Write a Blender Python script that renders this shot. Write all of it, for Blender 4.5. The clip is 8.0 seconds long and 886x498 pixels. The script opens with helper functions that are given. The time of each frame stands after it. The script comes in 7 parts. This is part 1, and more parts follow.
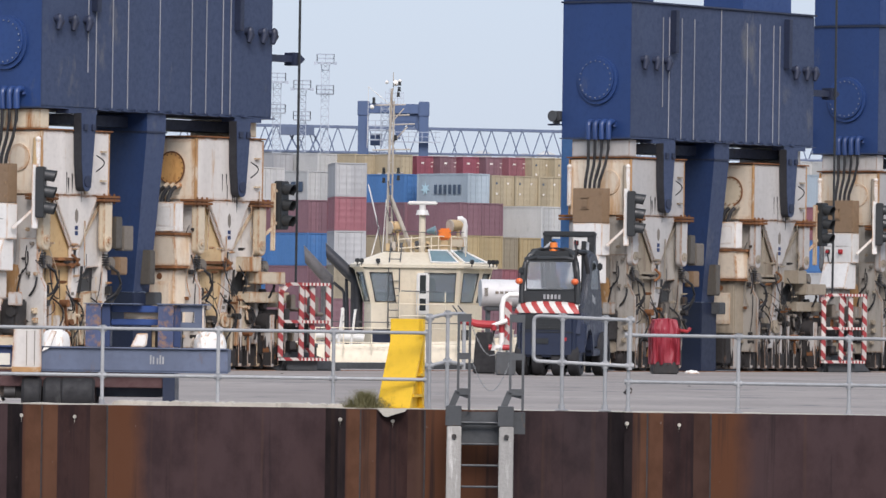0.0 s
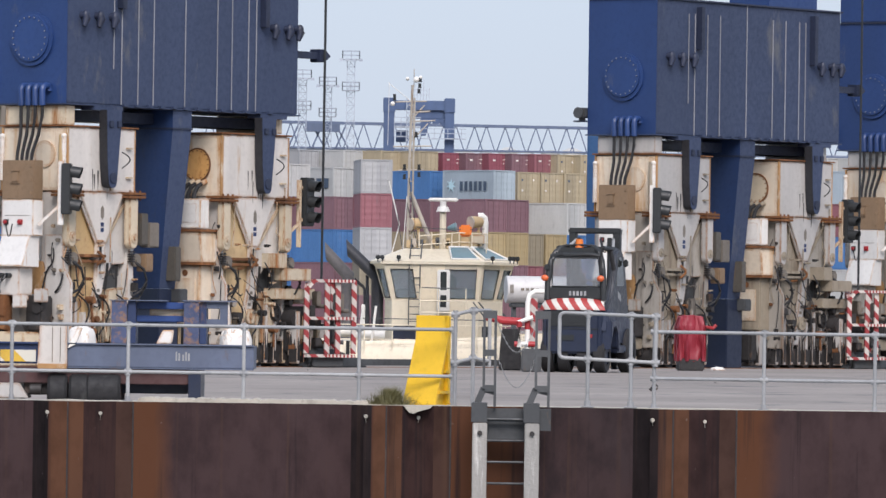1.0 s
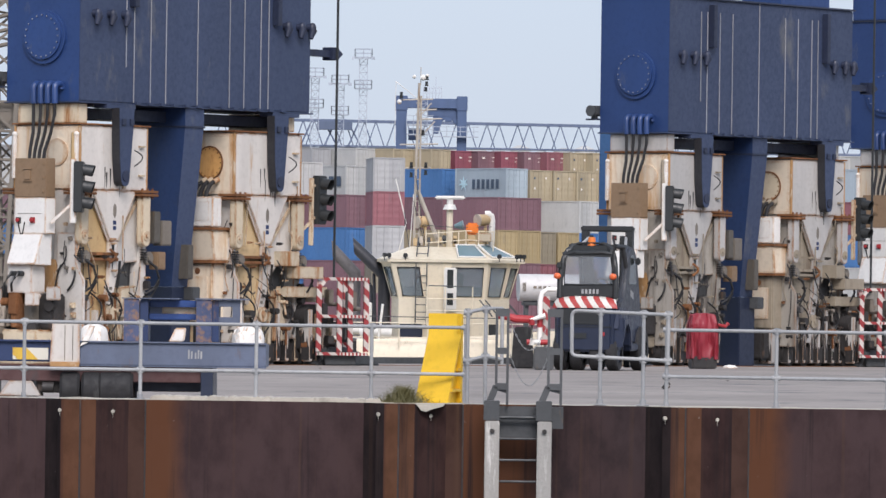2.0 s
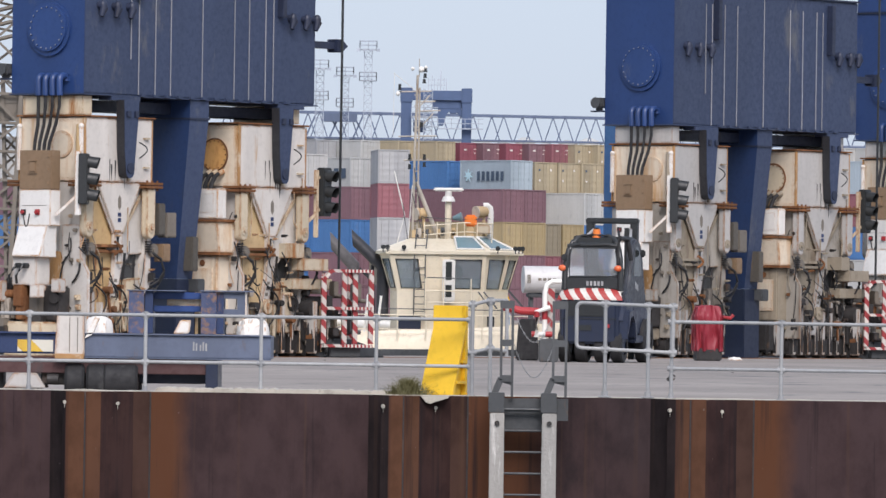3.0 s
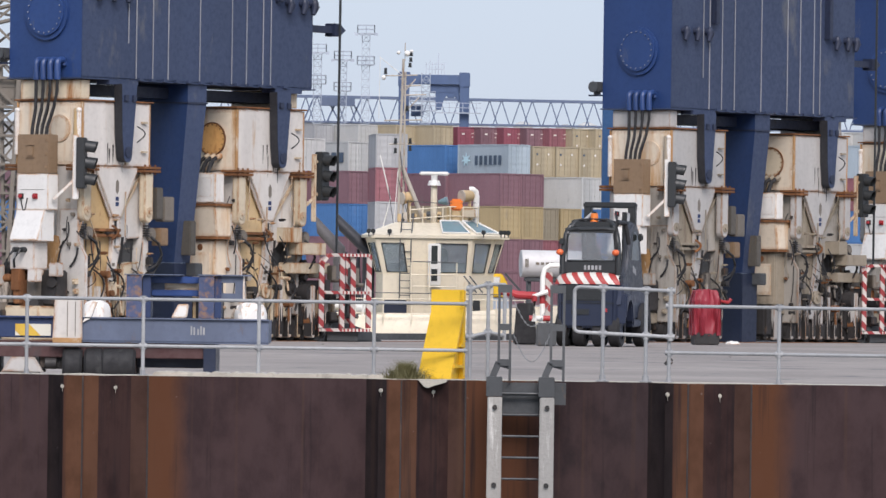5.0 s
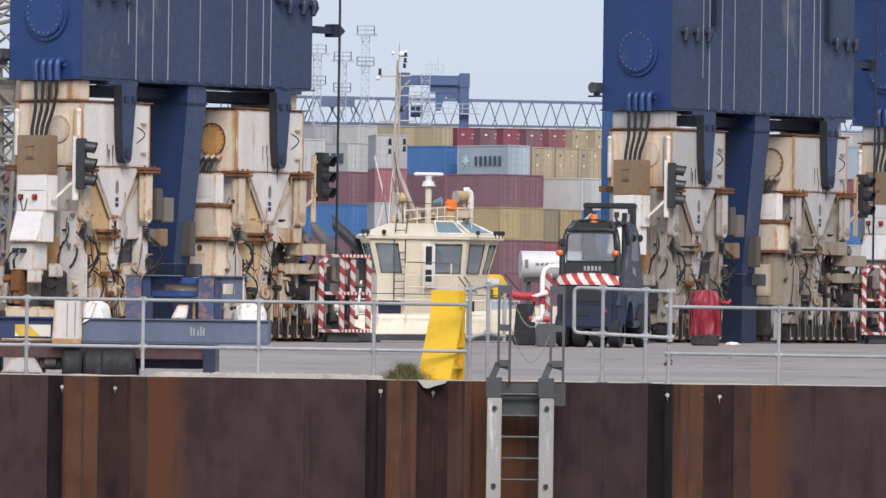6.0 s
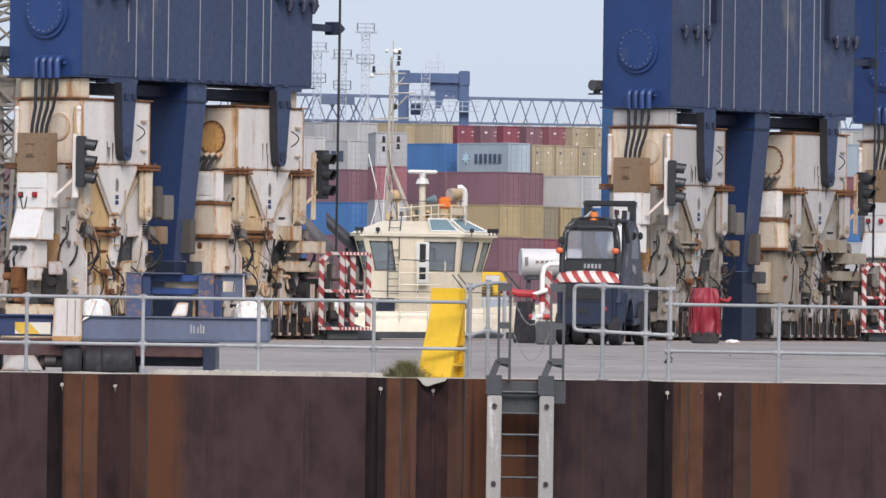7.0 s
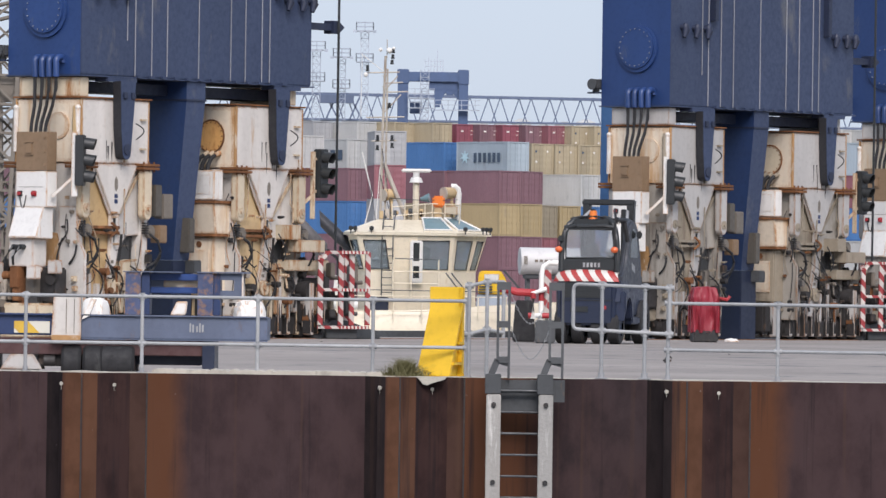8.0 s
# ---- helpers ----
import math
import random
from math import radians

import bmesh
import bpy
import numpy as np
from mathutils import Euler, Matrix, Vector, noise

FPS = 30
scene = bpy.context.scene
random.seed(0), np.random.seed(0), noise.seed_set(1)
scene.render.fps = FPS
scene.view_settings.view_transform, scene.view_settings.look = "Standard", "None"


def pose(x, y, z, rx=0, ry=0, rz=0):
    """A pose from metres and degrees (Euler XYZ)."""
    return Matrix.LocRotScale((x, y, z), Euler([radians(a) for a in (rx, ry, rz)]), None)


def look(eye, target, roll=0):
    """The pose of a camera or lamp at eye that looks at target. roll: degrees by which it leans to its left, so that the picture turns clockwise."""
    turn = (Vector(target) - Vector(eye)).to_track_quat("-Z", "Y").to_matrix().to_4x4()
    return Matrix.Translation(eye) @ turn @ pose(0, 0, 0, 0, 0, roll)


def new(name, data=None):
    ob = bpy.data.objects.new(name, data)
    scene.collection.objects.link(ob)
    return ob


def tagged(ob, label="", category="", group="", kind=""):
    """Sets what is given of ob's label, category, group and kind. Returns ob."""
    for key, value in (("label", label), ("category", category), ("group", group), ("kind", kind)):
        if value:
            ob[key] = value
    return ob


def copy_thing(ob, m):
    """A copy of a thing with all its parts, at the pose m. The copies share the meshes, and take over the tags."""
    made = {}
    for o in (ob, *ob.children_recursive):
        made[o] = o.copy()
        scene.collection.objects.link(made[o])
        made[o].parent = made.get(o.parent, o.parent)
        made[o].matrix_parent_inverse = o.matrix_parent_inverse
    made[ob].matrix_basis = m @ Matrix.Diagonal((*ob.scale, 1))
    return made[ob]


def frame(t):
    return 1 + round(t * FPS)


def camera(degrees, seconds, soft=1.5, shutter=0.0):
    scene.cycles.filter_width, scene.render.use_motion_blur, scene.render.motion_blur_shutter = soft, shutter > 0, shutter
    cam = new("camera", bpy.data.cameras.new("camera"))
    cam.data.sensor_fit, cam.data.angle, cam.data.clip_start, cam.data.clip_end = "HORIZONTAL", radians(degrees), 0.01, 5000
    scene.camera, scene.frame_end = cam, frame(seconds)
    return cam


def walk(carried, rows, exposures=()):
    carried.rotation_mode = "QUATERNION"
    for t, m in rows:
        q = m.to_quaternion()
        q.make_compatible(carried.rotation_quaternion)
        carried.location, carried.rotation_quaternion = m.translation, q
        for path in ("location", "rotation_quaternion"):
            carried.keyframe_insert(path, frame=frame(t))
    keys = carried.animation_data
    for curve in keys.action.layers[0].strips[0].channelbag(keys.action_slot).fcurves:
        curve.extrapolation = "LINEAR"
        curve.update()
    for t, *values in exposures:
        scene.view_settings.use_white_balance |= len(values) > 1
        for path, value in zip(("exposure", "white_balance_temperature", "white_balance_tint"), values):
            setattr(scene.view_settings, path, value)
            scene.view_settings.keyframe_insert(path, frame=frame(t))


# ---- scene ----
# ---- the camera on its tripod on the far bank, panned by hand ----
F_PX = 784 / math.tan(radians(3.75))
EYE_Z = 1.28
cam = camera(7.5, 8.0, soft=1.5)


def aim(sx, sy):
    """The tripod head: sx, sy are the pan and the tilt in lens units from the middle heading."""
    return pose(0, 0, EYE_Z, 90 + math.degrees((92 + sy) / F_PX), 0, math.degrees((sx + sy * 0.014) / F_PX)) @ pose(0, 0, 0, 0, 0, 0.8)


PAN = [(0, -79, 28.5), (0.2, -72, 28), (0.3, -66, 27), (0.5, -52, 25), (0.7, -40, 23.5), (0.8, -36, 22.5), (1.0, -33.5, 22), (1.2, -27, 23), (1.3, -23, 23.5),
       (1.5, -16, 24), (1.7, -13, 22.5), (2.8, -7, 6), (3.0, -3, 4), (3.5, 0, 0), (4.0, -4, -3.3), (4.4, -0.5, -6.5), (4.5, 0.7, -7.5), (4.6, 0.5, -14), (4.7, -4, -25),
       (5.0, -7, -24), (5.8, -8.5, -22.5), (6.0, -7.5, -22.7), (6.5, -8.8, -25.5), (7.0, -7.5, -26.8), (7.5, -7, -28), (8.0, -9, -28.8)]
walk(cam, [(t, aim(sx, sy)) for t, sx, sy in PAN], exposures=((0, 0.02, 6300, 17.5), (8.0, 0.02, 6300, 17.5)))

# ---- hazy bright daylight, sun high over the shoulder ----
SUN_AZ = radians(172)
SUN_EL = radians(42)
world = bpy.data.worlds.new("sky")
scene.world = world
world.use_nodes = True
_nt = world.node_tree
_sky = _nt.nodes.new("ShaderNodeTexSky")
_sky.sky_type = "NISHITA"
_sky.sun_disc = False
_sky.sun_elevation = SUN_EL
_sky.sun_rotation = SUN_AZ
_sky.air_density = 1.0
_sky.dust_density = 1.5
_sky.ozone_density = 1.5
_nt.links.new(_sky.outputs[0], _nt.nodes["Background"].inputs[0])
_nt.nodes["Background"].inputs[1].default_value = 0.10
# thin bright cloud veil over the whole sky
_veil = _nt.nodes.new("ShaderNodeBackground")
_veil.inputs[0].default_value = (0.715, 0.84, 0.965, 1)
_veil.inputs[1].default_value = 0.95
_blend = _nt.nodes.new("ShaderNodeMixShader")
_blend.inputs[0].default_value = 0.72
_nt.links.new(_nt.nodes["Background"].outputs[0], _blend.inputs[1])
_nt.links.new(_veil.outputs[0], _blend.inputs[2])
_nt.links.new(_blend.outputs[0], _nt.nodes["World Output"].inputs[0])
sun_data = bpy.data.lights.new("sun", "SUN")
sun_data.energy = 3.45
sun_data.angle = radians(34.0)
sun_data.color = (1.0, 0.95, 0.87)
sun = new("sun", sun_data)
sun.matrix_world = look((math.sin(SUN_AZ) * math.cos(SUN_EL) * 50, math.cos(SUN_AZ) * math.cos(SUN_EL) * 50, math.sin(SUN_EL) * 50), (0, 0, 0))


# ---- materials ----
def _mix(nt, a, b, fac, mode="MIX"):
    n = nt.nodes.new("ShaderNodeMix")
    n.data_type, n.blend_type = "RGBA", mode
    for sock, v in ((n.inputs["Factor"], fac), (n.inputs["A"], a), (n.inputs["B"], b)):
        if isinstance(v, bpy.types.NodeSocket):
            nt.links.new(v, sock)
        elif isinstance(v, (int, float)):
            sock.default_value = v
        else:
            sock.default_value = (*v, 1.0)
    return n.outputs["Result"]


def _noise(nt, vec, scale, detail=5.0, rough=0.6):
    n = nt.nodes.new("ShaderNodeTexNoise")
    n.inputs["Scale"].default_value, n.inputs["Detail"].default_value, n.inputs["Roughness"].default_value = scale, detail, rough
    nt.links.new(vec, n.inputs["Vector"])
    return n.outputs["Fac"]


def _ramp(nt, fac, lo, hi, a=0.0, b=1.0):
    n = nt.nodes.new("ShaderNodeMapRange")
    n.inputs["From Min"].default_value, n.inputs["From Max"].default_value = lo, hi
    n.inputs["To Min"].default_value, n.inputs["To Max"].default_value = a, b
    nt.links.new(fac, n.inputs["Value"])
    return n.outputs["Result"]


def mat(name, color, rough=0.5, metal=0.0, vary=0.25, grain=9.0, stain=None, stain_amount=0.0, stain_scale=1.3, streak=0.35, bump=0.15, coords="Object", soft=0.12, edge=None, edge_radius=0.07):
    """Paint or bare surface: blotches at two scales, vertical streaks and stains of another colour, fine relief."""
    m = bpy.data.materials.new(name)
    m.use_nodes = True
    nt = m.node_tree
    p = nt.nodes["Principled BSDF"]
    tc = nt.nodes.new("ShaderNodeTexCoord")
    info = nt.nodes.new("ShaderNodeObjectInfo")
    shift = nt.nodes.new("ShaderNodeVectorMath")
    shift.operation = "MULTIPLY_ADD"
    nt.links.new(info.outputs["Random"], shift.inputs[0])
    shift.inputs[1].default_value = (31, 17, 23)
    nt.links.new(tc.outputs[coords], shift.inputs[2])
    vec = shift.outputs[0]
    mp = nt.nodes.new("ShaderNodeMapping")
    mp.inputs["Scale"].default_value = (1, 1, streak)
    nt.links.new(vec, mp.inputs["Vector"])
    big = _noise(nt, mp.outputs[0], stain_scale, 6)
    fine = _noise(nt, vec, grain, 4)
    dark = tuple(c * (1 - vary) for c in color)
    light = tuple(min(1, c * (1 + vary * 0.6)) for c in color)
    col = _mix(nt, dark, light, _ramp(nt, big, 0.3, 0.7))
    col = _mix(nt, col, tuple(c * 0.75 for c in color), _ramp(nt, fine, 0.5, 0.75, 0, 0.5))
    hue = _mix(nt, (0.86, 0.86, 0.86), (1.1, 1.08, 1.06), info.outputs["Random"])
    col = _mix(nt, col, hue, 1.0, "MULTIPLY")
    if stain:
        mp2 = nt.nodes.new("ShaderNodeMapping")
        mp2.inputs["Scale"].default_value = (1.7, 1.7, 1.7 * streak)
        mp2.inputs["Location"].default_value = (3.1, 5.7, 1.9)
        nt.links.new(vec, mp2.inputs["Vector"])
        s = _noise(nt, mp2.outputs[0], stain_scale * 1.6, 8, 0.68)
        lo = 0.66 - stain_amount * 0.3
        col = _mix(nt, col, stain, _ramp(nt, s, lo, lo + soft))
    if edge:
        # rust creeping in from worn edges, broken up by noise
        bev = nt.nodes.new("ShaderNodeBevel")
        bev.samples = 4
        bev.inputs["Radius"].default_value = edge_radius
        geo = nt.nodes.new("ShaderNodeNewGeometry")
        dot = nt.nodes.new("ShaderNodeVectorMath")
        dot.operation = "DOT_PRODUCT"
        nt.links.new(bev.outputs[0], dot.inputs[0])
        nt.links.new(geo.outputs["Normal"], dot.inputs[1])
        wear = _ramp(nt, dot.outputs["Value"], 0.999, 0.93)
        patchy = _noise(nt, vec, 3.2, 6, 0.7)
        mul = nt.nodes.new("ShaderNodeMath")
        mul.operation = "MULTIPLY"
        nt.links.new(wear, mul.inputs[0])
        nt.links.new(_ramp(nt, patchy, 0.36, 0.60), mul.inputs[1])
        col = _mix(nt, col, edge, mul.outputs[0])
    nt.links.new(col, p.inputs["Base Color"])
    p.inputs["Metallic"].default_value = metal
    nt.links.new(_ramp(nt, fine, 0.3, 0.7, max(0.05, rough - 0.12), min(1, rough + 0.15)), p.inputs["Roughness"])
    if bump:
        b = nt.nodes.new("ShaderNodeBump")
        b.inputs["Strength"].default_value, b.inputs["Distance"].default_value = bump, 0.02
        nt.links.new(fine, b.inputs["Height"])
        nt.links.new(b.outputs[0], p.inputs["Normal"])
    return m


def stripes(name, a, b, pitch, along=(1, 0, 1)):
    """Diagonal warning stripes of two paints, worn."""
    m = mat(name, a, 0.5, stain=(0.2, 0.12, 0.08), stain_amount=0.15)
    nt = m.node_tree
    p = nt.nodes["Principled BSDF"]
    old = p.inputs["Base Color"].links[0].from_socket
    tc = nt.nodes.new("ShaderNodeTexCoord")
    dot = nt.nodes.new("ShaderNodeVectorMath")
    dot.operation = "DOT_PRODUCT"
    dot.inputs[1].default_value = along
    nt.links.new(tc.outputs["Object"], dot.inputs[0])
    fr = nt.nodes.new("ShaderNodeMath")
    fr.operation = "PINGPONG"
    fr.inputs[1].default_value = pitch
    nt.links.new(dot.outputs["Value"], fr.inputs[0])
    gt = nt.nodes.new("ShaderNodeMath")
    gt.operation = "GREATER_THAN"
    gt.inputs[1].default_value = pitch / 2
    nt.links.new(fr.outputs[0], gt.inputs[0])
    col = _mix(nt, old, b, gt.outputs[0])
    nt.links.new(col, p.inputs["Base Color"])
    return m


def glass(name, tint, rough=0.05):
    m = bpy.data.materials.new(name)
    m.use_nodes = True
    p = m.node_tree.nodes["Principled BSDF"]
    p.inputs["Base Color"].default_value = (*tint, 1)
    p.inputs["Roughness"].default_value = rough
    p.inputs["Transmission Weight"].default_value = 0.85
    p.inputs["IOR"].default_value = 1.45
    return m


RUST = (0.17, 0.07, 0.025)
M_BLUE = mat("crane_blue_paint", (0.019, 0.050, 0.165), 0.45, vary=0.16, stain=(0.09, 0.10, 0.13), stain_amount=0.12, stain_scale=0.5, bump=0.06)
M_BLUE_FADED = mat("faded_blue_paint", (0.038, 0.056, 0.112), 0.6, vary=0.14, stain=(0.10, 0.105, 0.12), stain_amount=0.2, stain_scale=0.5, bump=0.06)
M_BLUE_DARK = mat("dark_blue_paint", (0.02, 0.028, 0.058), 0.5, vary=0.2, stain=(0.02, 0.02, 0.03), stain_amount=0.3)
M_COLUMN = mat("navy_column_paint", (0.0130, 0.0320, 0.098), 0.5, vary=0.18, stain=(0.03, 0.035, 0.06), stain_amount=0.25, stain_scale=0.7, bump=0.06)
# Pale grey puts the sunlit gleam of the rib edges into the colour.
M_RIB = mat("sunlit_edge_tone", (0.30, 0.31, 0.34), 0.4, vary=0.2, stain=(0.2, 0.2, 0.24), stain_amount=0.3)
M_WHITE = mat("weathered_white_paint", (0.58, 0.555, 0.52), 0.5, vary=0.16, stain=(0.42, 0.25, 0.11), stain_amount=0.17, stain_scale=1.5, streak=0.10, edge=(0.34, 0.15, 0.05))
M_CREAM = mat("rust_stained_cream_paint", (0.58, 0.50, 0.37), 0.55, vary=0.2, stain=(0.33, 0.14, 0.04), stain_amount=0.40, stain_scale=1.0, streak=0.15, edge=(0.28, 0.12, 0.04))
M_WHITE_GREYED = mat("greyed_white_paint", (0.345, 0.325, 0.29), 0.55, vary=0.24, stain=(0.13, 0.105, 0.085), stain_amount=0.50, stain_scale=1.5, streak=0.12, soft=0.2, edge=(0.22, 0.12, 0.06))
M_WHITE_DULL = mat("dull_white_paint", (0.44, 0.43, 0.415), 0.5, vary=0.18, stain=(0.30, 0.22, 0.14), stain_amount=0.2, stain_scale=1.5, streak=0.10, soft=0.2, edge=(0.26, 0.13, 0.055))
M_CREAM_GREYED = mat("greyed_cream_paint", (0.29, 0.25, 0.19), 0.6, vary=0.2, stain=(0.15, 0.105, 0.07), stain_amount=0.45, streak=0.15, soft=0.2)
M_TANPAINT = mat("tan_primer", (0.58, 0.43, 0.24), 0.6, vary=0.15, stain=(0.36, 0.18, 0.06), stain_amount=0.3, streak=0.25)
M_OCHRE = mat("ochre_primer", (0.50, 0.35, 0.175), 0.6, vary=0.2, stain=(0.30, 0.12, 0.04), stain_amount=0.3)
M_HATCH = mat("orange_primer", (0.60, 0.33, 0.11), 0.6, vary=0.15, stain=(0.36, 0.14, 0.04), stain_amount=0.35)
M_RUST = mat("rusted_steel", RUST, 0.85, vary=0.4, stain=(0.30, 0.13, 0.05), stain_amount=0.45, grain=20, bump=0.4)
M_RUSTPAINT = mat("rust_bled_paint", (0.42, 0.24, 0.10), 0.7, vary=0.3, stain=(0.62, 0.56, 0.46), stain_amount=0.36, stain_scale=2.2, streak=0.3)
M_GREASE = mat("greasy_black_steel", (0.028, 0.026, 0.026), 0.6, vary=0.4, stain=(0.12, 0.075, 0.05), stain_amount=0.3)
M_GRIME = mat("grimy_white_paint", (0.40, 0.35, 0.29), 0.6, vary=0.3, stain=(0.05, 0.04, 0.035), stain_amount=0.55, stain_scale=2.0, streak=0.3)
# Oil grime, made darker still for the deep shade at the base.
M_GRIME_SHADE = mat("oily_shaded_white_paint", (0.22, 0.195, 0.165), 0.55, vary=0.3, stain=(0.035, 0.030, 0.027), stain_amount=0.75, stain_scale=2.0, streak=0.25)
M_ENDWHITE = mat("rust_streaked_white_paint", (0.68, 0.595, 0.475), 0.5, vary=0.15, soft=0.22, stain=(0.50, 0.26, 0.08), stain_amount=0.52, stain_scale=0.9, streak=0.14, edge=(0.36, 0.16, 0.05), edge_radius=0.12)
M_GREY = mat("grey_enamel", (0.17, 0.15, 0.125), 0.5, vary=0.15, stain=(0.25, 0.15, 0.08), stain_amount=0.15)
M_GREYBOX = mat("dark_olive_grey_enamel", (0.088, 0.080, 0.068), 0.55, vary=0.15, stain=(0.14, 0.09, 0.05), stain_amount=0.2)
M_PLATE_BLACK = mat("black_plate_paint", (0.020, 0.021, 0.026), 0.7, vary=0.3)
M_BROWNBOX = mat("brown_enamel", (0.24, 0.16, 0.095), 0.55, vary=0.1, stain=(0.17, 0.10, 0.05), stain_amount=0.1)
M_CABINET = mat("white_enamel", (0.74, 0.73, 0.70), 0.35, vary=0.08, stain=(0.45, 0.22, 0.09), stain_amount=0.14, streak=0.12, edge=(0.45, 0.24, 0.10), edge_radius=0.05)
M_RUBBER = mat("black_rubber", (0.018, 0.018, 0.02), 0.75, vary=0.3, stain=(0.05, 0.05, 0.05), stain_amount=0.3)
M_BLACK = mat("black_plastic", (0.023, 0.026, 0.028), 0.45, vary=0.2)
M_RED = mat("red_paint", (0.38, 0.03, 0.035), 0.4, vary=0.2)
M_GALV = mat("galvanised_steel", (0.325, 0.335, 0.345), 0.62, metal=0.0, vary=0.2, stain=(0.25, 0.26, 0.27), stain_amount=0.3, grain=14)
M_DARKSTEEL = mat("dark_grey_steel", (0.075, 0.08, 0.085), 0.55, metal=0.2, vary=0.25, stain=(0.12, 0.08, 0.05), stain_amount=0.15)
M_YELLOW = mat("yellow_paint", (0.80, 0.50, 0.02), 0.45, vary=0.08, stain=(0.55, 0.36, 0.05), stain_amount=0.1)


def pile_steel(name, base, other, bleed=None, reach=0.0, soft=0.06, damp=0.0):
    """Rusted rolled steel: smooth broad clouds of two rusts, long thin water runs, a few pale scuffs; bright rust may bleed in from the interlock at the low-x side."""
    m = bpy.data.materials.new(name)
    m.use_nodes = True
    nt = m.node_tree
    p = nt.nodes["Principled BSDF"]
    tc = nt.nodes.new("ShaderNodeTexCoord")
    info = nt.nodes.new("ShaderNodeObjectInfo")
    add = nt.nodes.new("ShaderNodeVectorMath")
    add.operation = "MULTIPLY_ADD"
    nt.links.new(info.outputs["Random"], add.inputs[0])
    add.inputs[1].default_value = (19, 7, 11)
    nt.links.new(tc.outputs["Object"], add.inputs[2])

    def stretched(sx, sz):
        mp = nt.nodes.new("ShaderNodeMapping")
        mp.inputs["Scale"].default_value = (sx, sx, sz)
        nt.links.new(add.outputs[0], mp.inputs["Vector"])
        return mp.outputs[0]
    broad = _noise(nt, stretched(1.0, 0.35), 0.9, 4, 0.5)
    col = _mix(nt, base, other, _ramp(nt, broad, 0.36, 0.64))
    cloud = _noise(nt, stretched(1.0, 0.6), 2.6, 5, 0.6)
    col = _mix(nt, col, tuple(c * 0.66 for c in base), _ramp(nt, cloud, 0.44, 0.68, 0.0, 1.0))
    if bleed:
        sep = nt.nodes.new("ShaderNodeSeparateXYZ")
        nt.links.new(tc.outputs["Generated"], sep.inputs[0])
        mad = nt.nodes.new("ShaderNodeMath")
        mad.operation = "MULTIPLY_ADD"
        nt.links.new(cloud, mad.inputs[0])
        mad.inputs[1].default_value = 0.10
        nt.links.new(sep.outputs["X"], mad.inputs[2])
        col = _mix(nt, col, bleed, _ramp(nt, mad.outputs[0], reach + 0.05 + soft, reach + 0.05 - soft))
    runs = _noise(nt, stretched(8.0, 0.10), 1.0, 3, 0.5)
    col = _mix(nt, col, (0.085, 0.046, 0.027), _ramp(nt, runs, 0.60, 0.78, 0.0, 0.45))
    wet = _noise(nt, stretched(5.0, 0.16), 1.3, 5, 0.65)
    col = _mix(nt, col, (0.017, 0.0125, 0.0135), _ramp(nt, wet, 0.57 - damp, 0.72 - damp, 0.0, 0.8))
    scuff = _noise(nt, stretched(6.0, 4.0), 3.0, 2, 0.4)
    col = _mix(nt, col, (0.16, 0.13, 0.12), _ramp(nt, scuff, 0.77, 0.82, 0.0, 0.6))
    nt.links.new(col, p.inputs["Base Color"])
    nt.links.new(_ramp(nt, cloud, 0.3, 0.7, 0.72, 0.92), p.inputs["Roughness"])
    p.inputs["Specular IOR Level"].default_value = 0.15
    b = nt.nodes.new("ShaderNodeBump")
    b.inputs["Strength"].default_value, b.inputs["Distance"].default_value = 0.12, 0.01
    nt.links.new(_noise(nt, add.outputs[0], 16.0, 4, 0.6), b.inputs["Height"])
    nt.links.new(b.outputs[0], p.inputs["Normal"])
    return m


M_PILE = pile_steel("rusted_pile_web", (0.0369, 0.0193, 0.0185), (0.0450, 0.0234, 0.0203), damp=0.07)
M_PILE_FLAT = pile_steel("brown_rusted_pile", (0.0522, 0.0274, 0.0212), (0.0594, 0.0306, 0.0225))
M_PILE_ORANGE = pile_steel("orange_rusted_pile", (0.0960, 0.0435, 0.0240), (0.0800, 0.0375, 0.0225), (0.0558, 0.0243, 0.0171), 0.10, 0.08)
# near-black tone for the webs that fold forward to a flange
M_PILE_DARK = pile_steel("near_black_rust", (0.0243, 0.0180, 0.0185), (0.0297, 0.0193, 0.0185), damp=0.04)
M_PAN = pile_steel("rusted_pile_pan", (0.0532, 0.0326, 0.0340), (0.0510, 0.0299, 0.0299), (0.0873, 0.0356, 0.0180), 0.15, 0.05)
M_PAN_WIDE = pile_steel("deep_rusted_pile_pan", (0.0396, 0.0270, 0.0289), (0.0465, 0.0270, 0.0267), (0.0890, 0.0365, 0.0186), 0.38, 0.08)
M_CONC = mat("pale_coping_concrete", (0.46, 0.43, 0.37), 0.9, vary=0.25, stain=(0.28, 0.26, 0.22), stain_amount=0.35, grain=25, bump=0.6)
M_APRON = mat("quay_asphalt", (0.262, 0.237, 0.218), 0.9, vary=0.25, stain=(0.10, 0.10, 0.105), stain_amount=0.3, stain_scale=0.25, streak=1.0, grain=6, bump=0.3)
M_WATER = mat("dock_water", (0.03, 0.045, 0.045), 0.12, vary=0.2, streak=1.0, bump=0.4)
M_TUG = mat("cream_ship_paint", (0.84, 0.75, 0.58), 0.4, vary=0.06, stain=(0.55, 0.42, 0.25), stain_amount=0.12)
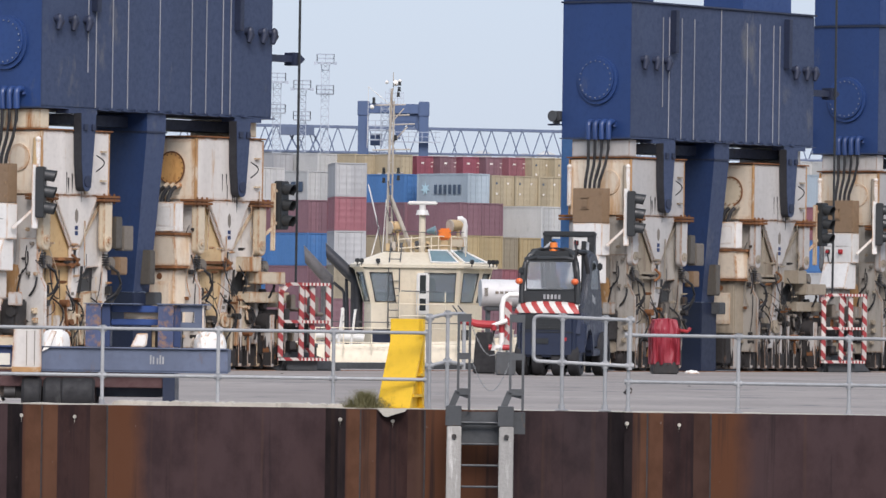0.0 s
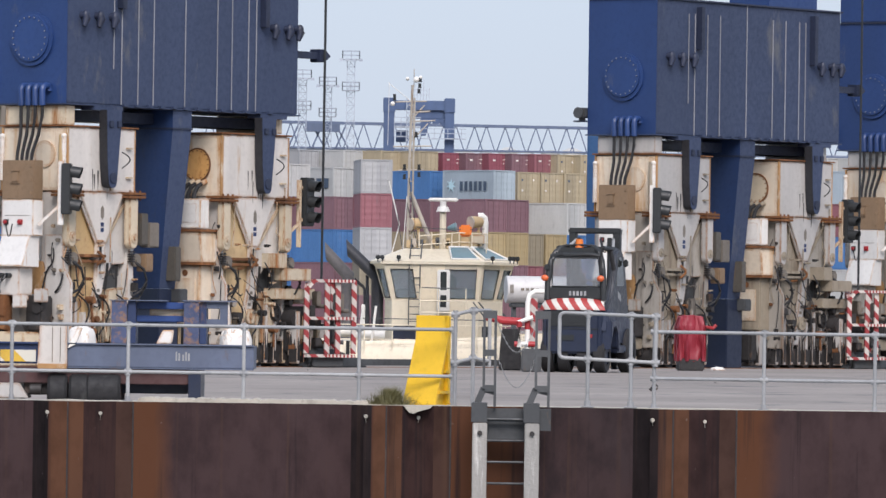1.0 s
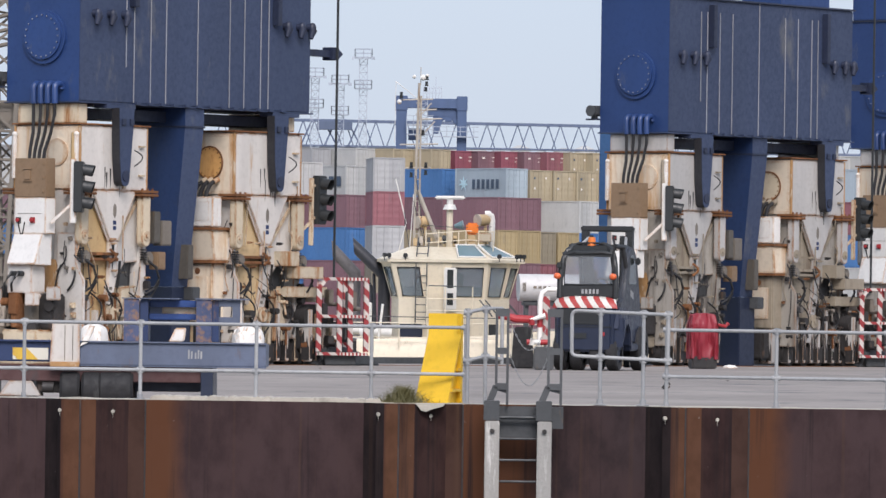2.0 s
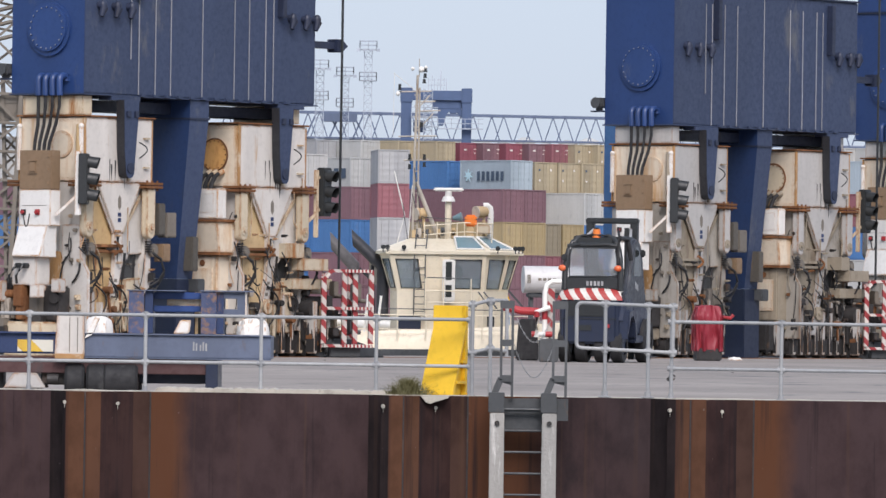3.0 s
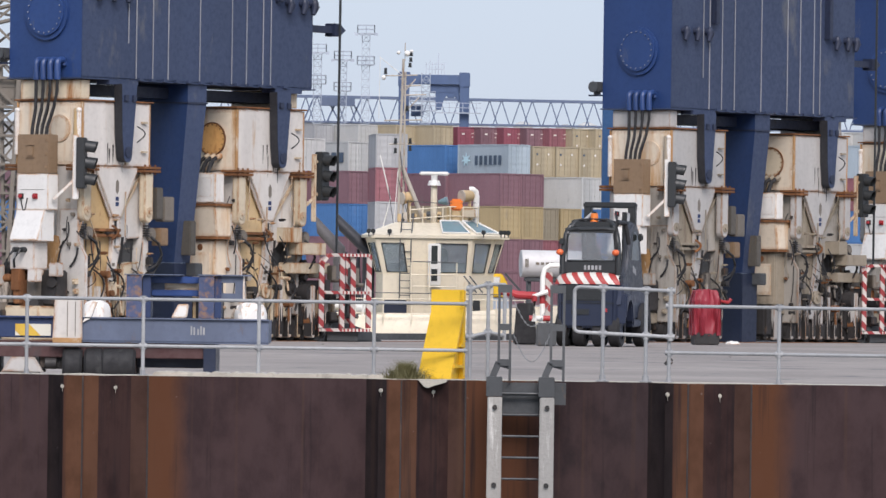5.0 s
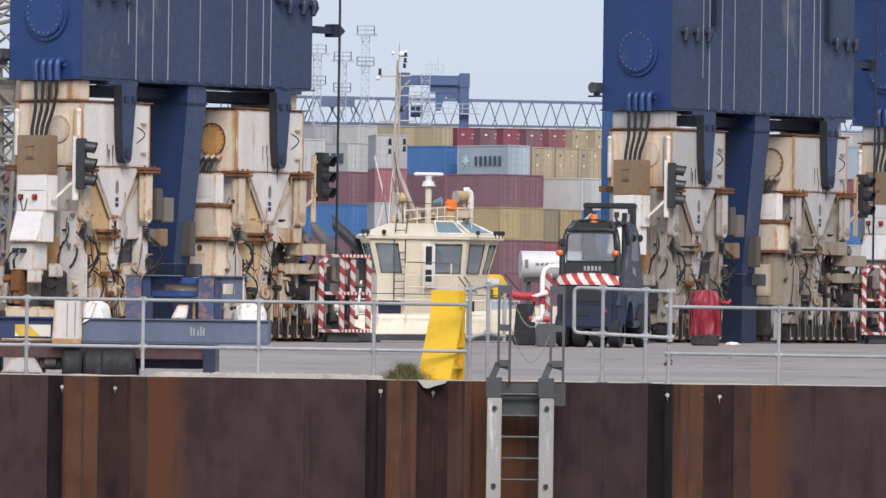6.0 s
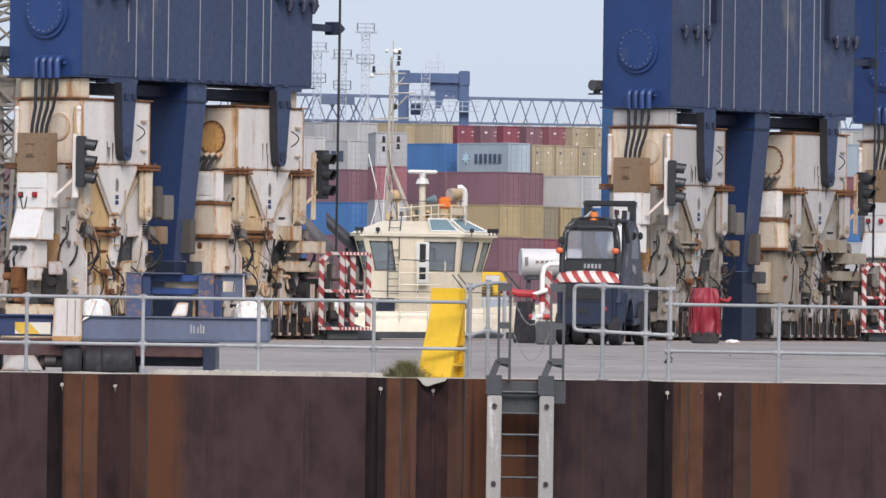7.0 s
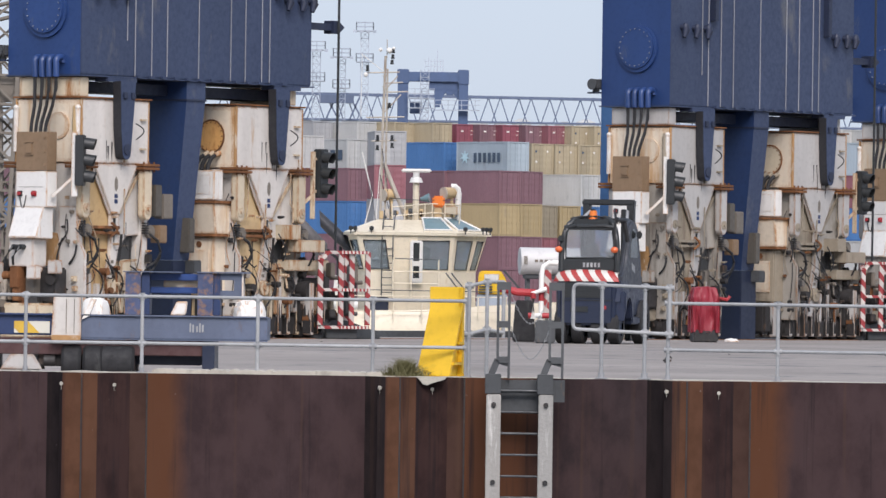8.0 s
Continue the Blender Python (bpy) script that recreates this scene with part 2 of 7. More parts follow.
M_MAST = mat("weathered_mast_paint", (0.52, 0.47, 0.40), 0.5, vary=0.2, stain=(0.25, 0.18, 0.12), stain_amount=0.35, stain_scale=3.0)
M_TUGWHITE = mat("white_ship_paint", (0.80, 0.79, 0.75), 0.4, vary=0.06)
M_GLASS = glass("dark_window_glass", (0.60, 0.69, 0.74))
M_INTERIOR = mat("dim_interior", (0.14, 0.16, 0.18), 0.8)
M_FUNNEL_DUSTY = mat("dusty_exhaust_steel", (0.12, 0.115, 0.12), 0.6, metal=0.2, vary=0.3)
M_FUNNEL = mat("sooty_exhaust_steel", (0.05, 0.052, 0.06), 0.5, metal=0.3, vary=0.3)
M_NAVY = mat("navy_blue_paint", (0.016, 0.024, 0.052), 0.4, vary=0.15)
M_ORANGE = mat("orange_plastic", (0.75, 0.20, 0.03), 0.35, vary=0.08)
M_REDWHITE = stripes("red_white_stripes", (0.56, 0.52, 0.48), (0.28, 0.034, 0.036), 0.17)
M_REDWHITE_FINE = stripes("fine_red_white_stripes", (0.56, 0.52, 0.48), (0.28, 0.034, 0.036), 0.045, (1, 1, 0.05))
M_YELBLK = stripes("yellow_white_stripes", (0.65, 0.42, 0.05), (0.6, 0.58, 0.5), 0.30)
# Far steel paints: the pale blue of distance haze is mixed into the colours.
M_HAZEBLUE = mat("haze_blue_steel", (0.065, 0.108, 0.215), 0.6, vary=0.1)
M_HAZEGREY = mat("haze_grey_steel", (0.37, 0.42, 0.49), 0.6, vary=0.1)
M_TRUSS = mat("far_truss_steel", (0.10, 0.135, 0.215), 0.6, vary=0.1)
M_TRAILER = mat("steel_blue_paint", (0.10, 0.125, 0.19), 0.55, vary=0.2, stain=(0.12, 0.08, 0.06), stain_amount=0.2)
M_TRAILBLUE = mat("bright_blue_paint", (0.015, 0.034, 0.105), 0.5, vary=0.2, stain=(0.16, 0.09, 0.06), stain_amount=0.25)
M_TRAILVIVID = mat("vivid_blue_paint", (0.016, 0.055, 0.21), 0.45, vary=0.15, stain=(0.04, 0.05, 0.09), stain_amount=0.25)
M_OXIDE = mat("oxide_red_paint", (0.075, 0.035, 0.035), 0.7, vary=0.25, stain=(0.05, 0.04, 0.04), stain_amount=0.3)
M_GRASS = mat("grass_blades", (0.125, 0.115, 0.045), 0.7, vary=0.4)
M_LENS = mat("dark_lens", (0.01, 0.012, 0.012), 0.2, vary=0.1, bump=0)


# ---- mesh tools ----
def box(bm, x0, x1, y0, y1, z0, z1, bevel=0.0):
    m = Matrix.Translation(((x0 + x1) / 2, (y0 + y1) / 2, (z0 + z1) / 2)) @ Matrix.Diagonal((abs(x1 - x0), abs(y1 - y0), abs(z1 - z0), 1))
    vs = bmesh.ops.create_cube(bm, size=1, matrix=m)["verts"]
    if bevel:
        es = list({e for v in vs for e in v.link_edges})
        bmesh.ops.bevel(bm, geom=es, offset=bevel, segments=2, affect="EDGES", clamp_overlap=True)
    return bm


def cyl(bm, p, q, r, r2=None, seg=12):
    p, q = Vector(p), Vector(q)
    d = q - p
    m = Matrix.Translation((p + q) / 2) @ d.to_track_quat("Z", "Y").to_matrix().to_4x4()
    bmesh.ops.create_cone(bm, cap_ends=True, segments=seg, radius1=r, radius2=r if r2 is None else r2, depth=d.length, matrix=m)
    return bm


def bar(bm, p, q, w, h=None):
    """A square bar from p to q."""
    p, q = Vector(p), Vector(q)
    d = q - p
    m = Matrix.Translation((p + q) / 2) @ d.to_track_quat("Z", "Y").to_matrix().to_4x4() @ Matrix.Diagonal((w, h or w, d.length, 1))
    bmesh.ops.create_cube(bm, size=1, matrix=m)
    return bm


def prism(bm, poly, axis, lo, hi, bevel=0.0):
    """A polygon of two coordinates drawn out along the third (axis 'x', 'y' or 'z') from lo to hi."""
    def at(a, b, c):
        return {"x": (c, a, b), "y": (a, c, b), "z": (a, b, c)}[axis]
    v0 = [bm.verts.new(at(a, b, lo)) for a, b in poly]
    v1 = [bm.verts.new(at(a, b, hi)) for a, b in poly]
    fs = [bm.faces.new(v0), bm.faces.new(v1[::-1])]
    n = len(poly)
    for i in range(n):
        fs.append(bm.faces.new((v0[i], v1[i], v1[(i + 1) % n], v0[(i + 1) % n])))
    bmesh.ops.recalc_face_normals(bm, faces=fs)
    if bevel:
        es = list({e for f in fs for e in f.edges})
        bmesh.ops.bevel(bm, geom=es, offset=bevel, segments=2, affect="EDGES", clamp_overlap=True)
    return bm


def tube(bm, pts, r, seg=8, closed=False):
    """A round tube along a line of points."""
    pts = [Vector(p) for p in pts]
    n = len(pts)
    rings = []
    for i, p in enumerate(pts):
        d = (pts[(i + 1) % n] if closed or i < n - 1 else p) - (pts[i - 1] if closed or i else p)
        q = d.to_track_quat("Z", "Y").to_matrix()
        rings.append([bm.verts.new(p + q @ Vector((r * math.cos(2 * math.pi * k / seg), r * math.sin(2 * math.pi * k / seg), 0))) for k in range(seg)])
    for i in range(n if closed else n - 1):
        a, b = rings[i], rings[(i + 1) % n]
        k0 = min(range(seg), key=lambda k: (b[k].co - a[0].co).length_squared)
        for k in range(seg):
            bm.faces.new((a[k], a[(k + 1) % seg], b[(k + 1 + k0) % seg], b[(k + k0) % seg]))
    if not closed:
        bm.faces.new(rings[0][::-1])
        bm.faces.new(rings[-1])
    return bm


def sag(p, q, drop, n=8, side=(0, 0, 0)):
    p, q, side = Vector(p), Vector(q), Vector(side)
    return [p.lerp(q, i / n) + (side - Vector((0, 0, drop))) * math.sin(math.pi * i / n) for i in range(n + 1)]


def lug(poly_w, top, bottom, n=8):
    """Outline of a hanging lug: straight sides, round lower end. poly_w = (x0, x1)."""
    x0, x1 = poly_w
    r = (x1 - x0) / 2
    c = (x0 + x1) / 2
    return [(x0, top)] + [(c - r * math.cos(math.pi * i / n), bottom + r - r * math.sin(math.pi * i / n)) for i in range(n + 1)] + [(x1, top)]


SMOOTH_ANGLE = radians(35)


def mesh(name, bm, material):
    me = bpy.data.meshes.new(name)
    bm.normal_update()
    for e in bm.edges:
        e.smooth = len(e.link_faces) == 2 and e.calc_face_angle(0) < SMOOTH_ANGLE
    for f in bm.faces:
        f.smooth = True
    bm.to_mesh(me)
    bm.free()
    me.materials.append(material)
    return me


def part(name, bm, material, parent, label="", m=None):
    ob = new(name, mesh(name, bm, material))
    ob.parent = parent
    if m is not None:
        ob.matrix_basis = m
    if label:
        tagged(ob, label)
    return ob


def thing(name, m, label, category, group="", kind=""):
    return tagged(placed(new(name), m), label, category, group, kind)


def placed(ob, m):
    ob.matrix_basis = m
    return ob


def solid(name, bm, material, label, category="", kind="", m=None):
    ob = new(name, mesh(name, bm, material))
    if m is not None:
        ob.matrix_basis = m
    return tagged(ob, label, category, "", kind)


def B():
    return bmesh.new()

# ---- directions of the crane quay: along the crane rail and across it ----
RAIL_DEG = 53.8
AX = Vector((math.cos(radians(RAIL_DEG)), math.sin(radians(RAIL_DEG)), 0))
BX = Vector((-AX.y, AX.x, 0))
EDGE = Vector((-1.11, 163.1, 0))


def quay():
    # apron: one sheet, dips behind the coping and ends at the crane quay's edge
    bm = B()
    rows = [(95.6, -0.22), (104, -0.22), (116, -0.1), (128, 0), (140, 0), (163, 0), (260, 0), (640, 0)]
    grid = []
    for y, z in rows:
        x_edge = EDGE.x + (y - EDGE.y) / AX.y * AX.x
        grid.append([bm.verts.new((x_edge + (420 - x_edge) * k / 12, y, z)) for k in range(13)])
    for r in range(len(rows) - 1):
        for k in range(12):
            bm.faces.new((grid[r][k], grid[r][k + 1], grid[r + 1][k + 1], grid[r + 1][k]))
    solid("ground", bm, M_APRON, "grey asphalt quay apron with faint stains and cracks", "ground", "structure")
    bm = B()
    p, q = EDGE - AX * 84, EDGE + AX * 590
    bar(bm, p + Vector((0, 0, -2.0)) + BX * 0.3, q + Vector((0, 0, -2.0)) + BX * 0.3, 0.5, 4.0)
    solid("quay_edge_wall", bm, M_GREASE, "dark quay wall with a low timber kerb", "quay wall", "structure")
    bm = B()
    bar(bm, p + Vector((0, 0, 0.078)) + BX * 0.2, q + Vector((0, 0, 0.078)) + BX * 0.2, 0.3, 0.15)
    solid("kerb", bm, M_DARKSTEEL, "dark timber kerb along the quay edge", "kerb", "structure")
    bm = B()
    for k in range(2):
        p = EDGE - AX * 84 - BX * (3.2 + 0.0) + Vector((0, 0, 0.006))
        bar(bm, p - BX * (k * 0.14), EDGE + AX * 590 - BX * (3.2 + k * 0.14) + Vector((0, 0, 0.006)), 0.05, 0.014)
    solid("crane_rail", bm, M_RUST, "worn steel crane rail sunk into the quay", "rail", "structure")
    # coping: pale gravelly concrete cap, broken at places
    bm = B()
    random.seed(3)
    xs = np.concatenate([np.linspace(-45, -6, 60), np.linspace(-5.95, 6, 500), np.linspace(6.05, 60, 80)])
    top = [0.0 + 0.014 * noise.noise(Vector((x * 2.3, 0, 0))) + (0.07 if -3.95 < x < -0.75 else 0.0) * (0.7 + 0.45 * noise.noise(Vector((x * 14, 4, 0)))) for x in xs]
    ring = [[bm.verts.new((x, 94.04, z)), bm.verts.new((x, 95.62, z - 0.01)), bm.verts.new((x, 95.62, -0.5)), bm.verts.new((x, 94.04, -0.5))] for x, z in zip(xs, top)]
    for a, b in zip(ring, ring[1:]):
        for k in range(4):
            bm.faces.new((a[k], b[k], b[(k + 1) % 4], a[(k + 1) % 4]))
    solid("coping", bm, M_CONC, "pale rough concrete coping on the sheet pile wall", "coping", "structure")
    # water and the camera's own bank
    bm = B()
    box(bm, -900, 900, -40, 900, -4.2, -3.6)
    solid("water", bm, M_WATER, "dark dock water", "water", "structure")
    bm = B()
    box(bm, -400, 400, -120, 3, -5, -0.35, 0.05)
    solid("near_bank", bm, M_CONC, "concrete bank across the dock", "bank", "structure")
    bm = B()
    box(bm, -900, 900, 470, 4500, -5, 0.0)
    solid("terminal_ground", bm, M_APRON, "paved container terminal ground", "ground", "structure")


def pile_wall():
    """Combined steel wall: narrow king piles and wide pans, one piece between every two interlocks."""
    wall = thing("sheet_pile_wall", pose(0, 93.5, 0), "rusted steel sheet pile wall, orange and purple brown", "quay wall", kind="structure")
    S = 1 / 128.0

    def segment(x, segs, material, name):
        bm = B()
        line = [(x, segs[0][1])]
        for w, y in segs[1:]:
            x += w * S
            line.append((x, y))
        n = 5
        cols = []
        for lx, ly in line:
            cols.append([bm.verts.new((lx, ly, -0.005 - 3.9 * k / n)) for k in range(n + 1)])
        back = [[bm.verts.new((v.co.x, v.co.y + 0.03, v.co.z)) for v in c] for c in cols]
        for a, b in zip(cols, cols[1:]):
            for k in range(n):
                bm.faces.new((a[k], a[k + 1], b[k + 1], b[k]))
        for a, b in zip(back, back[1:]):
            for k in range(n):
                bm.faces.new((a[k], b[k], b[k + 1], a[k + 1]))
        for a, b, c, d in zip(cols, cols[1:], back, back[1:]):
            bm.faces.new((a[0], b[0], d[0], c[0]))
        bmesh.ops.recalc_face_normals(bm, faces=bm.faces[:])
        part(name, bm, material, wall)
        return x

    # one bay: near flange, folded back web, inner flat, rusty web, deep pan, web to the next flange (widths, depths)
    def bay_at(x0, deep, pan):
        x = x0
        late = 8 if x0 > -1 else 0
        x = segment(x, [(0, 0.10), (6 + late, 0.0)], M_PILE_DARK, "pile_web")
        x = segment(x, [(0, 0.0), (33.6 - late, 0.0)], M_PILE_ORANGE, "pile_flange")
        x = segment(x + 0.4 * S, [(0, 0.0), (28, 0.0)], M_PILE_ORANGE, "pile_flange")
        x = segment(x, [(0, 0.0), (56, 0.30)], M_PILE, "pile_web")
        x = segment(x, [(0, 0.30), (30, 0.30)], M_PILE_FLAT, "pile_flange")
        x = segment(x + 0.4 * S, [(0, 0.30), (50, 0.38), (60, 0.46), (60, 0.50), (deep - 103, 0.51)], pan, "pile_pan")
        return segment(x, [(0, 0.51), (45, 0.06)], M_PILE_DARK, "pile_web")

    def marks(x0):
        for k, y in ((40, 0.0), (154, 0.30)):
            bm = B()
            tube(bm, [(x0 + k * S, y + 0.006, -0.01 - i * 0.3) for i in range(13)], 0.014, 6)
            part("interlock", bm, M_GREASE, wall)
        for k, y, z in ((4, 0.0, -0.16), (97, 0.14, -0.17)):
            bm = B()
            cyl(bm, (x0 + k * S, y - 0.02, z), (x0 + k * S, y + 0.1, z), 0.024, 0.034, 10)
            prism(bm, [(x0 + k * S - 0.008, z), (x0 + k * S + 0.006, z), (x0 + k * S, z - 0.09)], "y", y - 0.004, y + 0.02)
            part("plug", bm, M_CONC, wall, "pale mortar plug with a lime streak")

    starts = [(112 - 779, 320), (676 - 779, 258), (1184 - 779, 330)]
    for k in range(1, 9):
        starts.append((1184 - 779 + k * 576, 330))
        starts.append((112 - 779 - k * 564, 318))
    for x0, deep in starts:
        bay_at(x0 * S, deep, M_PAN_WIDE if x0 == 676 - 779 else M_PAN)
        marks(x0 * S)
    # notch in the coping beside the stand, filled with pale concrete
    bm = B()
    prism(bm, [(-0.27, 0.004), (0.15, 0.004), (0.12, -0.035), (0.04, -0.06), (-0.05, -0.085), (-0.12, -0.115), (-0.18, -0.10), (-0.22, -0.05)], "y", -0.02, 0.36, 0.004)
    part("coping_patch", bm, M_CONC, wall, "broken pale concrete patch")


def apron_marks():
    """Sealed joints and a worn paint line on the apron."""
    for x0, x1, y, w, z, m, n in ((-20, 60, 131.0, 0.10, 0.004, M_GREASE, "apron_joint"), (-20, 60, 144.0, 0.08, 0.004, M_GREASE, "apron_joint"), (5.0, 40, 137.5, 0.22, 0.004, M_CONC, "paint_line"), (2.2, 9.0, 128.5, 0.12, 0.004, M_GREASE, "apron_joint")):
        bm = B()
        n_ = 60
        a = [bm.verts.new((x0 + (x1 - x0) * k / n_, y + 0.25 * noise.noise(Vector((k * 0.35, y, 0))), z)) for k in range(n_ + 1)]
        b = [bm.verts.new((v.co.x, v.co.y + w * (0.6 + 0.6 * abs(noise.noise(Vector((v.co.x * 1.3, y, 3))))), z)) for v in a]
        for k in range(n_):
            bm.faces.new((a[k], a[k + 1], b[k + 1], b[k]))
        solid(n, bm, m, "worn joint line across the asphalt apron" if n == "apron_joint" else "faded pale paint line on the apron", "joint" if n == "apron_joint" else "paint line", "structure")


def railings():
    """Tube and clamp guard rails in bays along the coping."""
    def bay(name, posts, rails, y, tail=()):
        r = thing(name, pose(0, y, 0), "galvanised tube guard rail with clamp fittings on the quay edge", "guard rail", "guard rails")
        for x, h in posts:
            bm = B()
            cyl(bm, (x, 0, 0), (x, 0, h), 0.026, seg=12)
            p = part("post", bm, M_GALV, r)
            bm = B()
            cyl(bm, (x, 0, 0), (x, 0, 0.012), 0.075, seg=14)
            cyl(bm, (x, 0, 0.012), (x, 0, 0.07), 0.036, seg=12)
            part("base_flange", bm, M_GALV, p)
        for pts in rails:
            bm = B()
            tube(bm, pts, 0.0255, 10)
            part("rail", bm, M_GALV, r)
            for px_, h in posts:
                z = pts[0][2] + (pts[-1][2] - pts[0][2]) * (px_ - pts[0][0]) / max(1e-3, pts[-1][0] - pts[0][0])
                if pts[0][0] - 0.01 <= px_ <= pts[-1][0] + 0.01:
                    bm = B()
                    cyl(bm, (px_, 0, z - 0.05), (px_, 0, z + 0.05), 0.036, seg=12)
                    cyl(bm, (px_ - 0.055, 0, z), (px_ + 0.055, 0, z), 0.036, seg=12)
                    part("clamp", bm, M_GALV, r)
        return r

    xs = [-15.4, -13.8, -12.2, -10.55, -8.95, -7.33, -5.72, -4.1, -2.49, -0.885, 0.425]
    bay("guard_rail", [(x, 1.09) for x in xs], [[(xs[0], 0, 1.065), (xs[-1], 0, 1.055)], [(xs[0], 0, 0.415), (xs[-1], 0, 0.405)]], 94.12)
    xs = [3.225, 4.755, 6.3, 7.85, 9.4, 10.95]
    bay("guard_rail", [(x, 1.09) for x in xs], [[(xs[0], 0, 1.065), (xs[-1], 0, 1.05)], [(xs[0], 0, 0.415), (xs[-1], 0, 0.40)]], 94.12)
    # returns beside the ladder gap
    gate = thing("ladder_gap_rail", pose(0, 94.12, 0), "galvanised tube rail beside the ladder gap", "guard rail", "guard rails")
    for pts in ([(1.90, 0, 0.76), (1.90, 0, 1.24)], [(1.97, 0, 1.315), (3.24, -0.03, 1.275)], [(1.97, 0, 0.685), (3.24, -0.03, 0.635)], [(3.24, -0.03, 0.60), (3.24, -0.03, 1.31)],
                [(1.90, 0, 1.23), (1.902, 0, 1.262), (1.915, 0, 1.29), (1.94, 0, 1.308), (1.98, 0, 1.315)], [(1.90, 0, 0.77), (1.902, 0, 0.738), (1.915, 0, 0.71), (1.94, 0, 0.692), (1.98, 0, 0.685)],
                [(2.30, 0, 0.0), (2.30, 0, 1.30)], [(2.90, 0, 0.0), (2.90, 0, 1.285)],
                [(0.45, -0.05, 0), (0.45, -0.05, 1.28)], [(0.70, 0, 0), (0.70, 0, 1.33)], [(0.45, -0.05, 1.27), (0.70, 0, 1.33)], [(0.70, 0, 1.33), (0.93, 0.2, 1.33)], [(0.93, 0.2, 1.34), (0.93, 0.2, 0.55)],
                [(0.45, -0.05, 0.6), (0.70, 0, 0.66)], [(0.70, 0, 0.66), (0.93, 0.2, 0.62)]):
        bm = B()
        tube(bm, pts, 0.0265, 10)
        part("rail", bm, M_GALV, gate)
    for x, y, z in [(2.30, 0, 1.305), (2.90, 0, 1.286), (2.30, 0, 0.672), (2.90, 0, 0.648), (3.24, -0.03, 1.275), (3.24, -0.03, 0.635), (0.70, 0, 1.32), (0.45, -0.05, 1.27), (0.45, -0.05, 0.6), (0.7, 0, 0.66)]:
        bm = B()
        cyl(bm, (x, y, z - 0.055), (x, y, z + 0.055), 0.038)
        cyl(bm, (x - 0.06, y, z), (x + 0.06, y, z), 0.038)
        part("clamp", bm, M_GALV, gate)
    for x in (2.30, 2.90):
        bm = B()
        box(bm, x - 0.09, x + 0.09, -0.09, 0.09, 0, 0.02, 0.004)
        cyl(bm, (x, 0, 0.02), (x, 0, 0.09), 0.045)
        part("base_flange", bm, M_GALV, gate)


def ladder():
    lad = thing("quay_ladder", pose(0, 93.2, 0), "steel quay ladder with pale timber fenders and dark hooped stiles", "ladder")
    for x in (0.8, 1.52):
        bm = B()
        box(bm, x - 0.10, x + 0.10, -0.10, 0.12, -3.6, -0.22, 0.012)
        f = part("timber_fender", bm, mat_timber, lad, "pale weathered timber fender")
        for z in (-0.36, -1.43, -2.5):
            bm = B()
            cyl(bm, (x, -0.13, z), (x, -0.09, z), 0.035, seg=10)
            part("bolt", bm, M_GREASE, f)
        bm = B()
        box(bm, x - 0.12, x + 0.10, -0.06, 0.16, -0.215, 0.06, 0.008)
        part("bracket", bm, M_DARKSTEEL, lad)
    for i in range(8):
        bm = B()
        cyl(bm, (0.88, 0.08, -0.17 - i * 0.295), (1.46, 0.08, -0.17 - i * 0.295), 0.016, seg=8)
        part("rung", bm, M_DARKSTEEL, lad)
    bm = B()
    box(bm, 0.9, 1.78, 0.1, 0.16, -0.21, -0.18)
    box(bm, 1.6, 1.78, 0.05, 0.3, -0.32, -0.02)
    box(bm, 0.9, 1.44, 0.22, 0.26, -0.45, -0.02)
    part("back_plate", bm, M_DARKSTEEL, lad)
    # hooped stiles above the coping: two flats with cross plates
    for x0, x1 in ((0.83, 1.02), (1.55, 1.76)):
        bm = B()
        m = (x0 + x1) / 2
        box(bm, x0, x0 + 0.035, 0.1, 0.2, 0.25, 1.219)
        box(bm, x1 - 0.035, x1, 0.1, 0.2, 0.0, 1.219)
        box(bm, x0 - 0.003, x1 + 0.003, 0.097, 0.203, 1.22, 1.33)
        box(bm, x0 + 0.035, x1 - 0.035, 0.103, 0.197, 0.70, 0.79)
        box(bm, x0 + 0.035, x1 - 0.035, 0.103, 0.197, 0.21, 0.30)
        bar(bm, (x0 + 0.02, 0.15, 0.26), (x0 - 0.07, 0.15, 0.04), 0.035, 0.09)
        bar(bm, (x1 - 0.02, 0.15, 0.20), (x0 + 0.03, 0.15, 0.24), 0.03, 0.08)
        part("stile", bm, M_DARKSTEEL, lad)
    ch = thing("safety_chains", pose(0, 93.35, 0), "two slack galvanised chains across the ladder gap", "chain")
    for z, drop in ((1.18, 0.42), (0.72, 0.45)):
        bm = B()
        line = sag((1.02, 0, z), (1.58, 0, z), drop, 26)
        for i, (p, q) in enumerate(zip(line, line[1:])):
            c, d = (p + q) / 2, (q - p) * 0.72
            s = Vector((0, 0.011, 0)) if i % 2 else d.cross(Vector((0, 1, 0))).normalized() * 0.011
            tube(bm, [c - d, c + s, c + d, c - s], 0.0045, 5, True)
        part("chain", bm, M_GALV, ch)


mat_timber = mat("pale_timber", (0.36, 0.35, 0.33), 0.85, vary=0.2, stain=(0.62, 0.60, 0.57), stain_amount=0.25, stain_scale=2.0, streak=0.12, grain=22, bump=0.5)


